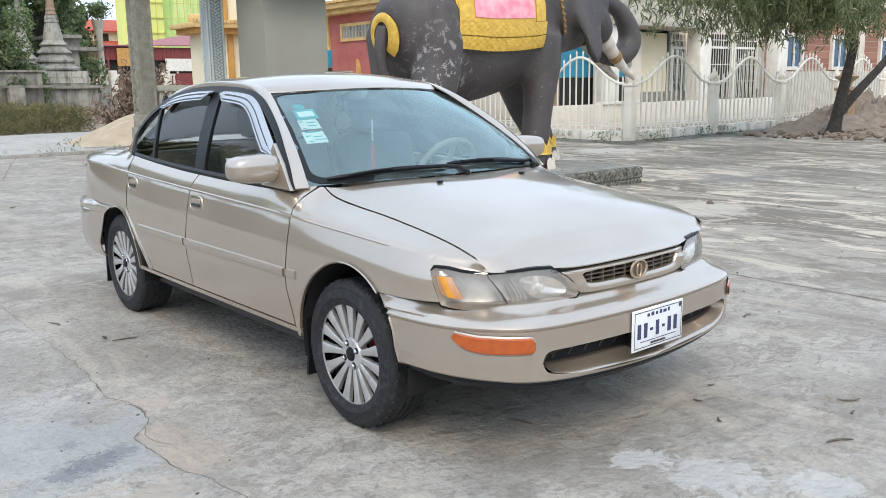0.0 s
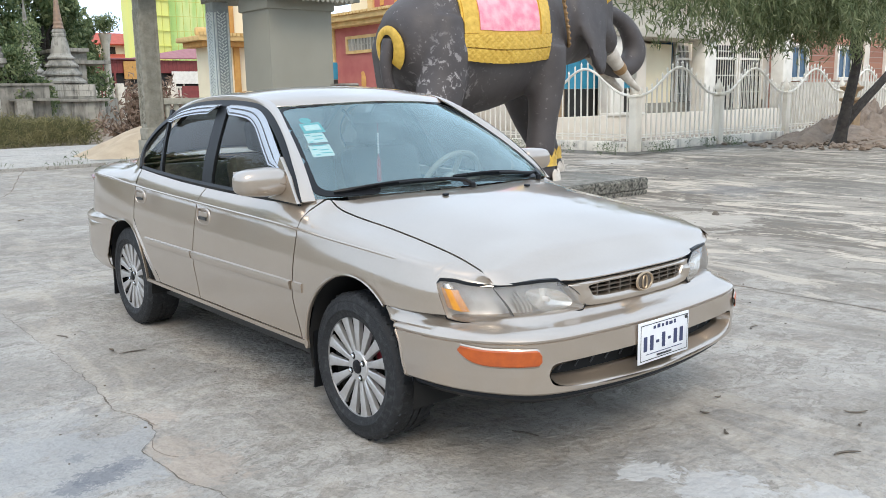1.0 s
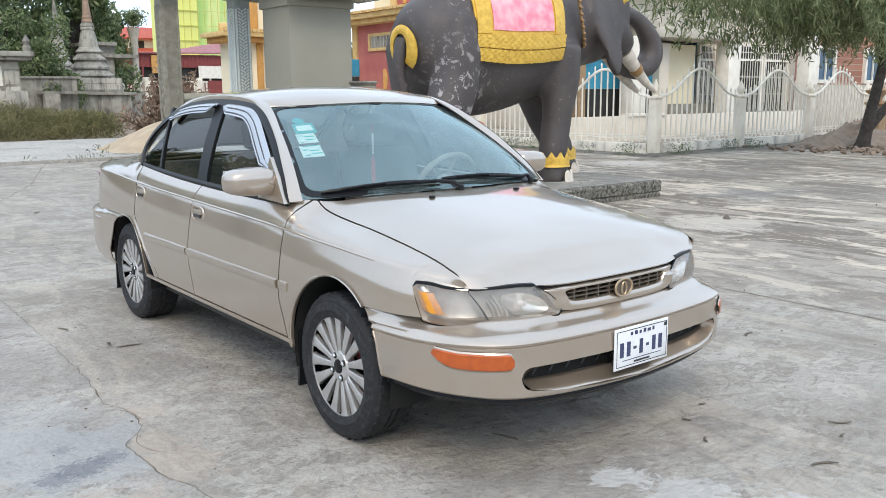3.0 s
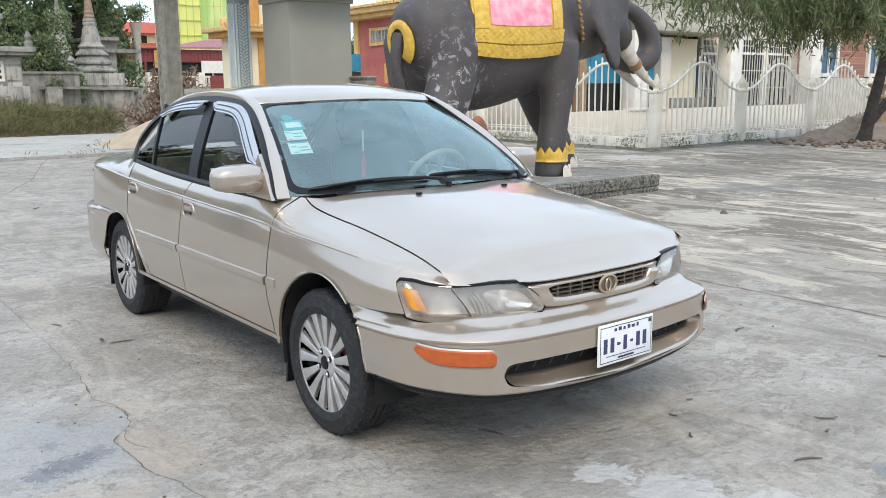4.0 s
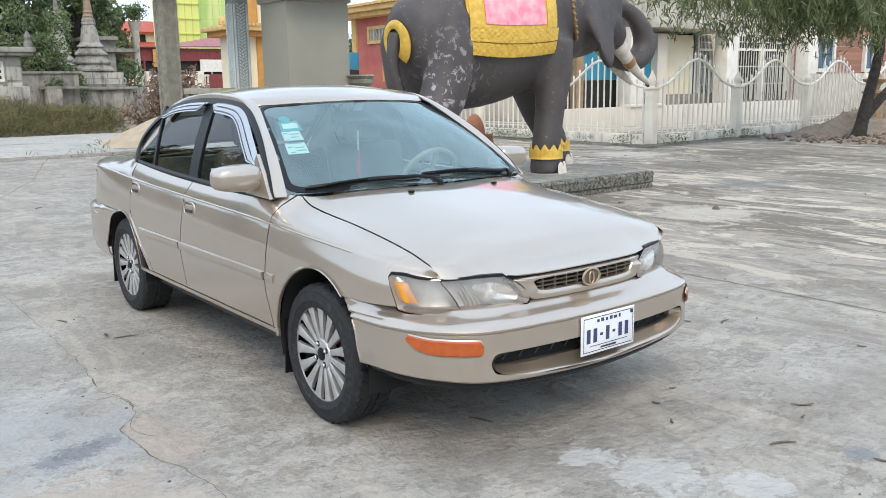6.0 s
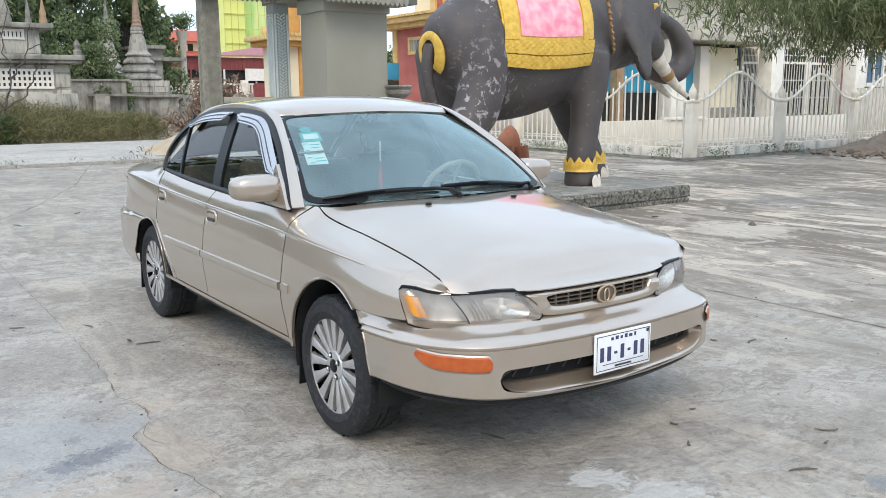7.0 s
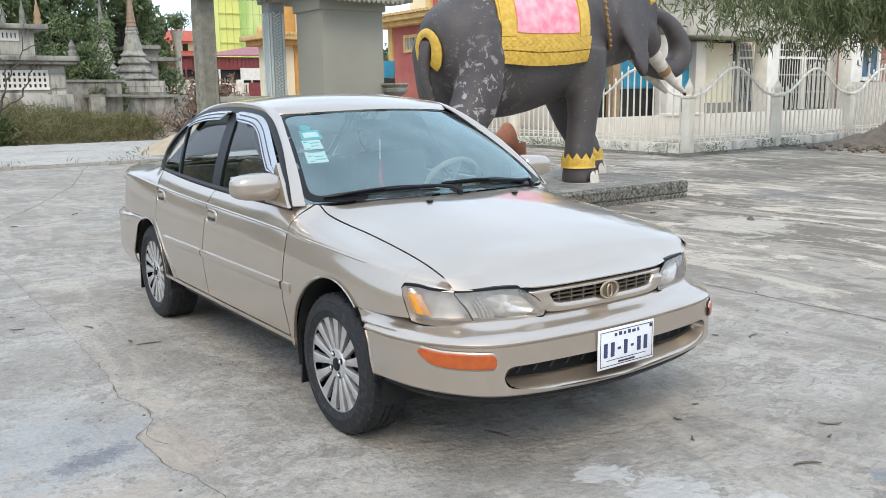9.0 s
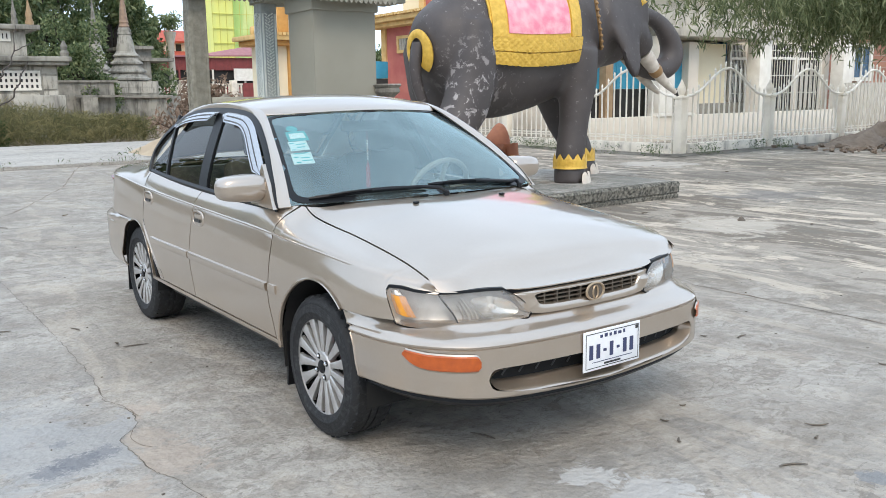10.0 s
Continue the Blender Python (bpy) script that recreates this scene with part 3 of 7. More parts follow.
PROF = [(.19, .600), (.112, .600), (.104, .598), (.096, .592), (.083, .581), (.066, .572), (.047, .565), (.029, .558), (.014, .550), (.005, .542), (.001, .537), (.001, .534), (.007, .532), (.007, .528), (.0, .525), (-.001, .505), (-.002, .48)]
upper = bumper_rows(PROF, fb_line)
upper.append([(cut(inset(fb_line, i, -.003), .44).x, inset(fb_line, i, -.003).y, SLOT1(p.y)) for i, p in enumerate(fb_line)])
fbump = part("front_bumper", grid(upper, thick=-.006), PAINT, car, "beige front bumper with a bright upper ledge")
lower = [[(cut(inset(fb_line, i, -.003), .44).x, inset(fb_line, i, -.003).y, SLOT0(p.y)) for i, p in enumerate(fb_line)]]
lower += bumper_rows([(-.002, .331), (.002, .326), (.010, .321), (.03, .318), (.07, .318)], fb_line)
part("bumper_lower", grid(lower, thick=-.006), PAINT, fbump)
mid_line = spline([p for p in fb_line if abs(p.y) < .60], 121)


def on_bumper(y, d):
    """The bumper's front at y, moved inwards by d."""
    i = min(range(121), key=lambda k: abs(mid_line[k].y - y))
    q = inset(mid_line, i, d)
    return Vector((q.x, y, 0))


# the scoop: a rounded lip, a concave floor, and the dark opening set back in its upper half
ring = []
for k in range(97):
    a = 2 * math.pi * k / 96
    c, q = math.copysign(abs(math.cos(a)) ** .16, math.cos(a)), math.sin(a)
    y = SLOT_HALF * c
    zt, zb = slot(y * .9995)
    zo = lerp(lerp(zb, zt, .5), zt if q > 0 else zb, abs(q) ** .5)
    yi = y * .955
    zi = .412 + (.036 if q > 0 else .037 - .012 * (abs(y) / .55) ** 2) * math.copysign(abs(q) ** .5, q)
    row = []
    for t, d in ((0, -.003), (.06, .000), (.16, .006), (.35, .020), (.6, .036), (.85, .050), (1, .056), (1, .085)):
        yy = lerp(y, yi, t)
        row.append((on_bumper(yy, d).x, yy, lerp(zo, zi, t ** .85)))
    ring.append(row)
part("scoop", grid(ring), PAINT, fbump, "body-coloured concave air scoop")
part("lower_grille", grid([[(on_bumper(y, .080).x, y, z) for y in spaced(-.53, .53, 31)] for z in (.34, .46)]), DARK, fbump)
part("grille_bar", grid([[(on_bumper(y, .060 + d).x, y, z) for y in spaced(-.525, .525, 41)] for d, z in ((.008, .437), (0, .4365), (0, .4325), (.008, .432))]), BARREL, fbump)
for k in range(13):
    y = -.45 + .075 * k
    part("grille_strut", tube(bmesh.new(), [(on_bumper(y - .014, .066).x, y - .014, .402), (on_bumper(y + .014, .066).x, y + .014, .436)], .0035, 5), PLASTIC, fbump)
part("front_valance", grid(bumper_rows([(.032, .322), (.028, .302), (.050, .283), (.14, .276)], fb_line), thick=-.006), BLACK, car, "dark grey lower valance")
part("rear_bumper", grid(bumper_rows([(.06, .655), (.02, .645), (.0, .625), (.0, .60), (.008, .595), (.0, .585), (.0, .40), (.015, .30), (.05, .25)], rb_line), thick=-.006), PAINT, car)

# amber indicators in the bumper
for sgn in (1, -1):
    ii = [i for i, p in enumerate(fb_line) if p.y * sgn > 0 and 1.835 < p.x < 2.046]
    if sgn < 0:
        ii = ii[::-1]
    fine = spline([fb_line[i] for i in ii], 31)
    for nm, m_, grow, dd in (("indicator_rim", PAINT, .006, -.010), ("indicator_lens", AMBER, 0, -.014)):
        rows = []
        for t in (0, .08, .3, .6, .92, 1):
            row = []
            for k, p in enumerate(fine):
                u = k / 30
                zt = .520 - .009 * min(1, 3 * u) - .004 * u - .018 * max(0, (u - .94) / .06) ** 2 - .012 * max(0, (.03 - u) / .03) ** 2
                zb = .451 + .050 * (1 - u) ** 7 + .012 * max(0, (u - .95) / .05) ** 2
                edge = 0 if 0 < t < 1 else -.004
                q = inset(fine, k, dd - edge)
                row.append((q.x, q.y, lerp(zb - grow, zt + grow, t)))
            rows.append(row)
        part(nm, grid(rows), m_, fbump, "orange turn indicator" if m_ is AMBER else "")

# headlamps
LP = [(1.700, .772, 0), (1.752, .748, 0), (1.818, .704, 0), (1.880, .640, 0), (1.938, .53, 0), (1.976, .415, 0), (2.004, .305, 0)]
l_line = spline(LP, 81)
LT = curve((0, .714), (.05, .723), (.12, .722), (.234, .711), (.394, .704), (.53, .705), (.67, .707), (.80, .704), (1.0, .699))
LB = curve((0, .606), (.08, .594), (.176, .584), (.324, .579), (.474, .577), (.77, .587), (1.0, .598))
U0 = curve((0, .088), (.12, .074), (.5, .040), (.8, .018), (.93, .018), (1.0, .042))
U1 = curve((0, .972), (.06, .986), (.25, .982), (.6, .936), (.85, .872), (1.0, .805))


def lens_point(s, t, d, sgn, bow=.012):
    """A point of the lamp: s along it, t up it, d inwards."""
    u = lerp(U0(t), U1(t), s)
    k = u * 80
    i = min(int(k), 79)
    a, b = inset(l_line, i, 1.0) - l_line[i], inset(l_line, i + 1, 1.0) - l_line[i + 1]
    nrm = a.lerp(b, k - i).normalized()
    q = l_line[i].lerp(l_line[i + 1], k - i) + nrm * (d + (.006 + .016 * u) * t - bow * math.sin(math.pi * min(max(t, 0), 1)) * min(1, s * 8, (1 - s) * 8))
    return Vector((q.x, q.y * sgn, lerp(LB(u), LT(u), t)))


for sgn in (1, -1):
    # the dished housing behind the lens
    rows = []
    for t in spaced(0, 1, 15):
        rows.append([lens_point(s, t, .006 + .050 * min(1, s * 14, (1 - s) * 24) * math.sin(math.pi * t) ** .4, sgn) for s in spaced(0, 1, 41)])
    lamp = part("headlamp", grid(rows), REFLECT, car, "slightly hazed clear headlamp")
    div = lambda t: .437 + .034 * (1 - t)
    for nm, s0, s1 in (("corner_lens", lambda t: 0, lambda t: div(t) - .004), ("main_lens", lambda t: div(t) + .004, lambda t: 1)):
        part(nm, grid([[lens_point(lerp(s0(t), s1(t), q), t, .0, sgn) for q in spaced(0, 1, 25)] for t in spaced(0, 1, 13)]), GLASS_L, lamp).visible_shadow = False
    part("divider", grid([[lens_point(div(t) + o, t, d, sgn) for o, d in ((-.007, .030), (-.005, .001), (.005, .001), (.007, .030))] for t in spaced(0, 1, 13)]), BARREL, lamp)
    # amber insert with its pale tip, slanted like the lamp's end
    rows = [[lens_point(lerp(.032 - .004 * t, .205 - .055 * t, q), t, .010 - .012 * math.sin(math.pi * q), sgn) for q in spaced(0, 1, 9)] for t in spaced(.28, .80, 7)]
    part("amber_insert", grid(rows, thick=.003), YELLOW, lamp, "amber insert")
    rows = [[lens_point(lerp(.036, .140 - .03 * (t - .8) / .12, q), t, .011 - .010 * math.sin(math.pi * q), sgn) for q in spaced(0, 1, 7)] for t in spaced(.81, .925, 4)]
    part("insert_tip", grid(rows, thick=.003), MIRROR, lamp, "pale tip of the insert")
    # main reflector: a shallow bright bowl with a bulb, and stepped facets between it and the divider
    rows = []
    for r in spaced(0, 1, 9):
        rows.append([lens_point(.775 + .150 * r * math.copysign(abs(math.cos(a)) ** .7, math.cos(a)) + .03 * r * math.sin(a) * -1, .46 + .36 * r * math.copysign(abs(math.sin(a)) ** .8, math.sin(a)), .048 - .030 * r * r, sgn) for a in spaced(0, 2 * math.pi, 37)])
    part("reflector_bowl", grid(rows), MIRROR, lamp)
    c = lens_point(.765, .46, .034, sgn)
    part("bulb", lathe([(.001, .012), (.008, .009), (.010, 0), (.010, -.02)], 12, "x", None, tuple(c)), PLATE, lamp)
    for k in range(4):
        s0 = .515 + .030 * k
        part("reflector_facet", grid([[lens_point(s0 + q, t, .044 - .012 * math.sin(math.pi * (q / .028)) - .004 * (k % 2), sgn) for q in spaced(0, .028, 4)] for t in spaced(.12, .62 + .08 * (k % 3), 6)]), REFLECT, lamp)
    # rubber edge all round
    edge = [(s, 1) for s in spaced(0, 1, 41)] + [(1, t) for t in spaced(1, 0, 13)[1:]] + [(s, 0) for s in spaced(1, 0, 41)[1:]] + [(0, t) for t in spaced(0, 1, 13)[1:]]
    rim = []
    for s_, t in edge:
        o = Vector((0, 0, .010 if t == 1 else -.005 if t == 0 else 0))
        p = lens_point(s_, t, 0, sgn)
        if s_ in (0, 1) and 0 < t < 1:
            o = (p - lens_point(.03 if s_ == 0 else .97, t, 0, sgn)).normalized() * .005
        q = lens_point(s_, t, .020, sgn)
        rim.append([p + (lens_point(s_, t, -.0035, sgn) - p), p + o + (lens_point(s_, t, -.002, sgn) - p), p + o * 1.1 + (lens_point(s_, t, .012, sgn) - p), q])
    part("lamp_rim", grid(rim), BLACK, lamp)

# grille between the lamps
nose = lambda y: 2.018 - .018 * (abs(y) / .3) ** 2
part("grille_backing", grid([[(nose(y) - .05, y, z) for y in spaced(-.31, .31, 9)] for z in (.600, .695)]), DARK, car)
rows = []
for k in range(97):
    a = 2 * math.pi * k / 96
    c, q = math.cos(a), math.sin(a)
    c, q = math.copysign(abs(c) ** .32, c), math.copysign(abs(q) ** .32, q)
    yi, zi = (.272 + .016 * q) * c, .656 + .023 * q
    yo = (.350 + .034 * q) * c
    zo = lerp(.652, .692 if q > 0 else .598, abs(q) ** .8)
    xo = FRONT(yo) - .003 if q > 0 else nose(yo) + .002
    rows.append([(nose(yi) - .040, yi * .985, zi - .002 * q), (nose(yi) - .012, yi, zi), (nose(yi) - .003, lerp(yi, yo, .10), lerp(zi, zo, .12)), (lerp(nose(yi), xo, .5) + .003, lerp(yi, yo, .5), lerp(zi, zo, .5)), (xo + .001, lerp(yi, yo, .92), lerp(zi, zo, .94)), (xo - .006, yo, zo), (xo - .04, yo, zo)])
part("grille_surround", grid(rows), PAINT, car)
part("hood_gap", grid([[(FRONT(y) - .016, y, z) for y in spaced(-.40, .40, 33)] for z in (.682, .703)]), DARK, car)
for k in range(2):
    z = .648 + .0165 * k
    rows = [[(nose(y) - .006 + d, y, z + e) for y in spaced(-.270, .270, 17)] for d, e in ((-.03, .003), (-.002, .0022), (-.002, -.0022), (-.03, -.003))]
    part("grille_slat", grid(rows), GRILLE, car)
for k in range(9):
    y = -.24 + .06 * k
    part("grille_rib", boxm(nose(y) - .03, nose(y) - .008, y - .003, y + .003, .632, .680), GRILLE, car)
badge = part("badge", lathe([(.001, .004), (.030, .004), (.034, .0)], 28, "x", None, (0, 0, 0)), GRILLE, car, "gold oval badge")
badge.matrix_local = pose(nose(0) + .006, 0, .653) @ Matrix.Diagonal((1, 1.30, .92, 1))
b = bmesh.new()
tube(b, [(.004, .036 * math.cos(k), .036 * math.sin(k)) for k in spaced(0, 2 * math.pi, 33)], .0048, 8)
tube(b, [(.006, .010 * math.cos(k), -.004 + .028 * math.sin(k)) for k in spaced(0, 2 * math.pi, 25)], .0036, 6)
part("badge_ring", b, GOLD_BADGE, badge)

# number plate: framed white plate with plain bars
plate = part("number_plate", boxm(2.118, 2.124, -.155, .155, .372, .530, bevel=.003), PLATE, car, "white number plate with dark blue marks")
plate.matrix_local = Matrix.Translation((0, 0, 0))
part("plate_border", grid([[(2.1255, y, z) for y, z in ring] for ring in ([(-.145, .382), (.145, .382), (.145, .520), (-.145, .520), (-.145, .382)], [(-.142, .385), (.142, .385), (.142, .517), (-.142, .517), (-.142, .385)])]), PLASTIC, plate)
for y, w in ((-.116, .019), (-.078, .019), (-.042, .016), (-.006, .018), (.031, .014), (.068, .019), (.106, .019)):
    h = .056 if w > .017 else .010
    part("plate_bar", boxm(2.1235, 2.1262, y - w / 2, y + w / 2, .446 - h / 2, .446 + h / 2), INK, plate)
for k, w in enumerate((.018, .022, .016, .020, .026, .014)):
    y = -.062 + .025 * k
    part("plate_bar", boxm(2.1235, 2.1260, y - w * .34, y + w * .34, .497, .508 + .003 * (k % 2)), INK, plate)
part("plate_bar", boxm(2.1235, 2.1260, -.045, .045, .3895, .396), PLASTIC, plate)
part("plate_line", boxm(2.1235, 2.1260, -.11, .11, .4035, .4055), INK, plate)
part("plate_seal", boxm(2.1235, 2.1260, .128, .142, .502, .515), PLASTIC, plate)
part("plate_bracket", boxm(2.085, 2.118, -.12, .12, .38, .50), DARK, car)


def wheel(x, y, sgn):
    """A tyre and a fifteen-spoke alloy rim; the outer face looks along sgn * y."""
    w = new("wheel")
    w.parent = car
    w.matrix_local = pose(x, y, .300)
    R, r = .301, .207
    prof = [(r - .004, -.095), (r + .004, -.100), (r + .022, -.105), (r + .026, -.1085), (r + .032, -.1085), (r + .036, -.1065), (R - .045, -.106), (R - .034, -.1015), (R - .030, -.1025), (R - .018, -.098), (R - .006, -.086), (R, -.070), (R + .0005, -.02), (R - .006, -.0195), (R - .006, -.0125), (R + .0005, -.012), (R + .0005, .012), (R - .006, .0125), (R - .006, .0195),
            (R + .0005, .02), (R, .070), (R - .006, .086), (R - .018, .098), (R - .030, .1025), (R - .034, .1015), (R - .045, .106), (r + .036, .1065), (r + .032, .1085), (r + .026, .1085), (r + .022, .105), (r + .004, .100), (r - .004, .095)]
    t = part("tyre", lathe(prof, 64, "y"), RUBBER, w)
    b = bmesh.new()
    for k in range(40):
        a = 2 * math.pi * k / 40
        for yy in (-.078, .045):
            m_ = Matrix.Rotation(a, 4, "Y") @ Matrix.Translation((R - .004, yy + .016, 0)) @ Matrix.Rotation(radians(28 if yy > 0 else -28), 4, "X")
            box(b, -.003, .0055, -.022, .022, -.006, .006, m=m_)
    part("tread", b, RUBBER, t)["kind"] = "stuff"
    o = sgn
    rim = part("rim", lathe([(r - .006, .088 * o), (r - .004, .093 * o), (r - .001, .096 * o), (r + .002, .098 * o), (r + .003, .095 * o)], 64, "y"), ALLOYD, w, "silver multi-spoke alloy rim")
    part("rim_barrel", lathe([(r - .014, -.09 * o), (r - .014, .062 * o)], 48, "y"), BARREL, w)
    part("barrel", lathe([(.02, -.03 * o), (r - .022, -.03 * o)], 32, "y"), DARK, w)
    part("brake_disc", lathe([(.03, .01 * o), (.125, .01 * o), (.125, -.005 * o)], 32, "y"), mat("brake_steel", (.18, .17, .16), .5, .8) if "brake_steel" not in bpy.data.materials else bpy.data.materials["brake_steel"], w)
    part("caliper", boxm(.06, .135, .0, .035 * o, .0, .09, bevel=.008) if o > 0 else boxm(.06, .135, -.035, 0, .0, .09, bevel=.008), CALIPER, w, "dark red brake caliper")
    for k in range(15):
        a = 2 * math.pi * (k + .3) / 15
        b = bmesh.new()
        rows = []
        for rr, hw, yo, dp in ((.058, .0092, .081, .030), (.075, .0112, .084, .026), (.12, .0150, .087, .022), (.165, .0190, .089, .020), (.190, .0225, .090, .020), (.2035, .028, .091, .020)):
            rows.append([(rr, o * (yo - dp), -hw), (rr, o * (yo - .003), -hw), (rr, o * yo, -hw * .65), (rr, o * (yo - .001), 0), (rr, o * yo, hw * .65), (rr, o * (yo - .003), hw), (rr, o * (yo - dp), hw)])
        grid(rows, b)
        bmesh.ops.transform(b, matrix=Matrix.Rotation(a, 4, "Y"), verts=b.verts)
        part("spoke", b, ALLOY, rim)
    part("hub", lathe([(.066, .045 * o), (.067, .078 * o), (.061, .086 * o), (.052, .088 * o), (.030, .088 * o), (.028, .084 * o)], 40, "y"), ALLOY, rim)
    part("hub_cap", lathe([(.0275, .082 * o), (.0265, .092 * o), (.020, .095 * o), (.001, .0955 * o)], 24, "y"), BLACK, rim, "black hub cap")
    for k in range(4):
        a = math.pi / 2 * k + .5
        at = (.0475 * math.cos(a), 0, .0475 * math.sin(a))
        part("lug_hole", lathe([(.0135, .0885 * o), (.0125, .0890 * o), (.001, .0890 * o)], 14, "y", None, at), DARK, rim)
        part("lug_nut", lathe([(.0085, .080 * o), (.0085, .096 * o), (.006, .099 * o), (.001, .099 * o)], 8, "y", None, at), CHROME, rim)
    return w


for x in (1.2325, -1.2325):
    for sgn in (-1, 1):
        wheel(x, sgn * .706, sgn)
for x, h in ((.908, 1), (-1.585, -1)):
    for sgn in (1, -1):
        part("mud_flap", grid([[(x + .02 * math.sin(t * 2.5) - .01 * abs(t), sgn * yy, lerp(.13, .42 if x > 0 else .45, t)) for yy in (.60, .70, .775 if t < .95 else .79, .80)] for t in spaced(0, 1, 7)], thick=.012), BLACK, car, "black rubber mud flap")

# door mirrors
for sgn in (1, -1):
    b = bmesh.new()
    bmesh.ops.create_cube(b, size=1)
    bmesh.ops.subdivide_edges(b, edges=b.edges, cuts=7, use_grid_fill=True)
    for v in b.verts:
        c = v.co * 2
        k = (abs(c.x) ** 3.4 + abs(c.y) ** 3.4 + abs(c.z) ** 3.4) ** (1 / 3.4)
        c = c / k
        v.co = (c.x * .070 * (1.10 - .22 * c.y) - .010 * c.y, c.y * .112, c.z * .062 * (1.0 - .10 * c.y))
    bmesh.ops.transform(b, matrix=Matrix.Translation((.600, .852, 1.004)) @ Matrix.Rotation(radians(-8), 4, "Z"), verts=b.verts)
    if sgn < 0:
        for v in b.verts:
            v.co.y *= -1
    mir = part("door_mirror", b, PAINT, car, "body-coloured door mirror")
    part("mirror_arm", grid([[(x, sgn * y, z) for x, y, z in ((.56, yy, .962 + dz), (.66, yy, .965 + dz), (.68, yy, 1.00 + dz), (.62, yy, 1.03 + dz), (.56, yy, 1.01 + dz), (.56, yy, .962 + dz))] for yy, dz in ((.725, -.01), (.79, .0))]), PAINT, mir)
    part("mirror_sail", grid([[(x, sgn * (lean(z) + .012 + o), z) for x, z in ((.55, .925), (.80, .918), (.69, 1.02), (.56, 1.105), (.55, .925))] for o in (-.01, .014)] + [[(.63, sgn * (lean(.99) + .016), .985)] * 5]), PAINT, mir)
    g_ = [[(.534 + .006 * u, sgn * (.86 + .080 * u), 1.012 + .040 * v_) for u in (-1, 0, 1)] for v_ in (-1, 0, 1)]
    part("mirror_glass", grid(g_, thick=.004), CHROME, mir)

# wipers: an arm, a pivot and a bowed blade
for b0, b1, v0, v1, pv in ((-.12, -.90, .052, .030, -.02), (.72, -.10, .022, .070, .74)):
    at = lambda t, dv, h: screen(lerp(b0, b1, t), lerp(v0, v1, t) + dv + .016 * math.sin(math.pi * t)) + Vector((.6, 0, .8)) * h
    wp = part("wiper", tube(bmesh.new(), [screen(pv, -.012) + Vector((.02, 0, .016)), screen(lerp(pv, b0, .4), .012) + Vector((.015, 0, .026))] + [at(t, -.012, .026) for t in spaced(.08, .52, 8)], [.009, .009] + [.008 - .003 * t for t in spaced(0, 1, 8)], 8), BLACK, car, "black wiper arm")
    part("wiper_blade", tube(bmesh.new(), [at(t, .004, .012) for t in spaced(0, 1, 15)], [.006] + [.010] * 13 + [.006], 6), BLACK, wp)
    part("wiper_bridge", tube(bmesh.new(), [at(t, -.002, .017 + .010 * math.sin(math.pi * t)) for t in spaced(.14, .86, 9)], .006, 6), BLACK, wp)
    part("wiper_pivot", lathe([(.014, -.012), (.014, .008), (.009, .013), (.001, .013)], 14, "z", None, tuple(screen(pv, -.012) + Vector((.02, 0, .012)))), BLACK, wp)

# cabin: dashboard, seats, wheel, mirror, hanging charm, stickers
part("cabin_floor", boxm(-1.45, 1.0, -.70, .70, .22, .34), SEATDARK, car)
part("firewall", boxm(.93, .97, -.60, .60, .34, .88), DARK, car)
dash = [[(x, y * (1 if x < .7 else .93 if x < .8 else .84), z) for y in spaced(-.68, .68, 9)] for x, z in ((.55, .55), (.55, .78), (.60, .86), (.72, .895), (.92, .905))]
part("dashboard", grid(dash), DASH, car)
part("parcel_shelf", boxm(-1.42, -1.12, -.60, .60, .90, .93), SEATDARK, car)


def seat(y, x, w, back_h, name="front_seat"):
    s = part(name, boxm(x - .05, x + .46, y - w / 2, y + w / 2, .34, .56, bevel=.05), SEAT, car, "grey cloth seat")
    b = boxm(-.09, .06, -w / 2, w / 2, 0, back_h, bevel=.05, m=Matrix.Translation((x, y, .50)) @ Matrix.Rotation(radians(-16), 4, "Y"))
    part("backrest", b, SEAT, s)
    return s


for y in (-.36, .36):
    s = seat(y, -.02, .50, .60)
    part("headrest", boxm(-.05, .05, -.13, .13, 0, .17, bevel=.04, m=Matrix.Translation((-.19, y, 1.09)) @ Matrix.Rotation(radians(-10), 4, "Y")), SEAT, s)
seat(0, -1.02, 1.25, .50, "rear_seat")
b = bmesh.new()
C = Matrix.Translation((.47, .36, .90)) @ Matrix.Rotation(radians(-62), 4, "Y")
tube(b, [C @ Vector((.185 * math.cos(k), .185 * math.sin(k), 0)) for k in spaced(0, 2 * math.pi, 41)], .016, 10)
sw = part("steering_wheel", b, WHEELGREY, car, "grey steering wheel")
b = lathe([(.06, -.03), (.07, .0), (.05, .03), (.001, .035)], 16)
bmesh.ops.transform(b, matrix=C, verts=b.verts)
part("wheel_boss", b, WHEELGREY, sw)
for a in (0, math.pi, -math.pi / 2):
    part("wheel_spoke", tube(bmesh.new(), [C @ Vector((.04 * math.cos(a + 1.57), .04 * math.sin(a + 1.57), 0)), C @ Vector((.18 * math.cos(a + 1.57), .18 * math.sin(a + 1.57), 0))], .016, 8), WHEELGREY, sw)
part("rearview_mirror", boxm(.235, .265, -.12, .12, 1.225, 1.285, bevel=.012, m=None), PLASTIC, car)
part("mirror_stem", tube(bmesh.new(), [(.25, 0, 1.27), (.31, 0, 1.335)], .008, 6), PLASTIC, car)
b = bmesh.new()
tube(b, [(.27, .03, 1.225), (.27, .03, 1.05)], .002, 5)
charm = part("hanging_charm", b, REDBEAD, car, "white beads on a red cord with a red tassel")
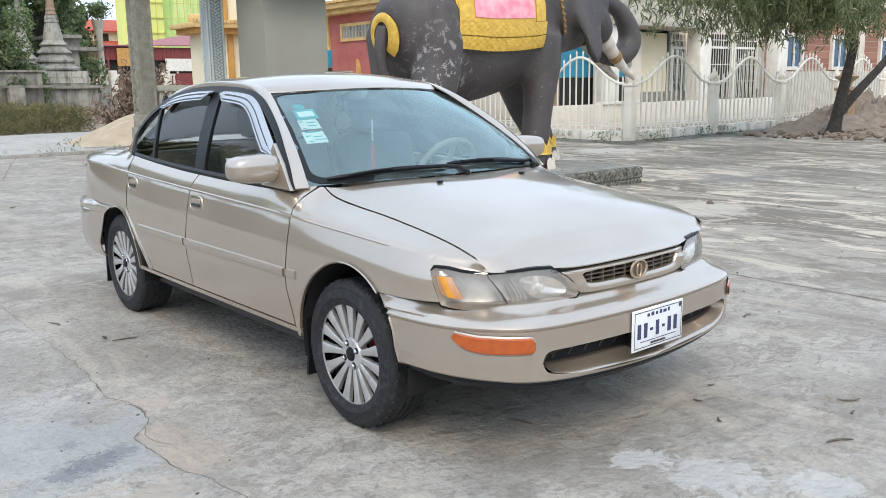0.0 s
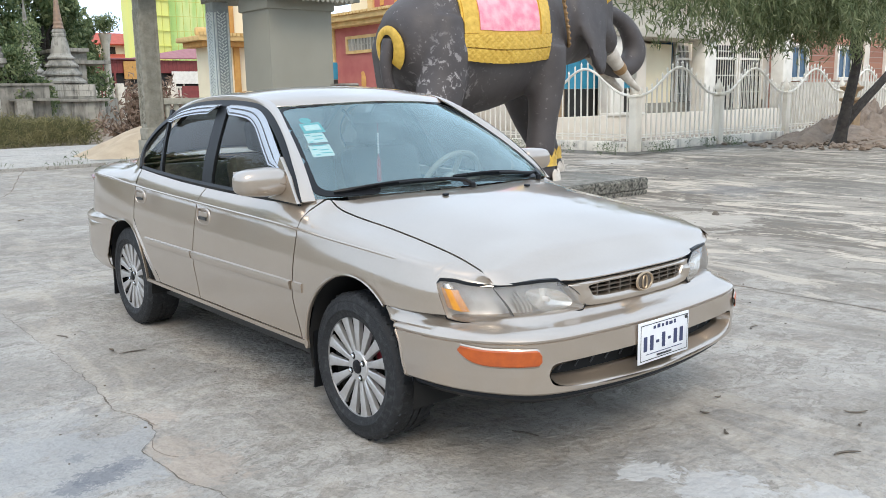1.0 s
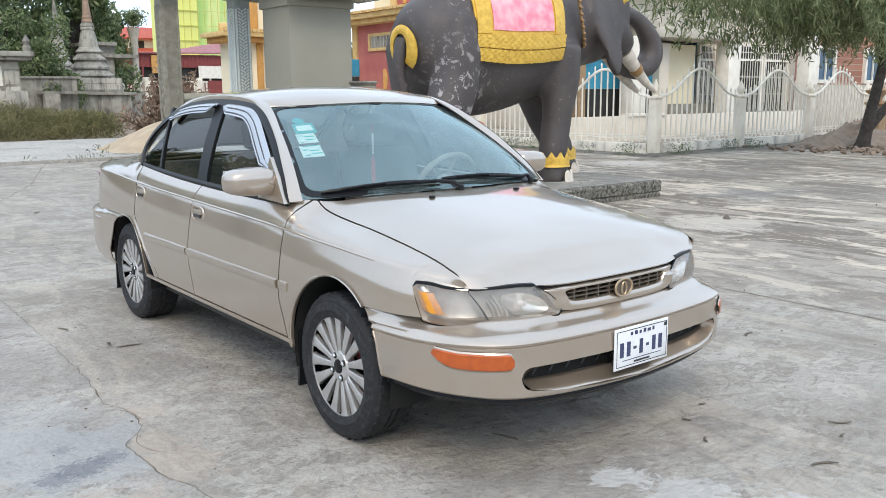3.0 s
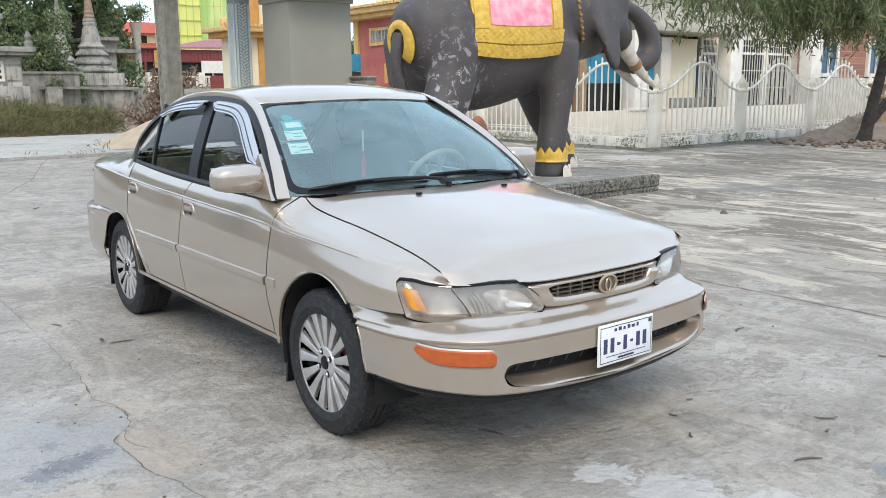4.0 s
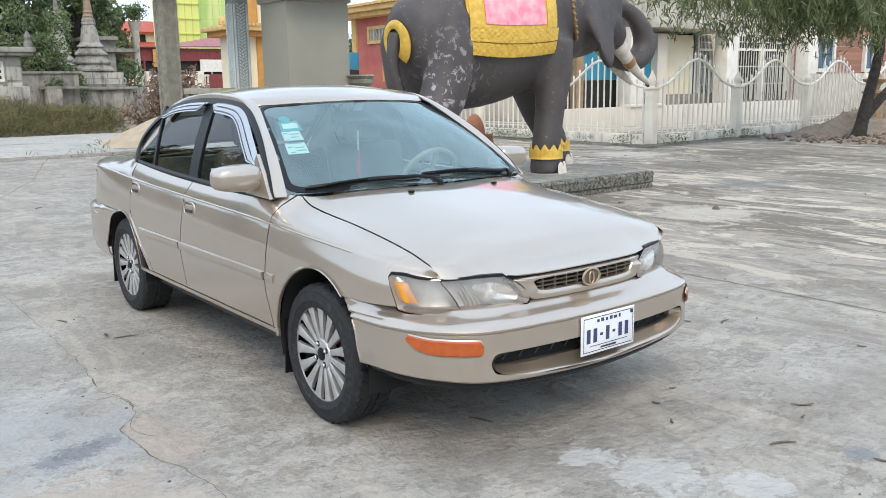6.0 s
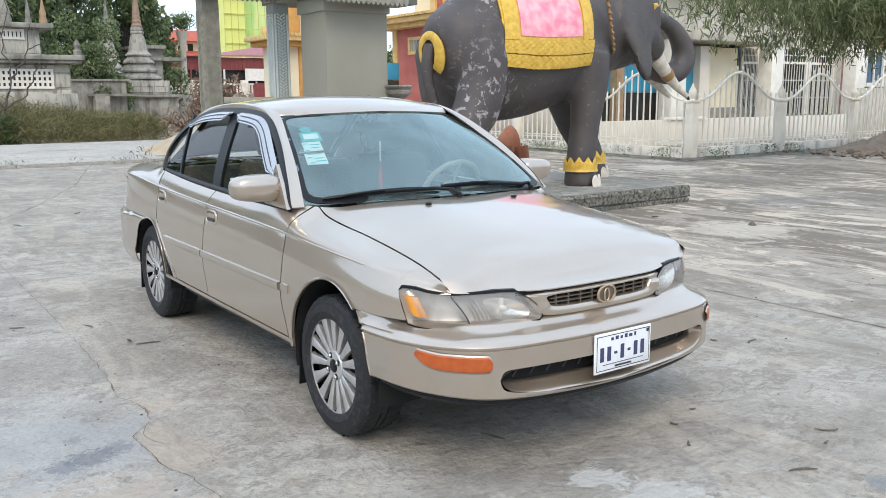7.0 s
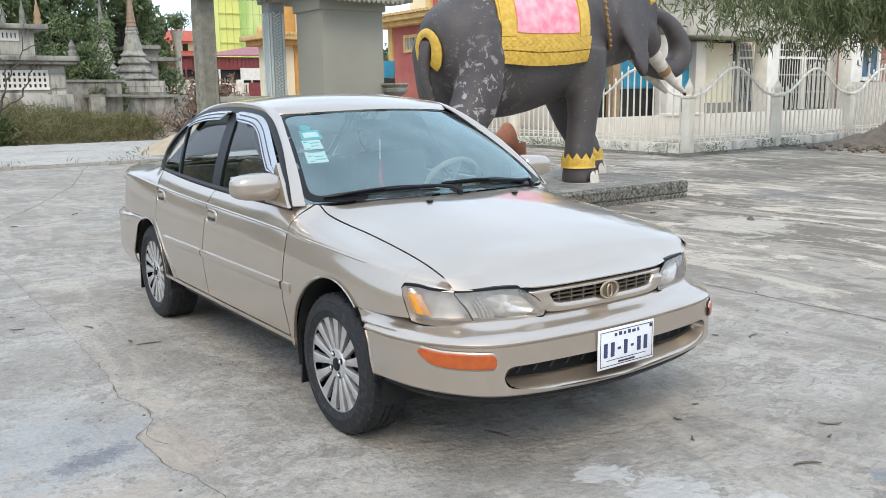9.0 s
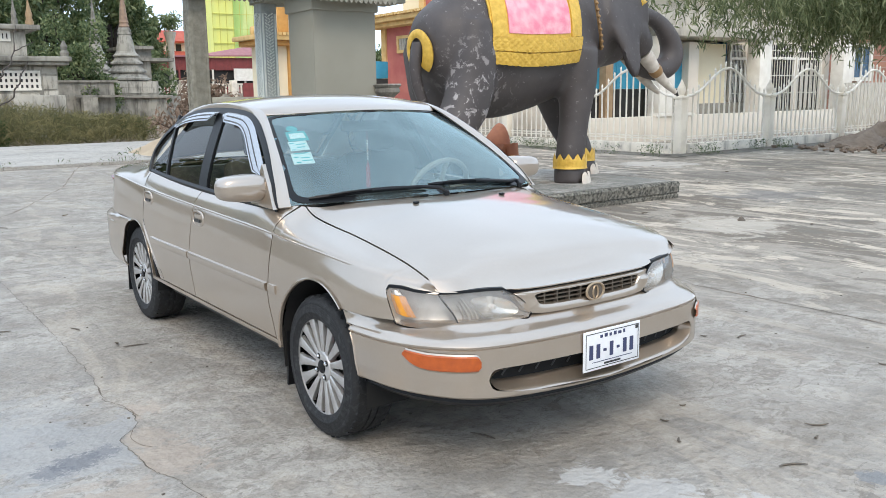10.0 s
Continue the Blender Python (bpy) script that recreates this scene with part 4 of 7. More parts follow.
for k in range(8):
    part("bead", lathe([(.001, -.006), (.006, -.002), (.006, .002), (.001, .006)], 8, "z", None, (.27, .03, 1.17 - .014 * k)), PLATE, charm)
part("tassel", lathe([(.006, .0), (.012, -.03), (.013, -.13), (.001, -.14)], 8, "z", None, (.27, .03, 1.05)), REDBEAD, charm)


def sticker(b_, v_, wb, hv, material, name):
    part(name, grid([[screen(bb, vv) - Vector((.6, 0, .8)) * .004 for bb in spaced(b_ - wb, b_ + wb, 4)] for vv in spaced(v_ - hv, v_ + hv, 4)]), material, ws)


for b_, v_, wb, hv, m_, nm in ((-.822, .683, .078, .062, LABEL_T, "windscreen_sticker"), (-.842, .565, .068, .053, LABEL_W, "windscreen_sticker"), (-.850, .428, .070, .059, LABEL_W, "windscreen_sticker")):
    sticker(b_, v_, wb, hv, m_, nm)
part("sticker_text", grid([[screen(bb, vv) - Vector((.6, 0, .8)) * .002 for bb in spaced(-.880, -.765, 4)] for vv in (.650, .716)]), LABEL_W, ws)
for b0, b1, v_ in ((-.905, -.870, .595), (-.90, -.875, .520), (-.86, -.79, .580), (-.86, -.80, .545), (-.90, -.80, .478), (-.905, -.875, .440), (-.86, -.80, .430), (-.86, -.79, .400), (-.90, -.87, .385)):
    part("sticker_text", grid([[screen(bb, vv) - Vector((.6, 0, .8)) * .002 for bb in spaced(b0, b1, 4)] for vv in (v_ - .005, v_ + .005)]), LABEL_T, ws)
b = bmesh.new()
bmesh.ops.create_circle(b, cap_ends=True, radius=.030, segments=24)
q = (screen(-.80, .86) - screen(-.80, .82)).normalized()
bmesh.ops.transform(b, matrix=Matrix.Translation(screen(-.828, .793) - Vector((.6, 0, .8)) * .010) @ Vector((.55, -.1, .8)).to_track_quat("Z", "Y").to_matrix().to_4x4() @ Matrix.Diagonal((1, .8, 1, 1)), verts=b.verts)
part("round_sticker", b, LABEL_T, ws)


# ---------------------------------------------------------------- ground, slabs, kerb
def concrete(name, a, b_, c, rough=.9, big=.35, dust=(.54, .492, .425), spots=(), streaks=False, flake=1.0):
    """Worn concrete: broad stains, dusty drifts, scuffs, grit and fine relief."""
    m = mat(name, a, rough, second=b_, scale=big, detail=9, contrast=(.38, .62), random_tint=.05)
    n, l = m.node_tree.nodes, m.node_tree.links
    p = n["Principled BSDF"]
    src = p.inputs["Base Color"].links[0].from_socket
    co = n.new("ShaderNodeTexCoord").outputs["Object"]
    mp = n.new("ShaderNodeMapping")
    mp.inputs["Scale"].default_value = (1.0, .62, 1.0)
    l.new(co, mp.inputs["Vector"])
    last = src
    for sc, lo, hi, col, amt, dist, vec in ((.75, .50, .62, (.215, .21, .20), .55, .5, co), (.9, .53, .62, dust, .65, .6, mp.outputs["Vector"]), (2.4, .54, .66, dust, .45, .5, co), (6, .53, .66, (.20, .19, .175), .6, .7, mp.outputs["Vector"]), (9, .50, .60, (.26, .225, .19), .5, 1.0, co), (15, .52, .59, c, .28, .8, mp.outputs["Vector"]), (26, .52, .60, (.17, .16, .145), .34, .5, mp.outputs["Vector"]),
                                        (60, .54, .64, (.11, .10, .09), .5, 0, co), (130, .56, .72, (.55, .53, .49), .5, 0, co)):
        t = n.new("ShaderNodeTexNoise")
        t.inputs["Scale"].default_value, t.inputs["Detail"].default_value, t.inputs["Distortion"].default_value = sc, 7, dist
        t.inputs["Roughness"].default_value = .64
        l.new(vec, t.inputs["Vector"])
        r = n.new("ShaderNodeMapRange")
        r.inputs["From Min"].default_value, r.inputs["From Max"].default_value, r.inputs["To Max"].default_value = lo, hi, amt
        l.new(t.outputs["Fac"], r.inputs["Value"])
        mx = n.new("ShaderNodeMix")
        mx.data_type = "RGBA"
        mx.inputs["B"].default_value = (*col, 1)
        l.new(r.outputs["Result"], mx.inputs["Factor"])
        l.new(last, mx.inputs["A"])
        last = mx.outputs["Result"]
    # worn skin: crisp-edged lighter flakes, dark thin rims round them, where a broad mask allows
    patch_ = n.new("ShaderNodeTexNoise")
    patch_.inputs["Scale"].default_value, patch_.inputs["Detail"].default_value = 1.1, 4
    l.new(co, patch_.inputs["Vector"])
    where = n.new("ShaderNodeMapRange")
    where.inputs["From Min"].default_value, where.inputs["From Max"].default_value = .38, .56
    l.new(patch_.outputs["Fac"], where.inputs["Value"])
    for sc, lift, rim, amt_l, amt_d in ((3.0, (.49, .465, .425), (.13, .12, .10), .42, .38), (7.5, (.48, .455, .415), (.13, .12, .10), .46, .45), (17.0, (.47, .445, .405), (.12, .11, .095), .40, .50)):
        t = n.new("ShaderNodeTexNoise")
        t.inputs["Scale"].default_value, t.inputs["Detail"].default_value, t.inputs["Roughness"].default_value, t.inputs["Distortion"].default_value = sc, 8, .58, .9
        l.new(mp.outputs["Vector"], t.inputs["Vector"])
        for col, lo, hi, amt in ((lift, .515, .535, amt_l), (rim, .0, .0, amt_d)):
            r = n.new("ShaderNodeMapRange")
            if col is lift:
                r.inputs["From Min"].default_value, r.inputs["From Max"].default_value, r.inputs["To Max"].default_value = lo, hi, amt * flake
                l.new(t.outputs["Fac"], r.inputs["Value"])
            else:
                off, mag = n.new("ShaderNodeMath"), n.new("ShaderNodeMath")
                off.operation, off.inputs[1].default_value = "SUBTRACT", .512
                mag.operation = "ABSOLUTE"
                l.new(t.outputs["Fac"], off.inputs[0])
                l.new(off.outputs[0], mag.inputs[0])
                r.inputs["From Min"].default_value, r.inputs["From Max"].default_value, r.inputs["To Min"].default_value, r.inputs["To Max"].default_value = .0, .017, amt * flake, 0
                l.new(mag.outputs[0], r.inputs["Value"])
            q = n.new("ShaderNodeMath")
            q.operation = "MULTIPLY"
            l.new(r.outputs["Result"], q.inputs[0])
            l.new(where.outputs["Result"], q.inputs[1])
            mx = n.new("ShaderNodeMix")
            mx.data_type = "RGBA"
            mx.inputs["B"].default_value = (*col, 1)
            l.new(q.outputs[0], mx.inputs["Factor"])
            l.new(last, mx.inputs["A"])
            last = mx.outputs["Result"]
    if streaks:
        sm = n.new("ShaderNodeMapping")
        sm.inputs["Rotation"].default_value, sm.inputs["Scale"].default_value = (0, 0, radians(-36)), (.46, 1.15, 1)
        l.new(co, sm.inputs["Vector"])
        sp = n.new("ShaderNodeSeparateXYZ")
        l.new(co, sp.inputs[0])
        area = n.new("ShaderNodeMapRange")
        area.inputs["From Min"].default_value, area.inputs["From Max"].default_value, area.inputs["To Min"].default_value = 2.0, 4.5, .25
        l.new(sp.outputs["Y"], area.inputs["Value"])
        for sc, lo, hi, col, amt in ((1.0, .0, .01, (.325, .28, .222), .65), (1.0, .49, .54, (.165, .14, .11), .88), (1.5, .53, .575, (.58, .505, .41), .88), (3.6, .54, .59, (.17, .155, .13), .75), (5.0, .56, .64, (.53, .46, .37), .5)):
            t = n.new("ShaderNodeTexNoise")
            t.inputs["Scale"].default_value, t.inputs["Detail"].default_value, t.inputs["Distortion"].default_value, t.inputs["Roughness"].default_value = sc, 9, 1.3, .68
            l.new(sm.outputs["Vector"], t.inputs["Vector"])
            r = n.new("ShaderNodeMapRange")
            r.inputs["From Min"].default_value, r.inputs["From Max"].default_value, r.inputs["To Max"].default_value = lo, hi, amt
            l.new(t.outputs["Fac"], r.inputs["Value"])
            q = n.new("ShaderNodeMath")
            q.operation = "MULTIPLY"
            l.new(r.outputs["Result"], q.inputs[0])
            l.new(area.outputs["Result"], q.inputs[1])
            mx = n.new("ShaderNodeMix")
            mx.data_type = "RGBA"
            mx.inputs["B"].default_value = (*col, 1)
            l.new(q.outputs[0], mx.inputs["Factor"])
            l.new(last, mx.inputs["A"])
            last = mx.outputs["Result"]
    for at, rad, col, amt, sc in spots:
        d = n.new("ShaderNodeVectorMath")
        d.operation = "DISTANCE"
        d.inputs[1].default_value = (*at, 0)
        l.new(co, d.inputs[0])
        t = n.new("ShaderNodeTexNoise")
        t.inputs["Scale"].default_value, t.inputs["Detail"].default_value, t.inputs["Distortion"].default_value = sc, 9, 1.5
        t.inputs["Roughness"].default_value = .7
        l.new(co, t.inputs["Vector"])
        fall = n.new("ShaderNodeMapRange")
        fall.inputs["From Max"].default_value, fall.inputs["To Min"].default_value, fall.inputs["To Max"].default_value = rad, .28, -.30
        l.new(d.outputs["Value"], fall.inputs["Value"])
        s_ = n.new("ShaderNodeMath")
        l.new(t.outputs["Fac"], s_.inputs[0])
        l.new(fall.outputs["Result"], s_.inputs[1])
        r = n.new("ShaderNodeMapRange")
        r.inputs["From Min"].default_value, r.inputs["From Max"].default_value, r.inputs["To Max"].default_value = .50, .58, amt
        l.new(s_.outputs[0], r.inputs["Value"])
        mx = n.new("ShaderNodeMix")
        mx.data_type = "RGBA"
        mx.inputs["B"].default_value = (*col, 1)
        l.new(r.outputs["Result"], mx.inputs["Factor"])
        l.new(last, mx.inputs["A"])
        last = mx.outputs["Result"]
    l.new(last, p.inputs["Base Color"])
    t = n.new("ShaderNodeTexNoise")
    t.inputs["Scale"].default_value, t.inputs["Detail"].default_value = 30, 10
    l.new(co, t.inputs["Vector"])
    bp = n.new("ShaderNodeBump")
    bp.inputs["Strength"].default_value, bp.inputs["Distance"].default_value = .75, .016
    l.new(t.outputs["Fac"], bp.inputs["Height"])
    wave = n.new("ShaderNodeTexNoise")
    wave.inputs["Scale"].default_value, wave.inputs["Detail"].default_value, wave.inputs["Distortion"].default_value = 8, 5, .6
    l.new(mp.outputs["Vector"], wave.inputs["Vector"])
    bw = n.new("ShaderNodeBump")
    bw.inputs["Strength"].default_value, bw.inputs["Distance"].default_value = .7, .03
    l.new(wave.outputs["Fac"], bw.inputs["Height"])
    l.new(bp.outputs["Normal"], bw.inputs["Normal"])
    l.new(bw.outputs["Normal"], p.inputs["Normal"])
    return m


CONC = concrete("yard_concrete", (.272, .248, .216), (.325, .303, .271), (.445, .42, .384), dust=(.50, .456, .394),
                spots=(((1.45, -1.68), .45, (.47, .395, .325), .6, 5), ((1.06, -1.41), .42, (.40, .332, .272), .6, 6), ((.80, -1.40), .26, (.40, .335, .275), .5, 7), ((.45, -1.35), .22, (.43, .36, .30), .65, 7), ((2.45, -.12), .34, (.50, .49, .475), .6, 9), ((2.75, .10), .25, (.50, .49, .475), .6, 9), ((2.2, -.2), .25, (.58, .57, .55), .6, 8), ((2.85, .64), .14, (.19, .205, .22), .7, 9), ((.86, -1.76), .22, (.15, .165, .185), .65, 14), ((.55, -1.95), .6, (.40, .41, .42), .5, 6),
                       ((-6.9, 10.9), 1.6, (.55, .51, .455), .7, 1.5), ((-1.2, 5.3), 1.3, (.54, .49, .42), .6, 2.0), ((-2.5, 8.0), 1.5, (.19, .185, .18), .6, 1.6), ((-4.6, 10.2), 2.6, (.17, .155, .135), .55, 1.7), ((-1.6, 9.2), 2.2, (.18, .165, .14), .55, 2.2), ((-5.2, 12.6), 2.0, (.16, .15, .13), .6, 2.4)), streaks=True)
CONC_S = concrete("smooth_concrete", (.276, .252, .221), (.330, .309, .277), (.44, .417, .383), dust=(.48, .44, .385), flake=.9,
                  spots=(((.72, -1.76), .85, (.355, .358, .356), .6, 4), ((.25, -1.80), .7, (.35, .35, .345), .4, 4), ((1.36, -1.78), .55, (.40, .335, .275), .6, 4), ((1.60, -1.60), .40, (.42, .355, .295), .6, 5), ((.92, -1.81), .15, (.15, .16, .18), .6, 30), ((.885, -1.71), .20, (.14, .15, .17), .68, 26), ((.845, -1.60), .14, (.15, .16, .18), .6, 30), ((.66, -1.73), .10, (.17, .185, .20), .5, 28), ((.15, -1.52), .12, (.21, .20, .19), .5, 16)))
CONC2 = concrete("lane_concrete", (.46, .44, .40), (.52, .50, .46), (.58, .55, .50))
SOIL = mat("soil", (.20, .155, .115), .95, second=(.30, .24, .18), scale=1.5, bump=.5, fine=.3)
MOSSY = mat("mossy_concrete", (.055, .055, .048), .95, second=(.27, .255, .215), scale=26, bump=.6, fine=.3)
PLINTHTOP = concrete("plinth_top", (.16, .17, .15), (.22, .225, .20), (.28, .275, .25))
SAND = mat("sand", (.50, .40, .28), .95, second=(.42, .33, .23), scale=3, bump=.3, fine=.15)
DUST = mat("tan_dust", (.27, .22, .175), .95, second=(.15, .12, .095), scale=9, bump=.4, fine=.2)
TWIG = mat("dry_pod", (.10, .085, .07), .8, second=(.16, .13, .10), scale=30)
LEAFDRY = mat("dry_leaf", (.13, .10, .07), .8, second=(.20, .15, .10), scale=30, random_tint=.3)

rows = []
for x in [-400, -150, -80, -60, -50, -42, -36, -32, -28, -25, -23.6, -20, 0, 30, 400]:
    rows.append([(x, y, -.05 + (noise.noise((x * .3, y * .3, 1)) * .05 - .01 if -80 < x < -24 else 0)) for y in (-400, -120, -40, -20, -10, -5, 0, 4, 8, 12, 16, 20, 30, 60, 150, 400)])
tagged(finish("ground", grid(rows), SOIL), "bare brown soil beyond the concrete yard", "ground", kind="structure")

yard = thing("pavement", "large worn grey concrete slabs with dusty stains and open joints", "pavement", kind="structure")


def slab(x0, x1, y0, y1, z0, z1, material, parent, name="slab", wob=.012, chip=None):
    """One concrete slab with slightly wandering edges."""
    pts = []
    for (ax, ay), (bx, by) in (((x0, y0), (x1, y0)), ((x1, y0), (x1, y1)), ((x1, y1), (x0, y1)), ((x0, y1), (x0, y0))):
        n_ = max(6, int(math.hypot(bx - ax, by - ay) / (.04 if chip else .16)))
        for k in range(n_):
            t = k / n_
            px, py = lerp(ax, bx, t), lerp(ay, by, t)
            g = min(t, 1 - t) * 8
            o = wob * min(g, 1) * (noise.noise((px * 1.7, py * 1.7, .3)) + .5 * noise.noise((px * 6, py * 6, 5.3)))
            pts.append((px + (o if ax == bx else 0), py + (o if ay == by else 0)))
    if chip:
        pts = chip(pts)
    b = bmesh.new()
    vs = [b.verts.new((px, py, z1)) for px, py in pts]
    f = b.faces.new(vs)
    r = bmesh.ops.extrude_face_region(b, geom=[f])
    for v in (v for v in r["geom"] if isinstance(v, bmesh.types.BMVert)):
        v.co.z = z0
    return finish(name, b, material, parent, angle=30)


CRACK = curve((-6, -1.40), (-2.0, -1.375), (-.38, -1.39), (.0, -1.41), (.22, -1.44), (.39, -1.38), (.60, -1.395), (.68, -1.44), (.79, -1.515), (.99, -1.50), (1.11, -1.50), (1.25, -1.46), (1.45, -1.42), (2.2, -1.40), (3.7, -1.40))


def chipped(pts):
    """The joint that has broken into a wandering crack."""
    out = []
    for px, py in pts:
        if -1.62 < py < -1.2:
            py = CRACK(px) + .014 * noise.noise((px * 9, 1, 3)) + .009 * noise.noise((px * 31, 4, 3)) + .004 * noise.noise((px * 83, 4, 7)) + (py + 1.40) * .3
        out.append((px, py))
    return out


xs = [-15.0, -5.1, 3.7, 13.0]
ys = [-16.0, -12.0, -5.6, -1.40, 2.74, 6.95, 11.1, 15.2, 19.4, 24.0, 30.0]
for i in range(len(xs) - 1):
    for j in range(len(ys) - 1):
        near = -1.40 in (ys[j + 1], ys[j]) and xs[i] <= .9 <= xs[i + 1]
        ga, gb = .0015, .0012
        slab(xs[i] + ga, xs[i + 1] - ga, ys[j] + gb, ys[j + 1] - gb, -.12, 0, CONC_S if near and ys[j + 1] == -1.40 else CONC, yard, wob=.012, chip=chipped if near else None)
lane = thing("lane_pavement", "pale raised concrete lane with weeds along its edge", "pavement", kind="structure")
for y0, y1 in ((-24, -14), (-14, -6), (-6, 0.5), (.5, 6.4), (6.4, 13)):
    slab(-23.6, -15.01, y0 + .006, y1 - .006, -.1, .07, CONC2, lane, "lane_slab", .05)
for (x0, y0, x1, y1, wv) in ((.4, 2.74, 3.7, 2.74, .012), (.4, 2.7405, 1.9, 2.7405, .02)):
    b = bmesh.new()
    q = [(lerp(x0, x1, t), lerp(y0, y1, t) + wv * noise.noise((t * 23, 1, 2)) - (.16 * math.exp(-((lerp(x0, x1, t) - .93) / .20) ** 2) if y0 < 0 else 0), .003) for t in spaced(0, 1, 160)]
    grid([[(a, c + (.0008 + .004 * max(0, noise.noise((a * 5, 2, 1)))) * s_, .0022 + .003 * noise.noise((a * 3.1, 5, 1))) for a, c, _ in q] for s_ in (-1, 1)], b)
    tagged(finish("joint_dirt", b, TWIG), "dark dirt line in a slab joint", "dirt", kind="stuff")


b = bmesh.new()
rows = []
for x in spaced(-5.5, 3.4, 700):
    y = CRACK(x) + .014 * noise.noise((x * 9, 1, 3)) + .009 * noise.noise((x * 31, 4, 3)) + .004 * noise.noise((x * 83, 4, 7))
    w = .0017 + .007 * max(0, noise.noise((x * 7, 8, 3)))
    z = .0012 + .0022 * noise.noise((x * 2.3, 3, 9)) + (.0012 if -.2 < x < 1.5 else 0)
    rows.append([(x, y - w, z), (x, y + w * .4, z)])
grid(rows, b)
tagged(finish("crack_dirt", b, TWIG), "brown dirt filling a broken slab joint", "dirt", kind="stuff")


def crack(pts, width, seed):
    """A wandering crack filled with dirt."""
    rows = []
    line_ = spline([(x, y, 0) for x, y in pts], 160)
    for i, p in enumerate(line_):
        t = (line_[min(i + 1, 159)] - line_[max(i - 1, 0)]).normalized()
        s_ = Vector((-t.y, t.x, 0))
        c = p + s_ * (.03 * noise.noise((p.x * 2.5, p.y * 2.5, seed)) + .014 * noise.noise((p.x * 11, p.y * 11, seed)))
        w = width * (.35 + 1.2 * max(0, noise.noise((p.x * 3, p.y * 3, seed + 4))))
        rows.append([c - s_ * w + Vector((0, 0, .0018)), c + s_ * w + Vector((0, 0, .0018))])
    tagged(finish("crack_dirt", grid(rows), DUST), "brown dirt filling a crack in the concrete", "dirt", kind="stuff")


crack([(.684, -1.425), (.75, -1.452), (.81, -1.456), (.87, -1.445), (.916, -1.423)], .004, 31)
crack([(.36, -1.40), (.44, -1.372), (.52, -1.365)], .004, 37)
crack([(-5.2, -1.42), (-6.37, -1.14), (-7.14, -.81), (-7.92, -.41), (-9.29, .15), (-10.6, .67), (-12.48, 1.22), (-14.22, 1.7), (-14.95, 1.95)], .016, 3)
crack([(-5.1, -1.36), (-5.08, -.9), (-5.09, -.4), (-5.05, .01), (-5.08, .8), (-5.1, 1.8)], .006, 8)
crack([(-3.2, -1.36), (-3.18, -1.2), (-3.17, -1.08), (-2.95, -.95)], .006, 12)
crack([(.3, 2.73), (1.2, 2.745), (2.1, 2.735), (3.0, 2.75), (4.2, 2.74)], .009, 17)


crack([(-14.97, -9), (-14.96, -6), (-14.97, -3), (-14.95, 0), (-14.97, 2), (-14.96, 4.2), (-14.97, 6)], .035, 23)


def pod(x, y, L, ang, bend, r=.006):
    pts = []
    for t in spaced(-1, 1, 9):
        a = radians(ang)
        u, v = t * L / 2, bend * (1 - t * t)
        pts.append((x + u * math.cos(a) - v * math.sin(a), y + u * math.sin(a) + v * math.cos(a), r * .8 + .004 * t * t))
    b = tube(bmesh.new(), pts, [r * (.35 + .65 * (1 - t * t) ** .5) for t in spaced(-.97, .97, 9)], 7, flat=(1, .6))
    tagged(finish("seed_pod", b, TWIG), "dry brown curved seed pod lying on concrete", "seed pod", group="fallen pods")


for a in ((2.62, .476, .115, 62, .022), (2.44, .93, .10, 50, -.010), (1.67, -.283, .12, 20, .015), (1.45, 1.82, .09, 100, .02), (1.30, 1.66, .04, 30, .006), (2.95, .62, .09, 15, .01), (2.2, .33, .045, 140, .004), (2.52, .80, .03, 100, .003),
          (-.60, -1.05, .14, 80, .02), (-1.2, -1.25, .10, 20, .015), (-1.42, -1.62, .09, 70, .012), (2.2, 1.95, .05, 10, .004), (.25, -2.3, .06, 40, .006), (2.02, .45, .04, 20, .003), (2.7, 1.2, .05, 160, .003), (1.95, .66, .03, 60, .002)):
    pod(*a)
rnd = random.Random(5)
for k in range(30):
    x, y = rnd.uniform(-7, 3.2), rnd.uniform(1.2, 11) if k % 2 else rnd.uniform(-2.6, 9)
    if -2.3 < x < 2.3 and -1.0 < y < 1.0:
        continue
    b = bmesh.new()
    a, s_ = rnd.uniform(0, 6.28), rnd.uniform(.015, .04)
    grid([[(x + s_ * (u * math.cos(a) - .4 * v * (1 - abs(u)) * math.sin(a)), y + s_ * (u * math.sin(a) + .4 * v * (1 - abs(u)) * math.cos(a)), .004 + .008 * abs(v) + .004 * (u + 1)) for v in (-1, 0, 1)] for u in (-1, -.3, .4, 1)], b, thick=.001)
    tagged(finish("fallen_leaf", b, LEAFDRY), "small dry brown leaf lying on concrete", "leaf", group="fallen leaves")
b = bmesh.new()
bmesh.ops.create_icosphere(b, subdivisions=2, radius=.032)
for v in b.verts:
    v.co *= 1 + .3 * noise.noise(v.co * 30)
    v.co = Vector((v.co.x * 1.5 - 1.307, v.co.y * 1.2 + 5.72, max(v.co.z * 1.5 - abs(v.co.x) * .5, 0) + .0))
tagged(finish("clod", b, TWIG), "dark clod of earth lying on concrete", "clod")
b = bmesh.new()
r_ = random.Random(9)
for k in range(420):
    x, y = r_.uniform(-6, 3.3), r_.uniform(-2.4, 10)
    s_ = r_.uniform(.002, .006)
    m = Matrix.Translation((x, y, s_ * .4)) @ Matrix.Rotation(r_.uniform(0, 6), 4, "Z")
    box(b, -s_, s_, -s_ * .7, s_ * .7, -s_ * .4, s_ * .4, m=m)
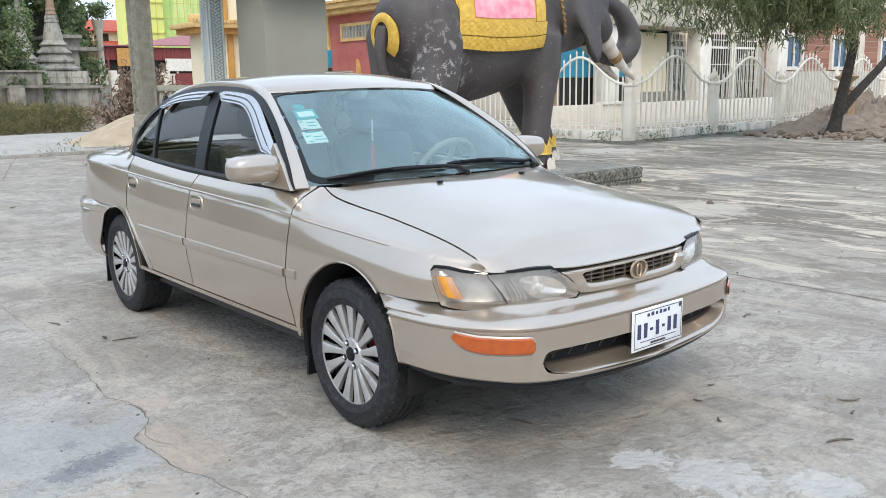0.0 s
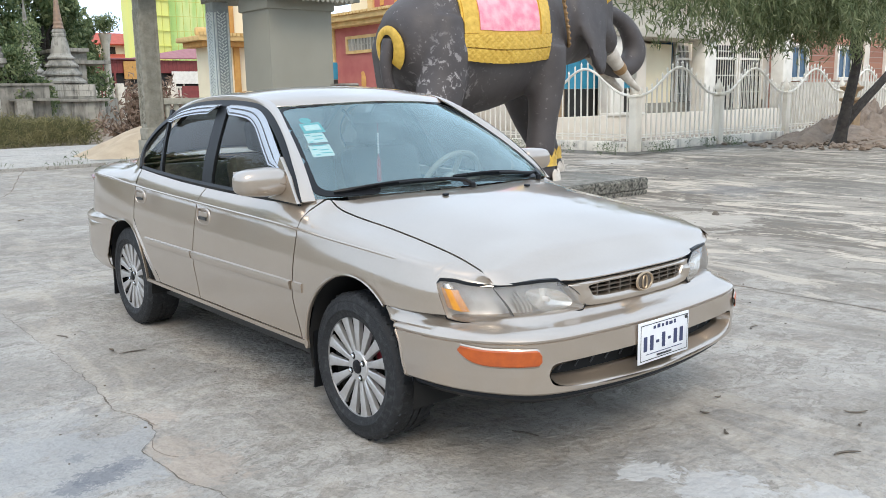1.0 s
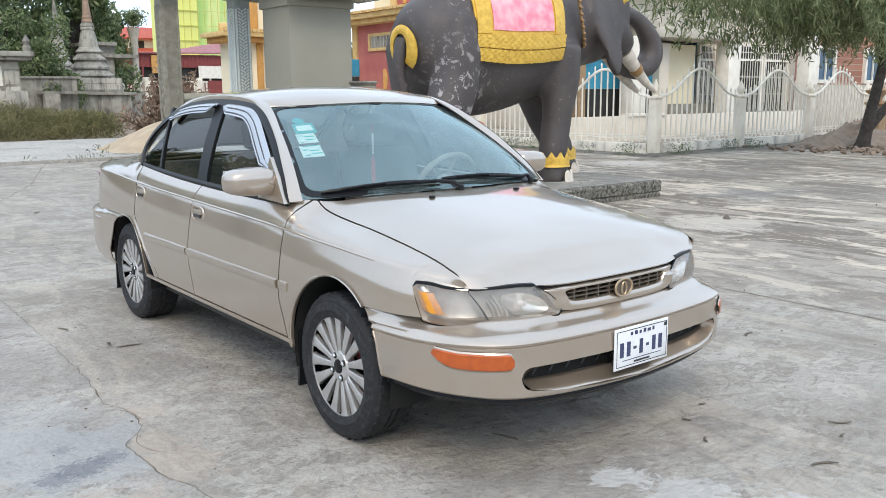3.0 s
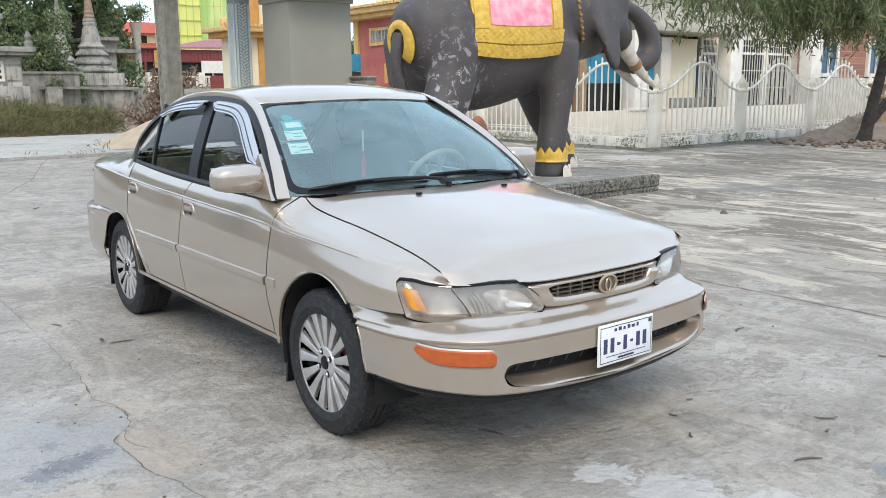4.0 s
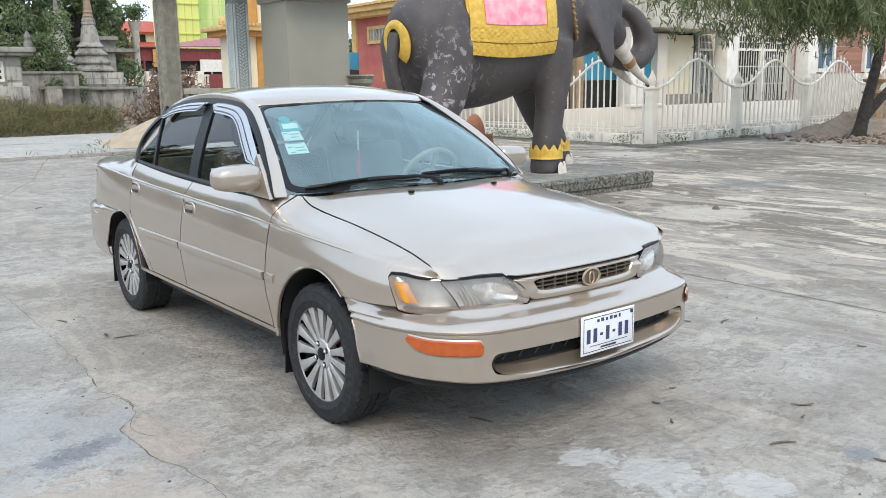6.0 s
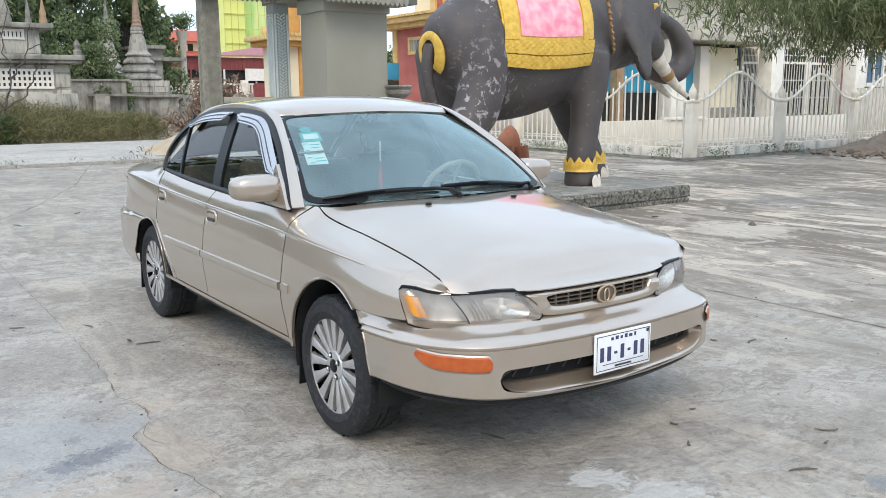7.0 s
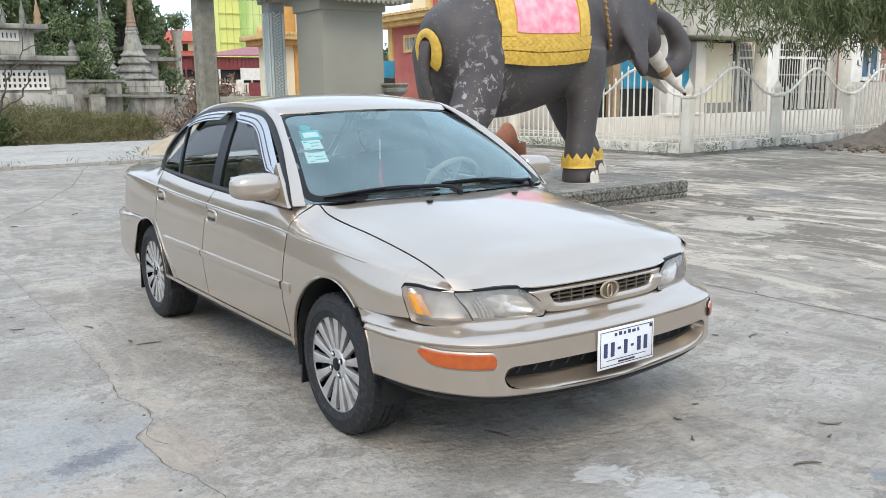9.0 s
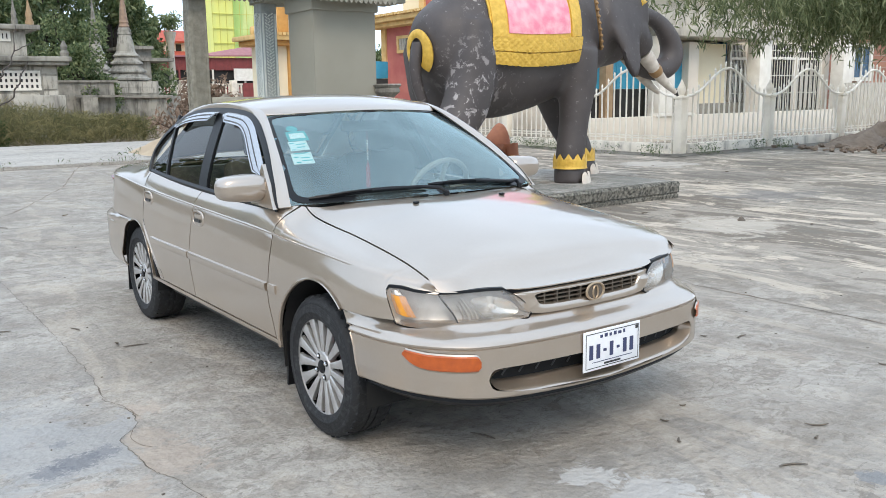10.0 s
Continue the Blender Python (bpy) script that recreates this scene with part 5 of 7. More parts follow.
tagged(finish("grit", b, TWIG), "scattered dark grit and crumbs on concrete", "grit", kind="stuff")


# ---------------------------------------------------------------- the elephant statue on its plinth
def bumpy(v, amp, sc, seed=0.0):
    return amp * noise.noise((v[0] * sc + seed, v[1] * sc, v[2] * sc))


plinth = thing("statue_plinth", "low rough concrete plinth with a mossy crumbling edge", "plinth")
b = bmesh.new()
rows = []
for z, o in ((0, -.03), (.045, -.02), (.055, -.045), (.07, -.045), (.08, -.012), (.14, -.004), (.19, .012), (.222, -.008), (.225, -.12)):
    ring = []
    for (ax, ay), (bx, by) in (((-5.75, 2.75), (-3.10, 2.75)), ((-3.10, 2.75), (-3.10, 6.88)), ((-3.10, 6.88), (-5.75, 6.88)), ((-5.75, 6.88), (-5.75, 2.75))):
        n_ = int(math.hypot(bx - ax, by - ay) / .07)
        for k in range(n_):
            px, py = lerp(ax, bx, k / n_), lerp(ay, by, k / n_)
            c = Vector((px + 4.425, py - 4.8, 0)).normalized()
            w_ = o + bumpy((px, py, z), .025, 5) + bumpy((px, py, z), .02, 14, 3)
            ring.append((px + c.x * w_, py + c.y * w_, z + (bumpy((px, py, z), .012, 7, 9) if .02 < z < .21 else 0)))
    rows.append(ring)
grid(rows, b, closed=True)
part("plinth_edge", b, MOSSY, plinth)
part("plinth_slab", boxm(-5.69, -3.17, 2.82, 6.81, .03, .229), PLINTHTOP, plinth)

ELE = mat("elephant_paint", (.056, .047, .046), .55, second=(.084, .072, .069), scale=2.2, bump=.25, detail=8)
n, l = ELE.node_tree.nodes, ELE.node_tree.links
pr = n["Principled BSDF"]
src = pr.inputs["Base Color"].links[0].from_socket
co = n.new("ShaderNodeTexCoord").outputs["Object"]
masks = []
for sc, lo, hi, rot in ((8.0, .55, .58, 0), (.9, .60, .72, 1)):
    t = n.new("ShaderNodeTexNoise")
    t.inputs["Scale"].default_value, t.inputs["Detail"].default_value, t.inputs["Distortion"].default_value = sc, 10, .6
    t.inputs["Roughness"].default_value = .68
    l.new(co, t.inputs["Vector"])
    r = n.new("ShaderNodeMapRange")
    r.inputs["From Min"].default_value, r.inputs["From Max"].default_value = lo, hi
    l.new(t.outputs["Fac"], r.inputs["Value"])
    masks.append(r.outputs["Result"])
mul = n.new("ShaderNodeMath")
mul.operation = "MULTIPLY"
l.new(masks[0], mul.inputs[0])
mx = n.new("ShaderNodeMix")
mx.data_type = "RGBA"
speck = n.new("ShaderNodeTexNoise")
speck.inputs["Scale"].default_value, speck.inputs["Detail"].default_value, speck.inputs["Roughness"].default_value = 15, 6, .7
l.new(co, speck.inputs["Vector"])
few = n.new("ShaderNodeMapRange")
few.inputs["From Min"].default_value, few.inputs["From Max"].default_value, few.inputs["To Max"].default_value = .63, .67, .45
l.new(speck.outputs["Fac"], few.inputs["Value"])
mx.inputs["B"].default_value = (.36, .33, .32, 1)
near = n.new("ShaderNodeVectorMath")
near.operation = "DISTANCE"
near.inputs[1].default_value = (-3.75, 3.95, 1.35)
l.new(co, near.inputs[0])
rear = n.new("ShaderNodeMapRange")
rear.inputs["From Min"].default_value, rear.inputs["From Max"].default_value = .85, .25
l.new(near.outputs["Value"], rear.inputs["Value"])
most = n.new("ShaderNodeMath")
most.operation = "MAXIMUM"
l.new(masks[1], most.inputs[0])
l.new(rear.outputs["Result"], most.inputs[1])
l.new(most.outputs[0], mul.inputs[1])
both_ = n.new("ShaderNodeMath")
both_.operation = "MAXIMUM"
l.new(mul.outputs[0], both_.inputs[0])
l.new(few.outputs["Result"], both_.inputs[1])
l.new(both_.outputs[0], mx.inputs["Factor"])
l.new(src, mx.inputs["A"])
l.new(mx.outputs["Result"], pr.inputs["Base Color"])
GOLD = mat("gold_paint", (.76, .49, .085), .42, .2, second=(.60, .36, .05), scale=14, bump=0)
n, l = GOLD.node_tree.nodes, GOLD.node_tree.links
vo = n.new("ShaderNodeTexVoronoi")
vo.inputs["Scale"].default_value = 34
l.new(n.new("ShaderNodeTexCoord").outputs["Object"], vo.inputs["Vector"])
bp = n.new("ShaderNodeBump")
bp.inputs["Strength"].default_value, bp.inputs["Distance"].default_value = .3, .008
l.new(vo.outputs["Distance"], bp.inputs["Height"])
l.new(bp.outputs["Normal"], n["Principled BSDF"].inputs["Normal"])
PINK = mat("pink_paint", (.80, .24, .32), .6, second=(.86, .46, .50), scale=8, bump=.2, fine=.16, detail=9)
IVORY = mat("ivory_paint", (.66, .60, .52), .6, second=(.50, .44, .37), scale=8, bump=.1)
BROWNBEAD = mat("brown_beads", (.33, .20, .09), .5, .3)

body = bmesh.new()
EX = -4.42
SEC = [(3.60, 2.05, .20, .25), (3.66, 2.05, .35, .37), (3.76, 2.04, .45, .45), (3.92, 2.03, .54, .58), (4.2, 2.0, .62, .84), (4.6, 2.0, .68, .91), (5.0, 2.03, .69, .89), (5.5, 2.10, .65, .83), (6.0, 2.20, .55, .76), (6.5, 2.32, .44, .62), (6.8, 2.40, .36, .5)]
f_zc, f_rx, f_rz = (curve(*[(s_[0], s_[k]) for s_ in SEC]) for k in (1, 2, 3))


def loft(secs, n_=24):
    rows = [[(cx + rx * math.cos(a), y, cz + rz * math.sin(a)) for a in spaced(0, 2 * math.pi, n_ + 1)[:-1]] for y, cx, cz, rx, rz in secs]
    vs = [[body.verts.new(p) for p in r] for r in rows]
    for r0, r1 in zip(vs, vs[1:]):
        for k in range(n_):
            body.faces.new((r0[k], r0[(k + 1) % n_], r1[(k + 1) % n_], r1[k]))
    body.faces.new(vs[0][::-1])
    body.faces.new(vs[-1])


loft([(y, EX, f_zc(y), f_rx(y), f_rz(y)) for y in [3.60, 3.63, 3.67] + spaced(3.74, 6.8, 15)])
loft([(6.3, EX, 2.45, .30, .40), (6.6, EX, 2.50, .46, .55), (6.95, EX, 2.52, .50, .60), (7.2, EX, 2.50, .42, .55), (7.36, EX, 2.45, .30, .42), (7.44, EX, 2.42, .14, .2)])
for x, pts in ((-3.98, [(5.80, 2.0, .28), (5.82, 1.56, .26), (5.76, 1.05, .200), (5.70, .62, .195), (5.69, .42, .205), (5.71, .225, .235)]),
               (-4.88, [(6.05, 2.0, .34), (6.18, 1.5, .30), (6.42, 1.0, .24), (6.70, .62, .22), (6.74, .42, .24), (6.76, .225, .28)]),
               (-4.00, [(4.12, 2.3, .22), (4.10, 1.9, .30), (4.05, 1.55, .30), (3.95, 1.25, .29), (3.78, 1.0, .26), (3.66, .75, .24), (3.64, .5, .25), (3.68, .225, .30)]),
               (-4.86, [(4.0, 2.3, .20), (4.05, 2.0, .36), (4.15, 1.5, .38), (4.2, 1.1, .32), (4.2, .75, .25), (4.25, .45, .25), (4.28, .225, .30)])):
    tube(body, [(x, y, z) for y, z, _ in pts], [r for _, _, r in pts], 18)
trunk_r = curve((0, .17), (.16, .115), (.30, .120), (.48, .158), (.62, .185), (.75, .165), (1, .15))
tube(body, spline([(EX, 7.10, 2.44), (EX, 7.38, 2.52), (EX, 7.64, 2.52), (EX, 7.95, 2.40), (EX, 8.17, 2.18), (EX, 8.235, 1.95), (EX, 8.11, 1.78), (EX, 7.88, 1.73), (EX, 7.60, 1.78), (EX, 7.38, 1.88)], 34), [trunk_r(k / 33) for k in range(34)], 16)
for x in (-4.20, -4.62):
    tube(body, [(x, 6.85, 2.30), (x, 7.10, 2.20), (x, 7.28, 2.08), (x, 7.37, 1.98)], [.30, .26, .20, .14], 14)
tube(body, [(EX, 6.95, 2.4), (EX, 7.18, 2.25), (EX, 7.38, 2.03)], [.34, .27, .17], 14)
tube(body, [(EX, 6.2, 2.0), (EX, 6.6, 1.98), (EX, 7.0, 2.02)], [.28, .24, .2], 14)
for sx, x in ((1, -3.93), (-1, -4.91)):
    ear = spline([(x - .06 * sx, 6.38, 2.86), (x + .04 * sx, 6.29, 2.52), (x + .10 * sx, 6.35, 2.20), (x + .13 * sx, 6.50, 1.97), (x + .14 * sx, 6.61, 1.73), (x + .13 * sx, 6.78, 1.58), (x + .11 * sx, 6.87, 1.72), (x + .06 * sx, 6.90, 2.02), (x + .0 * sx, 6.94, 2.4), (x - .06 * sx, 6.82, 2.76)], 24)
    c0 = body.verts.new((x + .10 * sx, 6.62, 2.25))
    c1 = body.verts.new((x - .04 * sx, 6.62, 2.25))
    o_ = [body.verts.new(p + Vector((.02 * sx, 0, 0))) for p in ear]
    i_ = [body.verts.new(p - Vector((.08 * sx, 0, 0))) for p in ear]
    for k in range(len(ear)):
        k2 = (k + 1) % len(ear)
        body.faces.new((c0, o_[k], o_[k2]))
        body.faces.new((c1, i_[k2], i_[k]))
        body.faces.new((o_[k], i_[k], i_[k2], o_[k2]))
bmesh.ops.recalc_face_normals(body, faces=body.faces)
me = bpy.data.meshes.new("rough")
body.to_mesh(me)
body.free()
tmp = new("rough", me)
rm = tmp.modifiers.new("r", "REMESH")
rm.mode, rm.voxel_size = "VOXEL", .045
sm = tmp.modifiers.new("s", "SMOOTH")
sm.factor, sm.iterations = .5, 6
me2 = bpy.data.meshes.new_from_object(tmp.evaluated_get(bpy.context.evaluated_depsgraph_get()))
bpy.data.objects.remove(tmp)
eb = bmesh.new()
eb.from_mesh(me2)


def add(make, index):
    """Adds a piece to the statue in one of its colours."""
    old = set(eb.faces)
    make(eb)
    for f in eb.faces:
        if f not in old:
            f.material_index = index


A0, A1 = radians(-15), radians(195)


def cloth(y0, y1, a0, a1, lift, ny=16, na=28, relief=0.0):
    def make(bm):
        rows = []
        for y in spaced(y0, y1, ny):
            row = []
            for a in spaced(a0, a1, na):
                a -= .11 * (max(y - 4.3, 0) / 1.3) ** 1.5 * max(0, 1 - (a - A0) / 1.3)
                r = lift + (relief * abs(math.sin(y * 34 + a * 44) * math.sin(y * 34 - a * 44)) ** .7 if relief else 0)
                row.append((EX + (f_rx(y) + r) * math.cos(a), y + .06 * math.sin(a), f_zc(y) + (f_rz(y) + r) * math.sin(a)))
            rows.append(row)
        grid(rows, bm, thick=.02)
    return make


add(cloth(4.17, 5.66, A0, A1, .035, 20, 60), 1)
for a0, a1 in ((A0, A0 + .16), (A0 + .175, A0 + .34)):
    add(cloth(4.18, 5.65, a0, a1, .050, 150, 30, .0045), 1)
    add(cloth(4.18, 5.65, math.pi - a1, math.pi - a0, .050, 40, 10, .0), 1)
for y0, y1 in ((4.19, 4.38), (5.45, 5.64)):
    add(cloth(y0, y1, A0 + .35, math.pi - A0 - .35, .050, 22, 190, .0045), 1)
add(cloth(4.41, 5.42, A0 + .40, math.pi - A0 - .40, .046, 20, 60, .004), 2)
# tail hanging from a broad gold band on the rump
skin = BVHTree.FromBMesh(eb)


def on_rump(x, z, out):
    hit, nrm, _, _ = skin.ray_cast(Vector((x, 2.4, z)), Vector((0, 1, 0)), 3.0)
    return hit + nrm * out if hit else Vector((x, 3.6, z))


def tail_band(bm):
    outer, inner = [], []
    for a in spaced(radians(-62), radians(252), 30):
        for lst, rx, rz in ((outer, .25, .25), (inner, .150, .175)):
            lst.append(on_rump(-4.42 - (.03 if lst is inner else 0) + rx * math.cos(a), 1.93 + rz * math.sin(a), .022))
    grid([[i.lerp(o, t) + Vector((.010, -.014, 0)) * math.sin(math.pi * t) for t in (0, .12, .3, .5, .7, .88, 1)] for i, o in zip(inner, outer)], bm, thick=.03)


add(tail_band, 1)
tail = spline([on_rump(-4.42, 2.02, .02), on_rump(-4.42, 1.92, .05), Vector((-4.42, 3.52, 1.75)), Vector((-4.42, 3.54, 1.55)), Vector((-4.41, 3.62, 1.32)), Vector((-4.40, 3.70, 1.10)), Vector((-4.40, 3.74, .95))], 16)
add(lambda bm: tube(bm, tail, [.085, .085, .08, .078, .075, .072, .07, .068, .066, .064, .062, .062, .066, .07, .06, .03], 10), 0)
# anklets with pointed crowns
for x, y, r in ((-3.98, 5.695, .215), (-4.88, 6.73, .245), (-4.00, 3.64, .275), (-4.86, 4.26, .275)):
    def anklet(bm):
        rows = []
        for zi in range(6):
            row = []
            for k in range(72):
                a = 2 * math.pi * k / 72
                saw = abs((k / 72 * 11) % 1 - .5) * 2
                zt = lerp(.42, .535 + .09 * (1 - saw), zi / 5)
                rr = r + .012 * math.sin(zi / 5 * 3.14) + .006 * (k % 6 == 0) + (.02 if zi in (0,) else 0)
                row.append((x + rr * math.cos(a), y + rr * math.sin(a), zt))
            rows.append(row)
        grid(rows, bm, closed=True)
    add(anklet, 1)
    for a in (-.55, .1, .75) if y > 5 else (-.3, .5):
        def nail(bm):
            c = Vector((x + (r + .045) * math.cos(a + .75), y + (r + .045) * math.sin(a + .75), .228))
            rows = []
            for t in spaced(0, 1, 6):
                rows.append([c + Vector((math.cos(a + .75), math.sin(a + .75), 0)) * (.03 * math.sin(q) - .03 * t) + Vector((-math.sin(a + .75), math.cos(a + .75), 0)) * .085 * math.cos(q) * (1 - t * t) ** .5 + Vector((0, 0, .15 * t)) for q in spaced(0, math.pi, 7)])
            grid(rows, bm)
        add(nail, 3)
# tusks with gold collars
for x in (-4.20, -4.53):
    tl = spline([(x, 7.34, 1.965), (x, 7.39, 1.925), (x, 7.49, 1.83), (x, 7.67, 1.67), (x, 7.87, 1.52), (x, 8.08, 1.40)], 18)
    add(lambda bm: tube(bm, tl, [lerp(.125, .035, k / 17) for k in range(18)], 12), 3)
    add(lambda bm: tube(bm, tl[6:9], [.101, .104, .090] if x > -4.4 else [.09, .09, .08], 12), 4)
# head gear, necklace
chain = spline([(-3.90, 5.98, 2.98), (-3.86, 5.98, 2.72), (-3.84, 6.02, 2.45), (-3.85, 6.10, 2.15), (-3.93, 6.20, 1.98)], 26)
add(lambda bm: tube(bm, chain, .022, 8), 4)
for q in chain[::2]:
    add(lambda bm: bmesh.ops.create_icosphere(bm, subdivisions=1, radius=.026, matrix=Matrix.Translation(q + Vector((.03, -.012, 0)))), 4)
add(lambda bm: tube(bm, spline([(-3.98, 6.98, 2.62), (-4.12, 7.22, 2.66), (-4.42, 7.34, 2.68), (-4.72, 7.22, 2.66), (-4.86, 6.98, 2.62)], 18), .06, 8), 1)
ele = finish("elephant_statue", eb, [ELE, GOLD, PINK, IVORY, BROWNBEAD], angle=50)
tagged(ele, "dark grey painted elephant statue with gold and pink saddle cloth", "statue")

# terracotta figure behind it
TERRA = mat("terracotta", (.44, .17, .085), .7, second=(.36, .13, .07), scale=9, bump=.2)
b = bmesh.new()
bmesh.ops.create_uvsphere(b, u_segments=20, v_segments=14, radius=1)
for v in b.verts:
    z = v.co.z
    v.co = Vector((-6.4 + v.co.x * .24, 6.42 + v.co.y * (.21 if z > -.2 else .18), .50 + z * .42 + .05 * math.sin(v.co.y * 4)))
tube(b, [(-6.2, 6.52, .62), (-6.16, 6.54, .35), (-6.15, 6.52, .02)], [.13, .11, .12], 12)
tube(b, [(-6.2, 6.22, .62), (-6.16, 6.2, .35), (-6.15, 6.2, .02)], [.13, .11, .12], 12)
tagged(finish("terracotta_statue", b, TERRA), "orange terracotta garden figure standing behind the elephant", "statue")


# ---------------------------------------------------------------- plants
def leafmat(name, c0, c1, c2):
    m = bpy.data.materials.new(name)
    m.use_nodes = True
    n, l = m.node_tree.nodes, m.node_tree.links
    p = n["Principled BSDF"]
    p.inputs["Roughness"].default_value = .55
    g = n.new("ShaderNodeNewGeometry")
    r = n.new("ShaderNodeValToRGB")
    e = r.color_ramp.elements
    e[0].color, e[1].color = (*c0, 1), (*c2, 1)
    e.new(.55).color = (*c1, 1)
    l.new(g.outputs["Random Per Island"], r.inputs["Fac"])
    l.new(r.outputs["Color"], p.inputs["Base Color"])
    tr = n.new("ShaderNodeBsdfTranslucent")
    mx = n.new("ShaderNodeMixShader")
    mx.inputs["Fac"].default_value = .42
    l.new(r.outputs["Color"], tr.inputs["Color"])
    l.new(p.outputs["BSDF"], mx.inputs[1])
    l.new(tr.outputs["BSDF"], mx.inputs[2])
    l.new(mx.outputs["Shader"], n["Material Output"].inputs["Surface"])
    return m


LEAF_A = leafmat("narrow_leaves", (.085, .115, .048), (.165, .20, .09), (.30, .32, .17))
LEAF_B = leafmat("broad_leaves", (.065, .105, .045), (.155, .205, .090), (.31, .35, .17))
GRASS = leafmat("weeds", (.09, .10, .042), (.20, .19, .085), (.40, .35, .18))
GREENWEED = leafmat("green_weeds", (.045, .085, .025), (.08, .13, .04), (.13, .17, .07))
DRYBUSH = leafmat("dry_brush", (.17, .115, .08), (.29, .20, .145), (.41, .31, .23))
BARK = mat("bark", (.026, .021, .018), .95, second=(.055, .046, .038), scale=9, bump=.8)


def blades(name, spots, size, ratio, rng, droop=0.0, up=0.0, fold=.25):
    """Many leaves, each a small folded blade; spots: rows of centre and length factor."""
    vs, fs = [], []
    for c, k in spots:
        d = Vector((rng.gauss(0, 1), rng.gauss(0, 1), rng.gauss(0, 1) - droop + up)).normalized()
        s_ = d.cross(Vector((rng.gauss(0, 1), rng.gauss(0, 1), rng.gauss(0, 1)))).normalized()
        n_ = d.cross(s_)
        L, W = size * k, size * k * ratio
        o = len(vs)
        vs += [c - d * L * .5, c + s_ * W * .5 + n_ * W * fold, c + d * L * .5 - Vector((0, 0, L * .1)), c - s_ * W * .5 + n_ * W * fold]
        fs += [(o, o + 1, o + 2), (o, o + 2, o + 3)]
    me = bpy.data.meshes.new(name)
    me.from_pydata([tuple(v) for v in vs], [], fs)
    return me


def leaves(name, me, material, parent=None, label="", category="", kind=""):
    me.materials.append(material)
    ob = new(name, me)
    ob.parent = parent
    return tagged(ob, label, category, kind=kind)


def limb(b, p0, p1, r0, r1, rng, n_=7, wob=.08):
    p0, p1 = Vector(p0), Vector(p1)
    L = (p1 - p0).length
    pts = [p0.lerp(p1, t) + Vector((rng.gauss(0, 1), rng.gauss(0, 1), rng.gauss(0, .6))) * wob * L * .35 * math.sin(math.pi * t) for t in spaced(0, 1, n_)]
    tube(b, pts, [lerp(r0, r1, t) for t in spaced(0, 1, n_)], 9)
    return pts


# the feathery tree by the fence
rng = random.Random(21)
tree = thing("acacia_tree", "slender forked tree with dark bark and drooping narrow leaves", "tree", (0, 0, 0))
b = bmesh.new()
tube(b, spline([(-5.80, 17.85, -.15), (-5.80, 18.0, .15), (-5.82, 18.25, .75), (-5.85, 18.62, 1.55), (-5.85, 18.78, 2.05)], 14), [.27, .20, .165, .145, .14, .135, .13, .13, .125, .12, .12, .115, .11, .11], 12)
tube(b, spline([(-5.82, 18.15, .45), (-5.75, 18.75, .90), (-5.65, 19.7, 1.5), (-5.6, 20.6, 2.1), (-5.6, 21.6, 2.9)], 12), [.12, .115, .11, .105, .10, .095, .09, .085, .08, .07, .06, .05], 10)
tips = []
for p0, p1, r0 in (((-5.85, 18.75, 2.0), (-5.3, 17.0, 3.6), .11), ((-5.85, 18.78, 2.05), (-6.1, 19.5, 3.9), .12), ((-5.85, 18.75, 2.0), (-6.0, 18.4, 4.0), .10), ((-5.3, 17.0, 3.6), (-5.0, 13.5, 4.3), .07), ((-5.3, 17.0, 3.6), (-4.2, 15.5, 4.6), .06),
                   ((-5.3, 17.0, 3.6), (-6.6, 14.5, 4.4), .06), ((-6.1, 19.5, 3.9), (-6.0, 21.5, 4.6), .07), ((-5.6, 21.6, 2.9), (-5.2, 23.5, 4.0), .06), ((-6.0, 18.4, 4.0), (-5.4, 17.5, 5.4), .07), ((-5.0, 13.5, 4.3), (-5.0, 11.0, 4.0), .04),
                   ((-6.6, 14.5, 4.4), (-7.0, 12.6, 4.2), .04), ((-4.2, 15.5, 4.6), (-3.6, 13.6, 4.2), .04), ((-5.3, 17.0, 3.6), (-5.0, 15.6, 3.5), .04)):
    pts = limb(b, p0, p1, r0, r0 * .45, rng)
    tips += pts[2:]
part("trunk", b, BARK, tree)
spots = []
for k in range(900):
    if k < 260:
        a = rng.choice(tips) + Vector((rng.gauss(0, .75), rng.gauss(0, 1.0), rng.gauss(0, .45)))
    else:
        a = Vector((rng.gauss(-5.3, .8), rng.gauss(15.0, 2.1), rng.gauss(3.40, .46)))
    if a.y > 16.2 and rng.random() < .55:
        continue
    low = 2.45 + .25 * abs(a.y - 15.0) ** .7
    if a.z < low:
        a.z = low + rng.random() * .5
    L = rng.uniform(.35, .95)
    dx, dy = rng.gauss(0, .35), rng.gauss(0, .35)
    n_ = int(L * 62)
    for i in range(n_):
        t = (i + rng.random()) / n_
        c = a + Vector((dx * t, dy * t, -L * t ** 1.5))
        spots.append((c + Vector((rng.gauss(0, .07), rng.gauss(0, .07), rng.gauss(0, .05))), rng.uniform(.6, 1.25)))
leaves("crown", blades("crown", spots, .19, .17, rng, droop=1.3), LEAF_A, tree, kind="stuff")


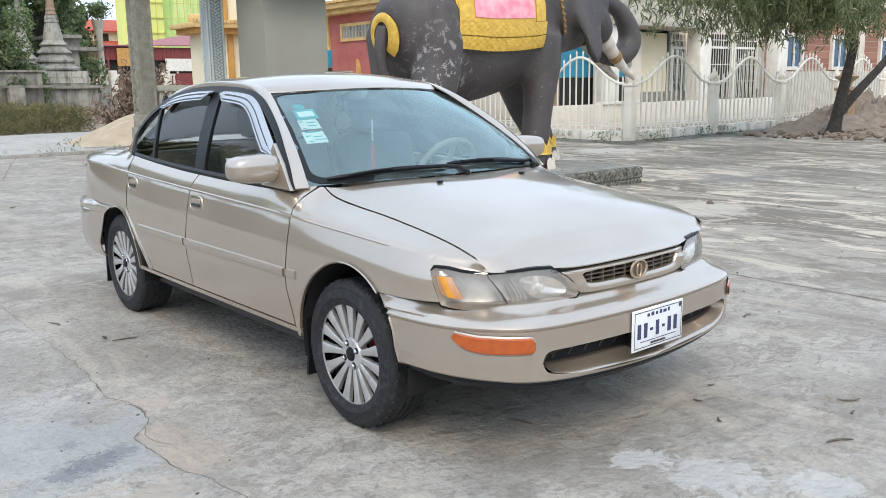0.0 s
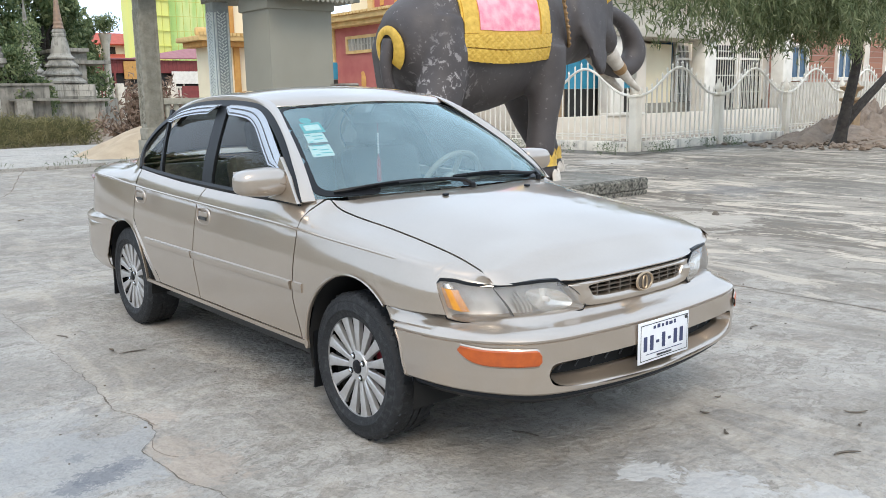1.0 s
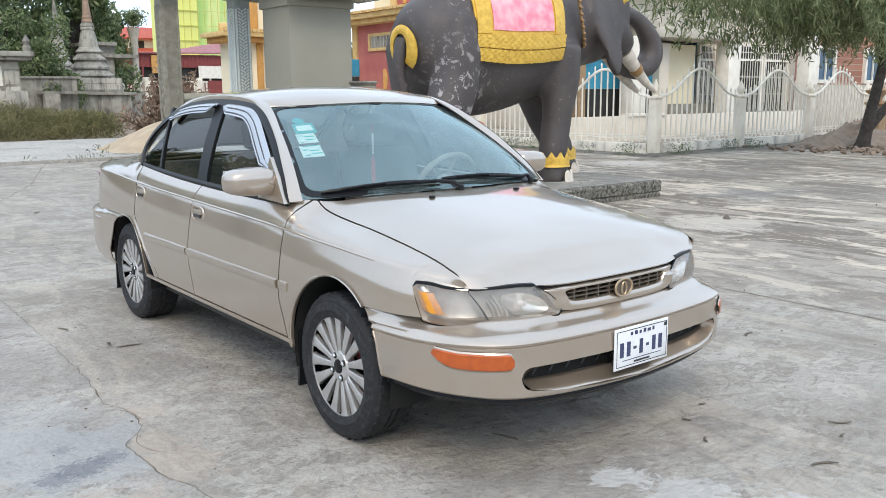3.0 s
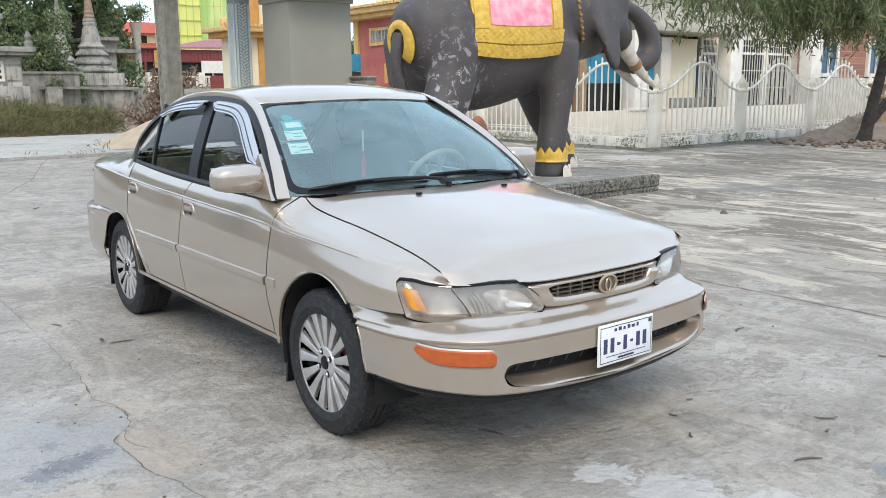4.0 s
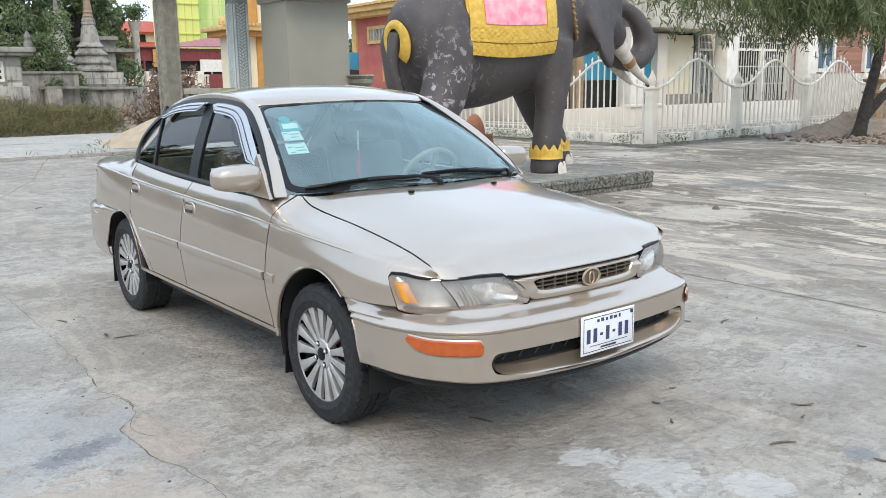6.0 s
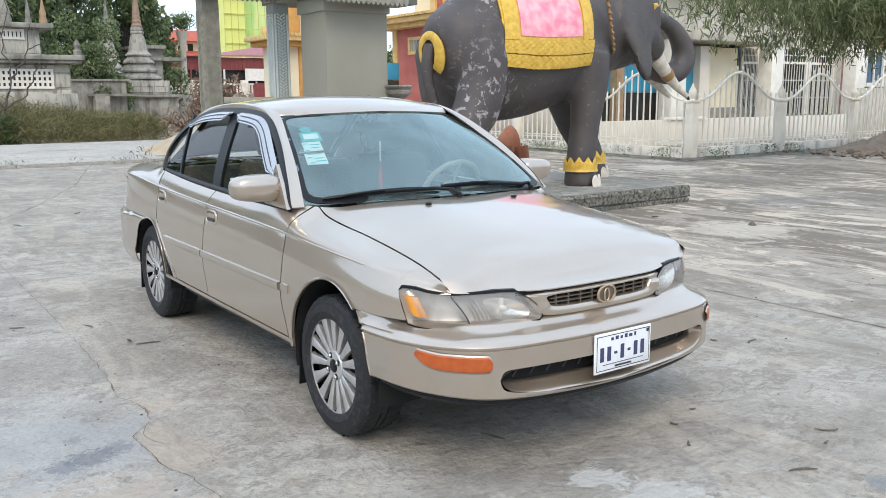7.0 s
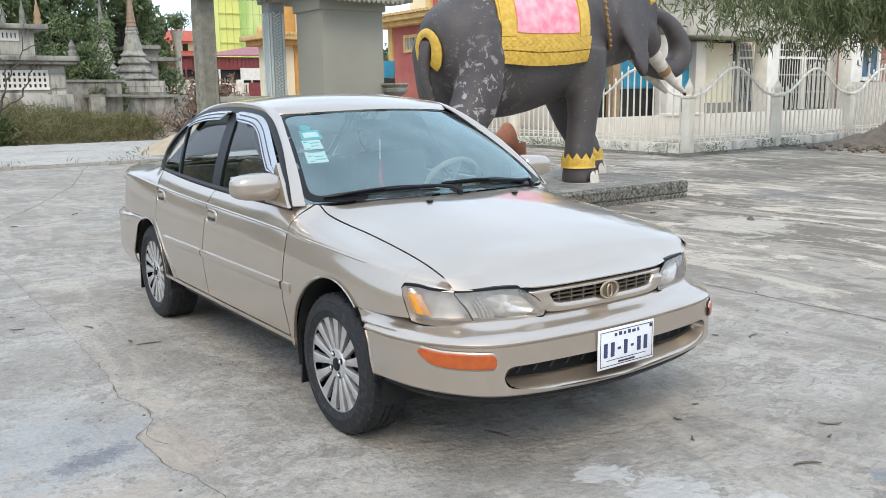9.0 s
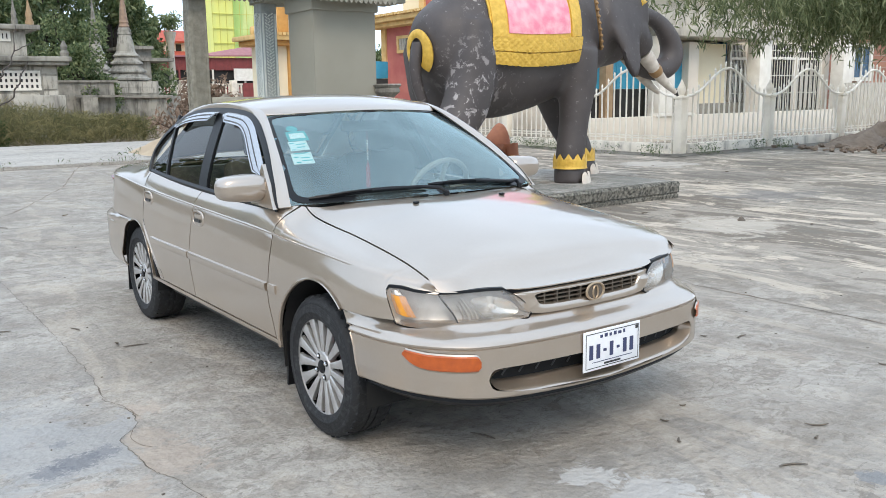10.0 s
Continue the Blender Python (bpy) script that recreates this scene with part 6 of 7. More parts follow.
def broad_tree(name, at, height, spread, n_, seed, label, size=.42, base=.14, z0=0):
    rng = random.Random(seed)
    t = thing(name, label, "tree", at)
    b = bmesh.new()
    tube(b, spline([(0, 0, -.3), (.1, .05, height * .25), (0, 0, height * .55)], 8), [lerp(height * .035, height * .02, k / 7) for k in range(8)], 10)
    lobes = []
    for k in range(17):
        a, el = rng.uniform(0, 6.28), rng.uniform(0, 1)
        c = Vector((spread * .62 * math.cos(a) * (1 - .4 * el), spread * .62 * math.sin(a) * (1 - .4 * el), height * (base + (.98 - base) * el) - .2))
        limb(b, (0, 0, height * .35), c, height * .012, height * .004, rng)
        lobes.append((c, spread * rng.uniform(.24, .42)))
    part("trunk", b, BARK, t)
    spots = []
    for k in range(int(n_ * 1.2)):
        c, r = rng.choice(lobes)
        d = Vector((rng.gauss(0, 1), rng.gauss(0, 1), rng.gauss(0, .8))).normalized() * r * rng.random() ** .35
        spots.append((c + d, rng.uniform(.6, 1.3)))
    leaves("crown", blades("crown", spots, size, .5, rng, droop=.5), LEAF_B, t, kind="stuff")
    return t


broad_tree("broadleaf_tree", (-57, 9.5, 0), 11.5, 5.2, 9000, 3, "dense dark green broadleaf tree behind the stupas")
broad_tree("broadleaf_tree", (-60, 14.8, 0), 12.0, 4.6, 8000, 4, "tall dark green broadleaf tree behind the grey stupa")
broad_tree("broadleaf_tree", (-50, 4.0, 0), 10.5, 5.0, 8000, 6, "spreading green broadleaf tree behind the grey crypt")
broad_tree("broadleaf_tree", (-66, 18.2, 0), 7.4, 3.4, 3500, 8, "low dark green tree beside the stupa")
broad_tree("broadleaf_tree", (-43.5, 8.7, 0), 5.6, 2.4, 5200, 12, "small leafy tree growing between stupa and crypt", .22, .15)

broad_tree("broadleaf_tree", (-45, 28.4, 0), 5.0, 2.0, 2500, 15, "small dark tree seen between pavilion and temple", .30, .2)

# unseen trees on the near side, placed for the foliage reflected in the car
for k, (x, y, h) in enumerate(((-34, -14, 10.0), (-26, -14, 9.0))):
    broad_tree("broadleaf_tree", (x, y, 0), h, 4.4, 2600, 40 + k, "spreading green broadleaf tree along the yard's edge", .55, .50)

# weeds, shrubs and heaps
rng = random.Random(33)
spots = []
for k in range(26000):
    y = rng.uniform(-9, 7.2)
    x = rng.uniform(-30, -24.2 - 1.2 * max(0, (y - 3) / 4))
    h = 2.0 * max(.15, 1.05 - .075 * max(0, y) - .25 * (x > -25)) * (.65 + .5 * noise.noise((x * .6, y * .6, 3)))
    spots.append((Vector((x, y, max(.04, rng.random() ** .8 * max(h, .2)))), rng.uniform(.5, 1.2)))
leaves("weed_thicket", blades("weed_thicket", spots, .48, .040, rng, up=1.5), GRASS, None, "tall pale green and straw-coloured weeds along the lane", "weeds", "stuff")
spots = []
for k in range(2200):
    a, r = rng.uniform(0, 6.28), rng.random() ** .5
    spots.append((Vector((-24.9 + .9 * r * math.cos(a), .7 + 1.5 * r * math.sin(a), rng.random() * (1.45 - .7 * r))), rng.uniform(.6, 1.3)))
leaves("green_shrub", blades("green_shrub", spots, .20, .45, rng), GREENWEED, None, "bright green leafy shrub among the weeds", "shrub", "stuff")
spots = []
for k in range(700):
    y = rng.uniform(-8, 4.2)
    if noise.noise((y * 1.3, 0, 0)) > .05:
        spots.append((Vector((-15.05 + rng.gauss(0, .05), y, .02 + rng.random() * .14)), rng.uniform(.4, 1.1)))
for k in range(45):
    spots.append((Vector((-15.05 + rng.gauss(0, .10), 3.05 + rng.gauss(0, .14), .03 + rng.random() * .32)), rng.uniform(.5, 1.2)))
leaves("kerb_weeds", blades("kerb_weeds", spots, .13, .12, rng, up=1.8), GREENWEED, None, "small weeds growing along the kerb of the lane", "weeds", "stuff")
bush = thing("dry_bush", "brown dried brushwood heap beside the lane", "bush", (-21.2, 6.95, 0))
b = bmesh.new()
spots = []
for k in range(110):
    a, el = rng.uniform(0, 6.28), rng.uniform(.35, 1.45)
    L = rng.uniform(.9, 2.2)
    p1 = Vector((math.cos(a) * math.cos(el) * L * .75, math.sin(a) * math.cos(el) * L * .75, math.sin(el) * L))
    limb(b, (0, 0, -.05), p1, .018, .005, rng, 5)
    for i in range(60):
        spots.append((p1 * rng.uniform(.3, 1.05) + Vector((rng.gauss(0, .10), rng.gauss(0, .10), rng.gauss(0, .10))), rng.uniform(.6, 1.3)))
part("stems", b, BARK, bush)
leaves("brush", blades("brush", spots, .22, .28, rng), DRYBUSH, bush, kind="stuff")


def heap(name, cx, cy, rx, ry, h, material, label, category, rough=.12, seed=0.0, n_=44):
    rows = []
    for t in spaced(0, 1, 16):
        row = []
        for k in range(n_):
            a = 2 * math.pi * k / n_
            f = 1 + .22 * noise.noise((math.cos(a) * 1.4 + seed, math.sin(a) * 1.4, 2))
            x, y = cx + rx * t * f * math.cos(a), cy + ry * t * f * math.sin(a)
            z = h * (math.cos(math.pi * t) * .5 + .5) ** .8 + rough * h * noise.noise((x * 2.2, y * 2.2, seed)) * (1 - t) + .4 * rough * h * noise.noise((x * 7, y * 7, seed)) * (1 - t * t) - .03 * t
            row.append((x, y, z))
        rows.append(row)
    b = grid(rows, closed=True)
    bmesh.ops.remove_doubles(b, verts=b.verts, dist=.0005)
    return tagged(finish(name, b, material, angle=60), label, category)


heap("sand_mound", -17.2, 5.9, 2.6, 2.6, .8, SAND, "heap of pale tan sand beside the pavilion", "sand heap", .10, 3)
EARTH = mat("red_earth", (.205, .155, .115), .95, second=(.295, .230, .178), scale=4, bump=.7, fine=.3)
heap("earth_mound", -7.6, 24.2, 2.4, 4.4, .70, EARTH, "low mound of reddish-brown loose earth by the fence", "earth mound", 1.0, 8, 90)
heap("earth_mound", -6.9, 19.8, 1.6, 2.4, .36, EARTH, "spread of brown earth and rubble round a tree", "earth mound", .9, 15, 80)
heap("earth_mound", -5.2, 19.5, 1.1, 3.2, .10, SOIL, "thin spread of crumbled brown soil on concrete", "earth mound", .8, 19, 60)
b = bmesh.new()
for k in range(420):
    x, y = rng.gauss(-5.6, 1.0), rng.uniform(16.0, 24)
    s_ = rng.uniform(.02, .10)
    bmesh.ops.create_icosphere(b, subdivisions=1, radius=s_, matrix=Matrix.Translation((x, y, s_ * .4 + .02)) @ Matrix.Rotation(rng.random() * 6, 4, "Z") @ Matrix.Diagonal((1.3, .9, .7, 1)))
for v in b.verts:
    v.co += Vector((rng.gauss(0, .016), rng.gauss(0, .016), rng.gauss(0, .010)))
tagged(finish("rubble", b, EARTH, angle=10), "scattered brown stones and clods by the tree", "rubble", kind="stuff")
spots = []
for k in range(4200):
    if k % 3:
        y, x = 12.85 + rng.gauss(0, .12), rng.uniform(-14.5, -8.1)
    else:
        y, x = rng.uniform(13, 17), -7.95 + abs(rng.gauss(0, .12))
    if noise.noise((x * 1.5, y * 1.5, 7)) > -.1:
        spots.append((Vector((x, y - .25 * (k % 3 > 0), rng.random() ** 1.5 * .26)), rng.uniform(.4, 1.2)))
leaves("fence_weeds", blades("fence_weeds", spots, .085, .16, rng, up=1.0), GREENWEED, None, "low green weeds along the foot of the fence", "weeds", "stuff")
# strip of dirt in front of the fence
b = bmesh.new()
rows = [[(x, 12.85 - w * (.45 + .35 * noise.noise((x * .8, 3, w))), .006 + .03 * (1 - w)) for x in spaced(-16, -7.7, 40)] for w in (0, 1)]
grid(rows, b)
grid([[(-8.15 + w * (.55 + .35 * noise.noise((y * .8, 7, w))), y, .006 + .03 * (1 - w)) for y in spaced(12.6, 20, 36)] for w in (0, 1)], b)
tagged(finish("dirt_strip", b, mat("dark_dirt", (.13, .12, .10), .95, second=(.22, .205, .175), scale=6, bump=.5, fine=.3)), "dark crumbled dirt along the foot of the fence", "dirt", kind="stuff")
# bare twigged shrub before the crypt
shrub = thing("bare_shrub", "leafless grey shrub with thick bent branches", "shrub", (-25.2, 1.75, 0))
b = bmesh.new()
for p0, p1, r0 in (((0, 0, -.05), (0, .1, 1.1), .09), ((0, .1, 1.1), (-.2, -.6, 2.6), .06), ((0, .1, 1.1), (0, .35, 2.0), .06), ((0, .35, 2.0), (0, .9, 2.9), .05), ((0, .35, 2.0), (0, .2, 3.3), .045), ((0, -.2, .9), (.1, .75, 1.5), .05), ((.1, .75, 1.5), (.1, 1.25, 2.6), .045),
                   ((-.2, -.6, 2.6), (-.2, -.3, 4.0), .04), ((-.2, -.6, 2.6), (-.2, -1.3, 3.6), .04), ((0, .9, 2.9), (0, 1.0, 3.7), .03), ((0, .9, 2.9), (0, 1.5, 3.2), .03), ((0, .2, 3.3), (0, .5, 4.6), .03), ((0, .2, 3.3), (0, -.1, 4.4), .03), ((-.2, -.3, 4.0), (0, .2, 4.9), .025), ((0, .5, 4.6), (0, .9, 5.0), .02)):
    limb(b, p0, p1, r0 * .62, r0 * .34, rng, 6, .15)
part("branch", b, mat("grey_bark", (.06, .05, .045), .9, second=(.11, .095, .085), scale=8), shrub)


# ---------------------------------------------------------------- buildings round the yard
WHITE = mat("white_paint", (0.85, 0.815, 0.735), .55, second=(0.75, 0.71, 0.63), scale=3.5, bump=.1, detail=8)
WHITEW = mat("weathered_white", (0.83, 0.770, 0.660), .8, second=(0.57, 0.515, 0.43), scale=2.2, bump=.2, detail=9, contrast=(.45, .75))
CREAM = mat("cream_wall", (0.865, 0.777, 0.566), .8, second=(0.800, 0.704, 0.508), scale=1.0, bump=.1)
PALECREAM = mat("pale_cream_wall", (.76, .69, .59), .8, second=(.68, .62, .53), scale=1.2, bump=.1)
ORANGE = mat("ochre_trim", (.62, .34, .10), .7, second=(.52, .27, .08), scale=5)
OCHRE = mat("ochre_cornice", (0.717, 0.504, 0.223), .7, second=(0.593, 0.396, 0.156), scale=4, bump=.2)
MAROON = mat("maroon_wall", (0.408, 0.114, 0.106), .75, second=(0.494, 0.168, 0.140), scale=1.5, bump=.1)
SHEDRED = mat("shed_red", (0.260, 0.054, 0.050), .6, second=(0.198, 0.042, 0.039), scale=3)
ROOFPINK = mat("faded_roof", (.40, .17, .19), .6, second=(.33, .13, .15), scale=2)
TILERED = mat("red_tiles", (.55, .12, .08), .7, second=(.45, .09, .06), scale=2)
PIERGREY = mat("grey_render", (0.283, 0.272, 0.221), .85, second=(0.311, 0.299, 0.245), scale=1.0, bump=.06)
CARVED = mat("carved_grey", (0.485, 0.465, 0.385), .85, second=(0.346, 0.333, 0.276), scale=10, bump=.4)
CARVEDL = mat("carved_light", (0.84, 0.86, 0.81), .85, second=(0.72, 0.75, 0.71), scale=10, bump=.3)
CARVEDB = mat("carved_ground", (0.34, 0.375, 0.375), .9, second=(0.44, 0.47, 0.46), scale=9, bump=.4)
CARVEDD = mat("carved_dark", (0.235, 0.222, 0.180), .9, second=(0.330, 0.312, 0.258), scale=9, bump=.4)
STONE = mat("grey_stone", (0.379, 0.360, 0.310), .9, second=(0.178, 0.168, 0.144), scale=1.6, bump=.3, detail=9, contrast=(.45, .72), fine=.12)
STONEL = mat("pale_stone", (0.531, 0.504, 0.437), .9, second=(0.415, 0.392, 0.339), scale=1.3, bump=.3, detail=9, random_tint=.06)
STONED = mat("dark_stone", (0.227, 0.220, 0.189), .95, second=(0.340, 0.319, 0.276), scale=2, bump=.4, detail=9)
BRONZE = mat("spire_bronze", (.36, .24, .16), .6, .3, second=(.28, .2, .15), scale=6)
NET = mat("green_netting", (.50, .70, .24), .8, second=(.74, .82, .36), scale=1.4, stretch=(1, .8, .10), contrast=(.40, .60), fine=.2)
NETY = mat("yellow_netting", (.82, .80, .22), .8, second=(.72, .76, .26), scale=.6, stretch=(1, .8, .2), fine=.12)
NETPOLE = mat("scaffold_yellow", (.60, .58, .12), .7)
BLUE = mat("blue_panel", (.04, .26, .42), .5, second=(.05, .32, .48), scale=4)
BLUEGLASS = mat("blue_glass", (.02, .06, .11), .15, second=(.03, .09, .16), scale=3)
DARKROOM = mat("dark_opening", (.022, .022, .022), .8, second=(.035, .034, .032), scale=3)
IRON = mat("iron_bars", (.04, .037, .033), .5)
CANOPY = mat("canopy_cement", (0.541, 0.504, 0.430), .85, second=(0.454, 0.420, 0.352), scale=2)
LANT = mat("tan_cement", (.42, .29, .17), .85, second=(.33, .225, .13), scale=6, bump=.3)
BRICK = bpy.data.materials.new("brick_wall")
BRICK.use_nodes = True
n, l = BRICK.node_tree.nodes, BRICK.node_tree.links
bt = n.new("ShaderNodeTexBrick")
bt.inputs["Color1"].default_value, bt.inputs["Color2"].default_value, bt.inputs["Mortar"].default_value = (.40, .20, .13, 1), (.31, .145, .10, 1), (.40, .34, .29, 1)
bt.inputs["Scale"].default_value, bt.inputs["Mortar Size"].default_value = 2.0, .022
mp = n.new("ShaderNodeMapping")
mp.inputs["Rotation"].default_value = (radians(90), 0, radians(90))
l.new(n.new("ShaderNodeTexCoord").outputs["Object"], mp.inputs["Vector"])
l.new(mp.outputs["Vector"], bt.inputs["Vector"])
l.new(bt.outputs["Color"], n["Principled BSDF"].inputs["Base Color"])
n["Principled BSDF"].inputs["Roughness"].default_value = .9


# rain-streaked whitewash: dark runs down the face
STREAKW = mat("rain_streaked_white", (0.80, 0.755, 0.665), .85, second=(0.56, 0.53, 0.47), scale=3, bump=.25, detail=9, contrast=(.42, .7))
n, l = STREAKW.node_tree.nodes, STREAKW.node_tree.links
sp_ = n["Principled BSDF"]
last_ = sp_.inputs["Base Color"].links[0].from_socket
for sc_, lo_, hi_, amt_, sz_ in ((5.0, .55, .70, .5, .12), (17.0, .58, .70, .4, .10), (6.0, .62, .70, .6, 1.0)):
    mp_, tn_, mr_, mx_ = (n.new(k) for k in ("ShaderNodeMapping", "ShaderNodeTexNoise", "ShaderNodeMapRange", "ShaderNodeMix"))
    mp_.inputs["Scale"].default_value = (1, 1, sz_)
    tn_.inputs["Scale"].default_value, tn_.inputs["Detail"].default_value = sc_, 6
    mr_.inputs["From Min"].default_value, mr_.inputs["From Max"].default_value, mr_.inputs["To Max"].default_value = lo_, hi_, amt_
    mx_.data_type = "RGBA"
    mx_.inputs["B"].default_value = (.17, .155, .13, 1)
    l.new(n.new("ShaderNodeTexCoord").outputs["Object"], mp_.inputs["Vector"])
    l.new(mp_.outputs["Vector"], tn_.inputs["Vector"])
    l.new(tn_.outputs["Fac"], mr_.inputs["Value"])
    l.new(mr_.outputs["Result"], mx_.inputs["Factor"])
    l.new(last_, mx_.inputs["A"])
    last_ = mx_.outputs["Result"]
l.new(last_, sp_.inputs["Base Color"])

def weather(material, dark, amounts):
    """Dark rain runs and lichen blotches over a wall material."""
    n, l = material.node_tree.nodes, material.node_tree.links
    p = n["Principled BSDF"]
    src_ = p.inputs["Base Color"].links[0].from_socket
    for sc, lo, hi, amt, sz in amounts:
        mp, tn, mr, mx = (n.new(k) for k in ("ShaderNodeMapping", "ShaderNodeTexNoise", "ShaderNodeMapRange", "ShaderNodeMix"))
        mp.inputs["Scale"].default_value = (1, 1, sz)
        tn.inputs["Scale"].default_value, tn.inputs["Detail"].default_value, tn.inputs["Roughness"].default_value = sc, 8, .65
        mr.inputs["From Min"].default_value, mr.inputs["From Max"].default_value, mr.inputs["To Max"].default_value = lo, hi, amt
        mx.data_type = "RGBA"
        mx.inputs["B"].default_value = (*dark, 1)
        l.new(n.new("ShaderNodeTexCoord").outputs["Object"], mp.inputs["Vector"])
        l.new(mp.outputs["Vector"], tn.inputs["Vector"])
        l.new(tn.outputs["Fac"], mr.inputs["Value"])
        l.new(mr.outputs["Result"], mx.inputs["Factor"])
        l.new(src_, mx.inputs["A"])
        src_ = mx.outputs["Result"]
    l.new(src_, p.inputs["Base Color"])


for m_ in (STONE, STONEL, STONED):
    weather(m_, (.085, .08, .07), ((2.2, .50, .66, .7, .14), (5.5, .54, .66, .6, .25), (1.1, .53, .68, .55, 1.0)))
weather(PALECREAM, (.34, .31, .26), ((1.6, .56, .74, .5, .12), (4.0, .60, .72, .35, .2)))
weather(CANOPY, (.20, .185, .16), ((2.6, .52, .70, .6, .10), (7.0, .56, .70, .4, .2)))

# ---- white fence: low wall, posts with bud finials, arched picket panels
def fence_post(parent_group):
    t = thing("fence_post", "white painted concrete fence post with a bud finial", "fence post", group=parent_group)
    part("shaft", boxm(-.108, .108, -.108, .108, -.1, 1.24, bevel=.012), WHITEW, t)
    part("cap", boxm(-.130, .130, -.130, .130, 1.24, 1.30, bevel=.015), WHITEW, t)
    part("finial", lathe([(.085, 1.29), (.055, 1.32), (.080, 1.37), (.100, 1.43), (.086, 1.50), (.040, 1.59), (.014, 1.66), (.001, 1.68)], 14), WHITEW, t)
    return t


def fence_panel(length, group):
    """A panel along +y from 0 to length: rails, a bell-shaped top bar and spear pickets."""
    t = thing("picket_fence", "white iron picket panel with a bell-shaped top on a low wall", "fence", group=group)
    part("low_wall", boxm(-.09, .09, .16, length - .16, -.1, .24, bevel=.01), STREAKW, t)
    bell = lambda y: 1.30 + .62 * (.5 - .5 * math.cos(2 * math.pi * min(max((y - .16) / (length - .32), 0), 1))) ** 1.15
    part("top_rail", tube(bmesh.new(), [(0, y, bell(y)) for y in spaced(.17, length - .17, 30)], .032, 8), WHITE, t)
    for z in (.34, .40):
        part("rail", boxm(-.014, .014, .16, length - .16, z - .012, z + .012), WHITE, t)
    n_ = int((length - .4) / .178)
    for k in range(n_):
        y = .22 + (length - .44) * k / (n_ - 1)
        h = bell(y) + .17
        part("picket", tube(bmesh.new(), [(0, y, .26), (0, y, h - .07), (0, y, h - .055), (0, y, h)], [.021, .021, .028, .004], 6), WHITE, t)
    return t


p0 = fence_post("fence posts")
p0.matrix_world = pose(-8.2, 13.2, 0)
for y in (16.6, 19.95, 23.3, 26.65, 30.0):
    copy_thing(p0, pose(-8.2 - .05 * (y - 13.2) * .3, y, 0))
for x in (-11.15, -14.1, -17.05):
    copy_thing(p0, pose(x, 13.12, 0))
f0 = fence_panel(3.38, "fence panels")
f0.matrix_world = pose(-8.2, 13.2, 0, 0, 0, .85)
for y in (16.6, 19.95, 23.3, 26.65):
    copy_thing(f0, pose(-8.2 - .015 * (y - 13.2), y, 0, 0, 0, .85))
f1 = fence_panel(2.95, "fence panels")
f1.matrix_world = pose(-8.2, 13.2, 0, 0, 0, 91.5)
for x in (-11.15, -14.1):
    copy_thing(f1, pose(x, 13.12, 0, 0, 0, 90))


def bars(parent, x, y0, y1, z0, z1, n_, r=.012, material=IRON):
    for k in range(n_):
        y = lerp(y0, y1, (k + .5) / n_)
        part("bar", boxm(x - r, x + r, y - r, y + r, z0, z1), material, parent)


# ---- cream house behind the fence
house = thing("cream_house", "cream single-storey house with white columns and barred windows", "house")
part("wall", boxm(-19.5, -14.3, 15.8, 24.1, -.1, 4.6), PALECREAM, house)
part("wall", boxm(-19.5, -13.6, 24.1, 28.35, -.1, 4.6), PALECREAM, house)
part("canopy", boxm(-14.3, -12.5, 18.0, 23.5, 3.02, 3.30, bevel=.02), CANOPY, house)
part("canopy", boxm(-14.4, -12.6, 14.8, 17.98, 3.35, 3.60, bevel=.02), CANOPY, house)
part("parapet", boxm(-14.3, -12.8, 18.1, 22.8, 3.30, 3.8), CANOPY, house)
part("roof", boxm(-19.6, -13.4, 15.7, 28.3, 4.6, 5.0), CANOPY, house)
for y in (18.1, 22.95, 28.0):
    part("column", boxm(-13.15, -12.65, y - .32, y + .32, -.1, 3.02 if y < 23 else 4.6, bevel=.02), WHITE, house)
    part("column_base", boxm(-13.22, -12.58, y - .39, y + .39, -.1, .45, bevel=.02), WHITE, house)
# dark strip painted for the terrace shadow at the foot of the wall
part("skirting", boxm(-14.3, -13.58, 18.4, 28.0, .42, 1.0), STONED, house)
part("terrace", boxm(-14.3, -12.9, 16.0, 28.0, -.1, .42), PALECREAM, house)
for y0, y1, nm in ((20.70, 22.20, CREAM), ):
    d = part("door_leaf", boxm(-13.75, -13.67, y0, y1, .42, 2.92, bevel=.01), nm, house, "cream wooden door leaf")
    part("door_frame", boxm(-14.3, -13.7, y1, y1 + .10, .42, 3.0), BLUEGLASS, house)
for y0, y1, dx in ((23.20, 24.0, .62), (24.35, 25.9, 1.30), (26.15, 27.6, 1.30)):
    w = part("window", boxm(-14.88 + dx, -14.84 + dx, y0, y1, .75, 2.95), DARKROOM, house)
    part("window_frame", boxm(-14.86 + dx, -14.78 + dx, y0 - .08, y0, .7, 3.0), WHITE, w)
    part("window_frame", boxm(-14.86 + dx, -14.78 + dx, y1, y1 + .08, .7, 3.0), WHITE, w)
    part("window_frame", boxm(-14.86 + dx, -14.77 + dx, y0, y1, 2.45, 2.53), WHITE, w)
    bars(w, -14.80 + dx, y0, y1, .75, 2.95, 10, .010, WHITE)
    for z in (1.3, 1.9, 2.75):
        part("cross_bar", boxm(-14.81 + dx, -14.79 + dx, y0, y1, z - .016, z + .016), WHITE, w)
lw = thing("garden_wall", "low cream garden wall inside the fence", "wall")
part("wall", boxm(-12.25, -12.05, 14.0, 26.8, -.1, .72, bevel=.02), PALECREAM, lw)
part("wall", boxm(-12.25, -12.05, 26.81, 40.0, -.1, 1.62, bevel=.02), CANOPY, lw)
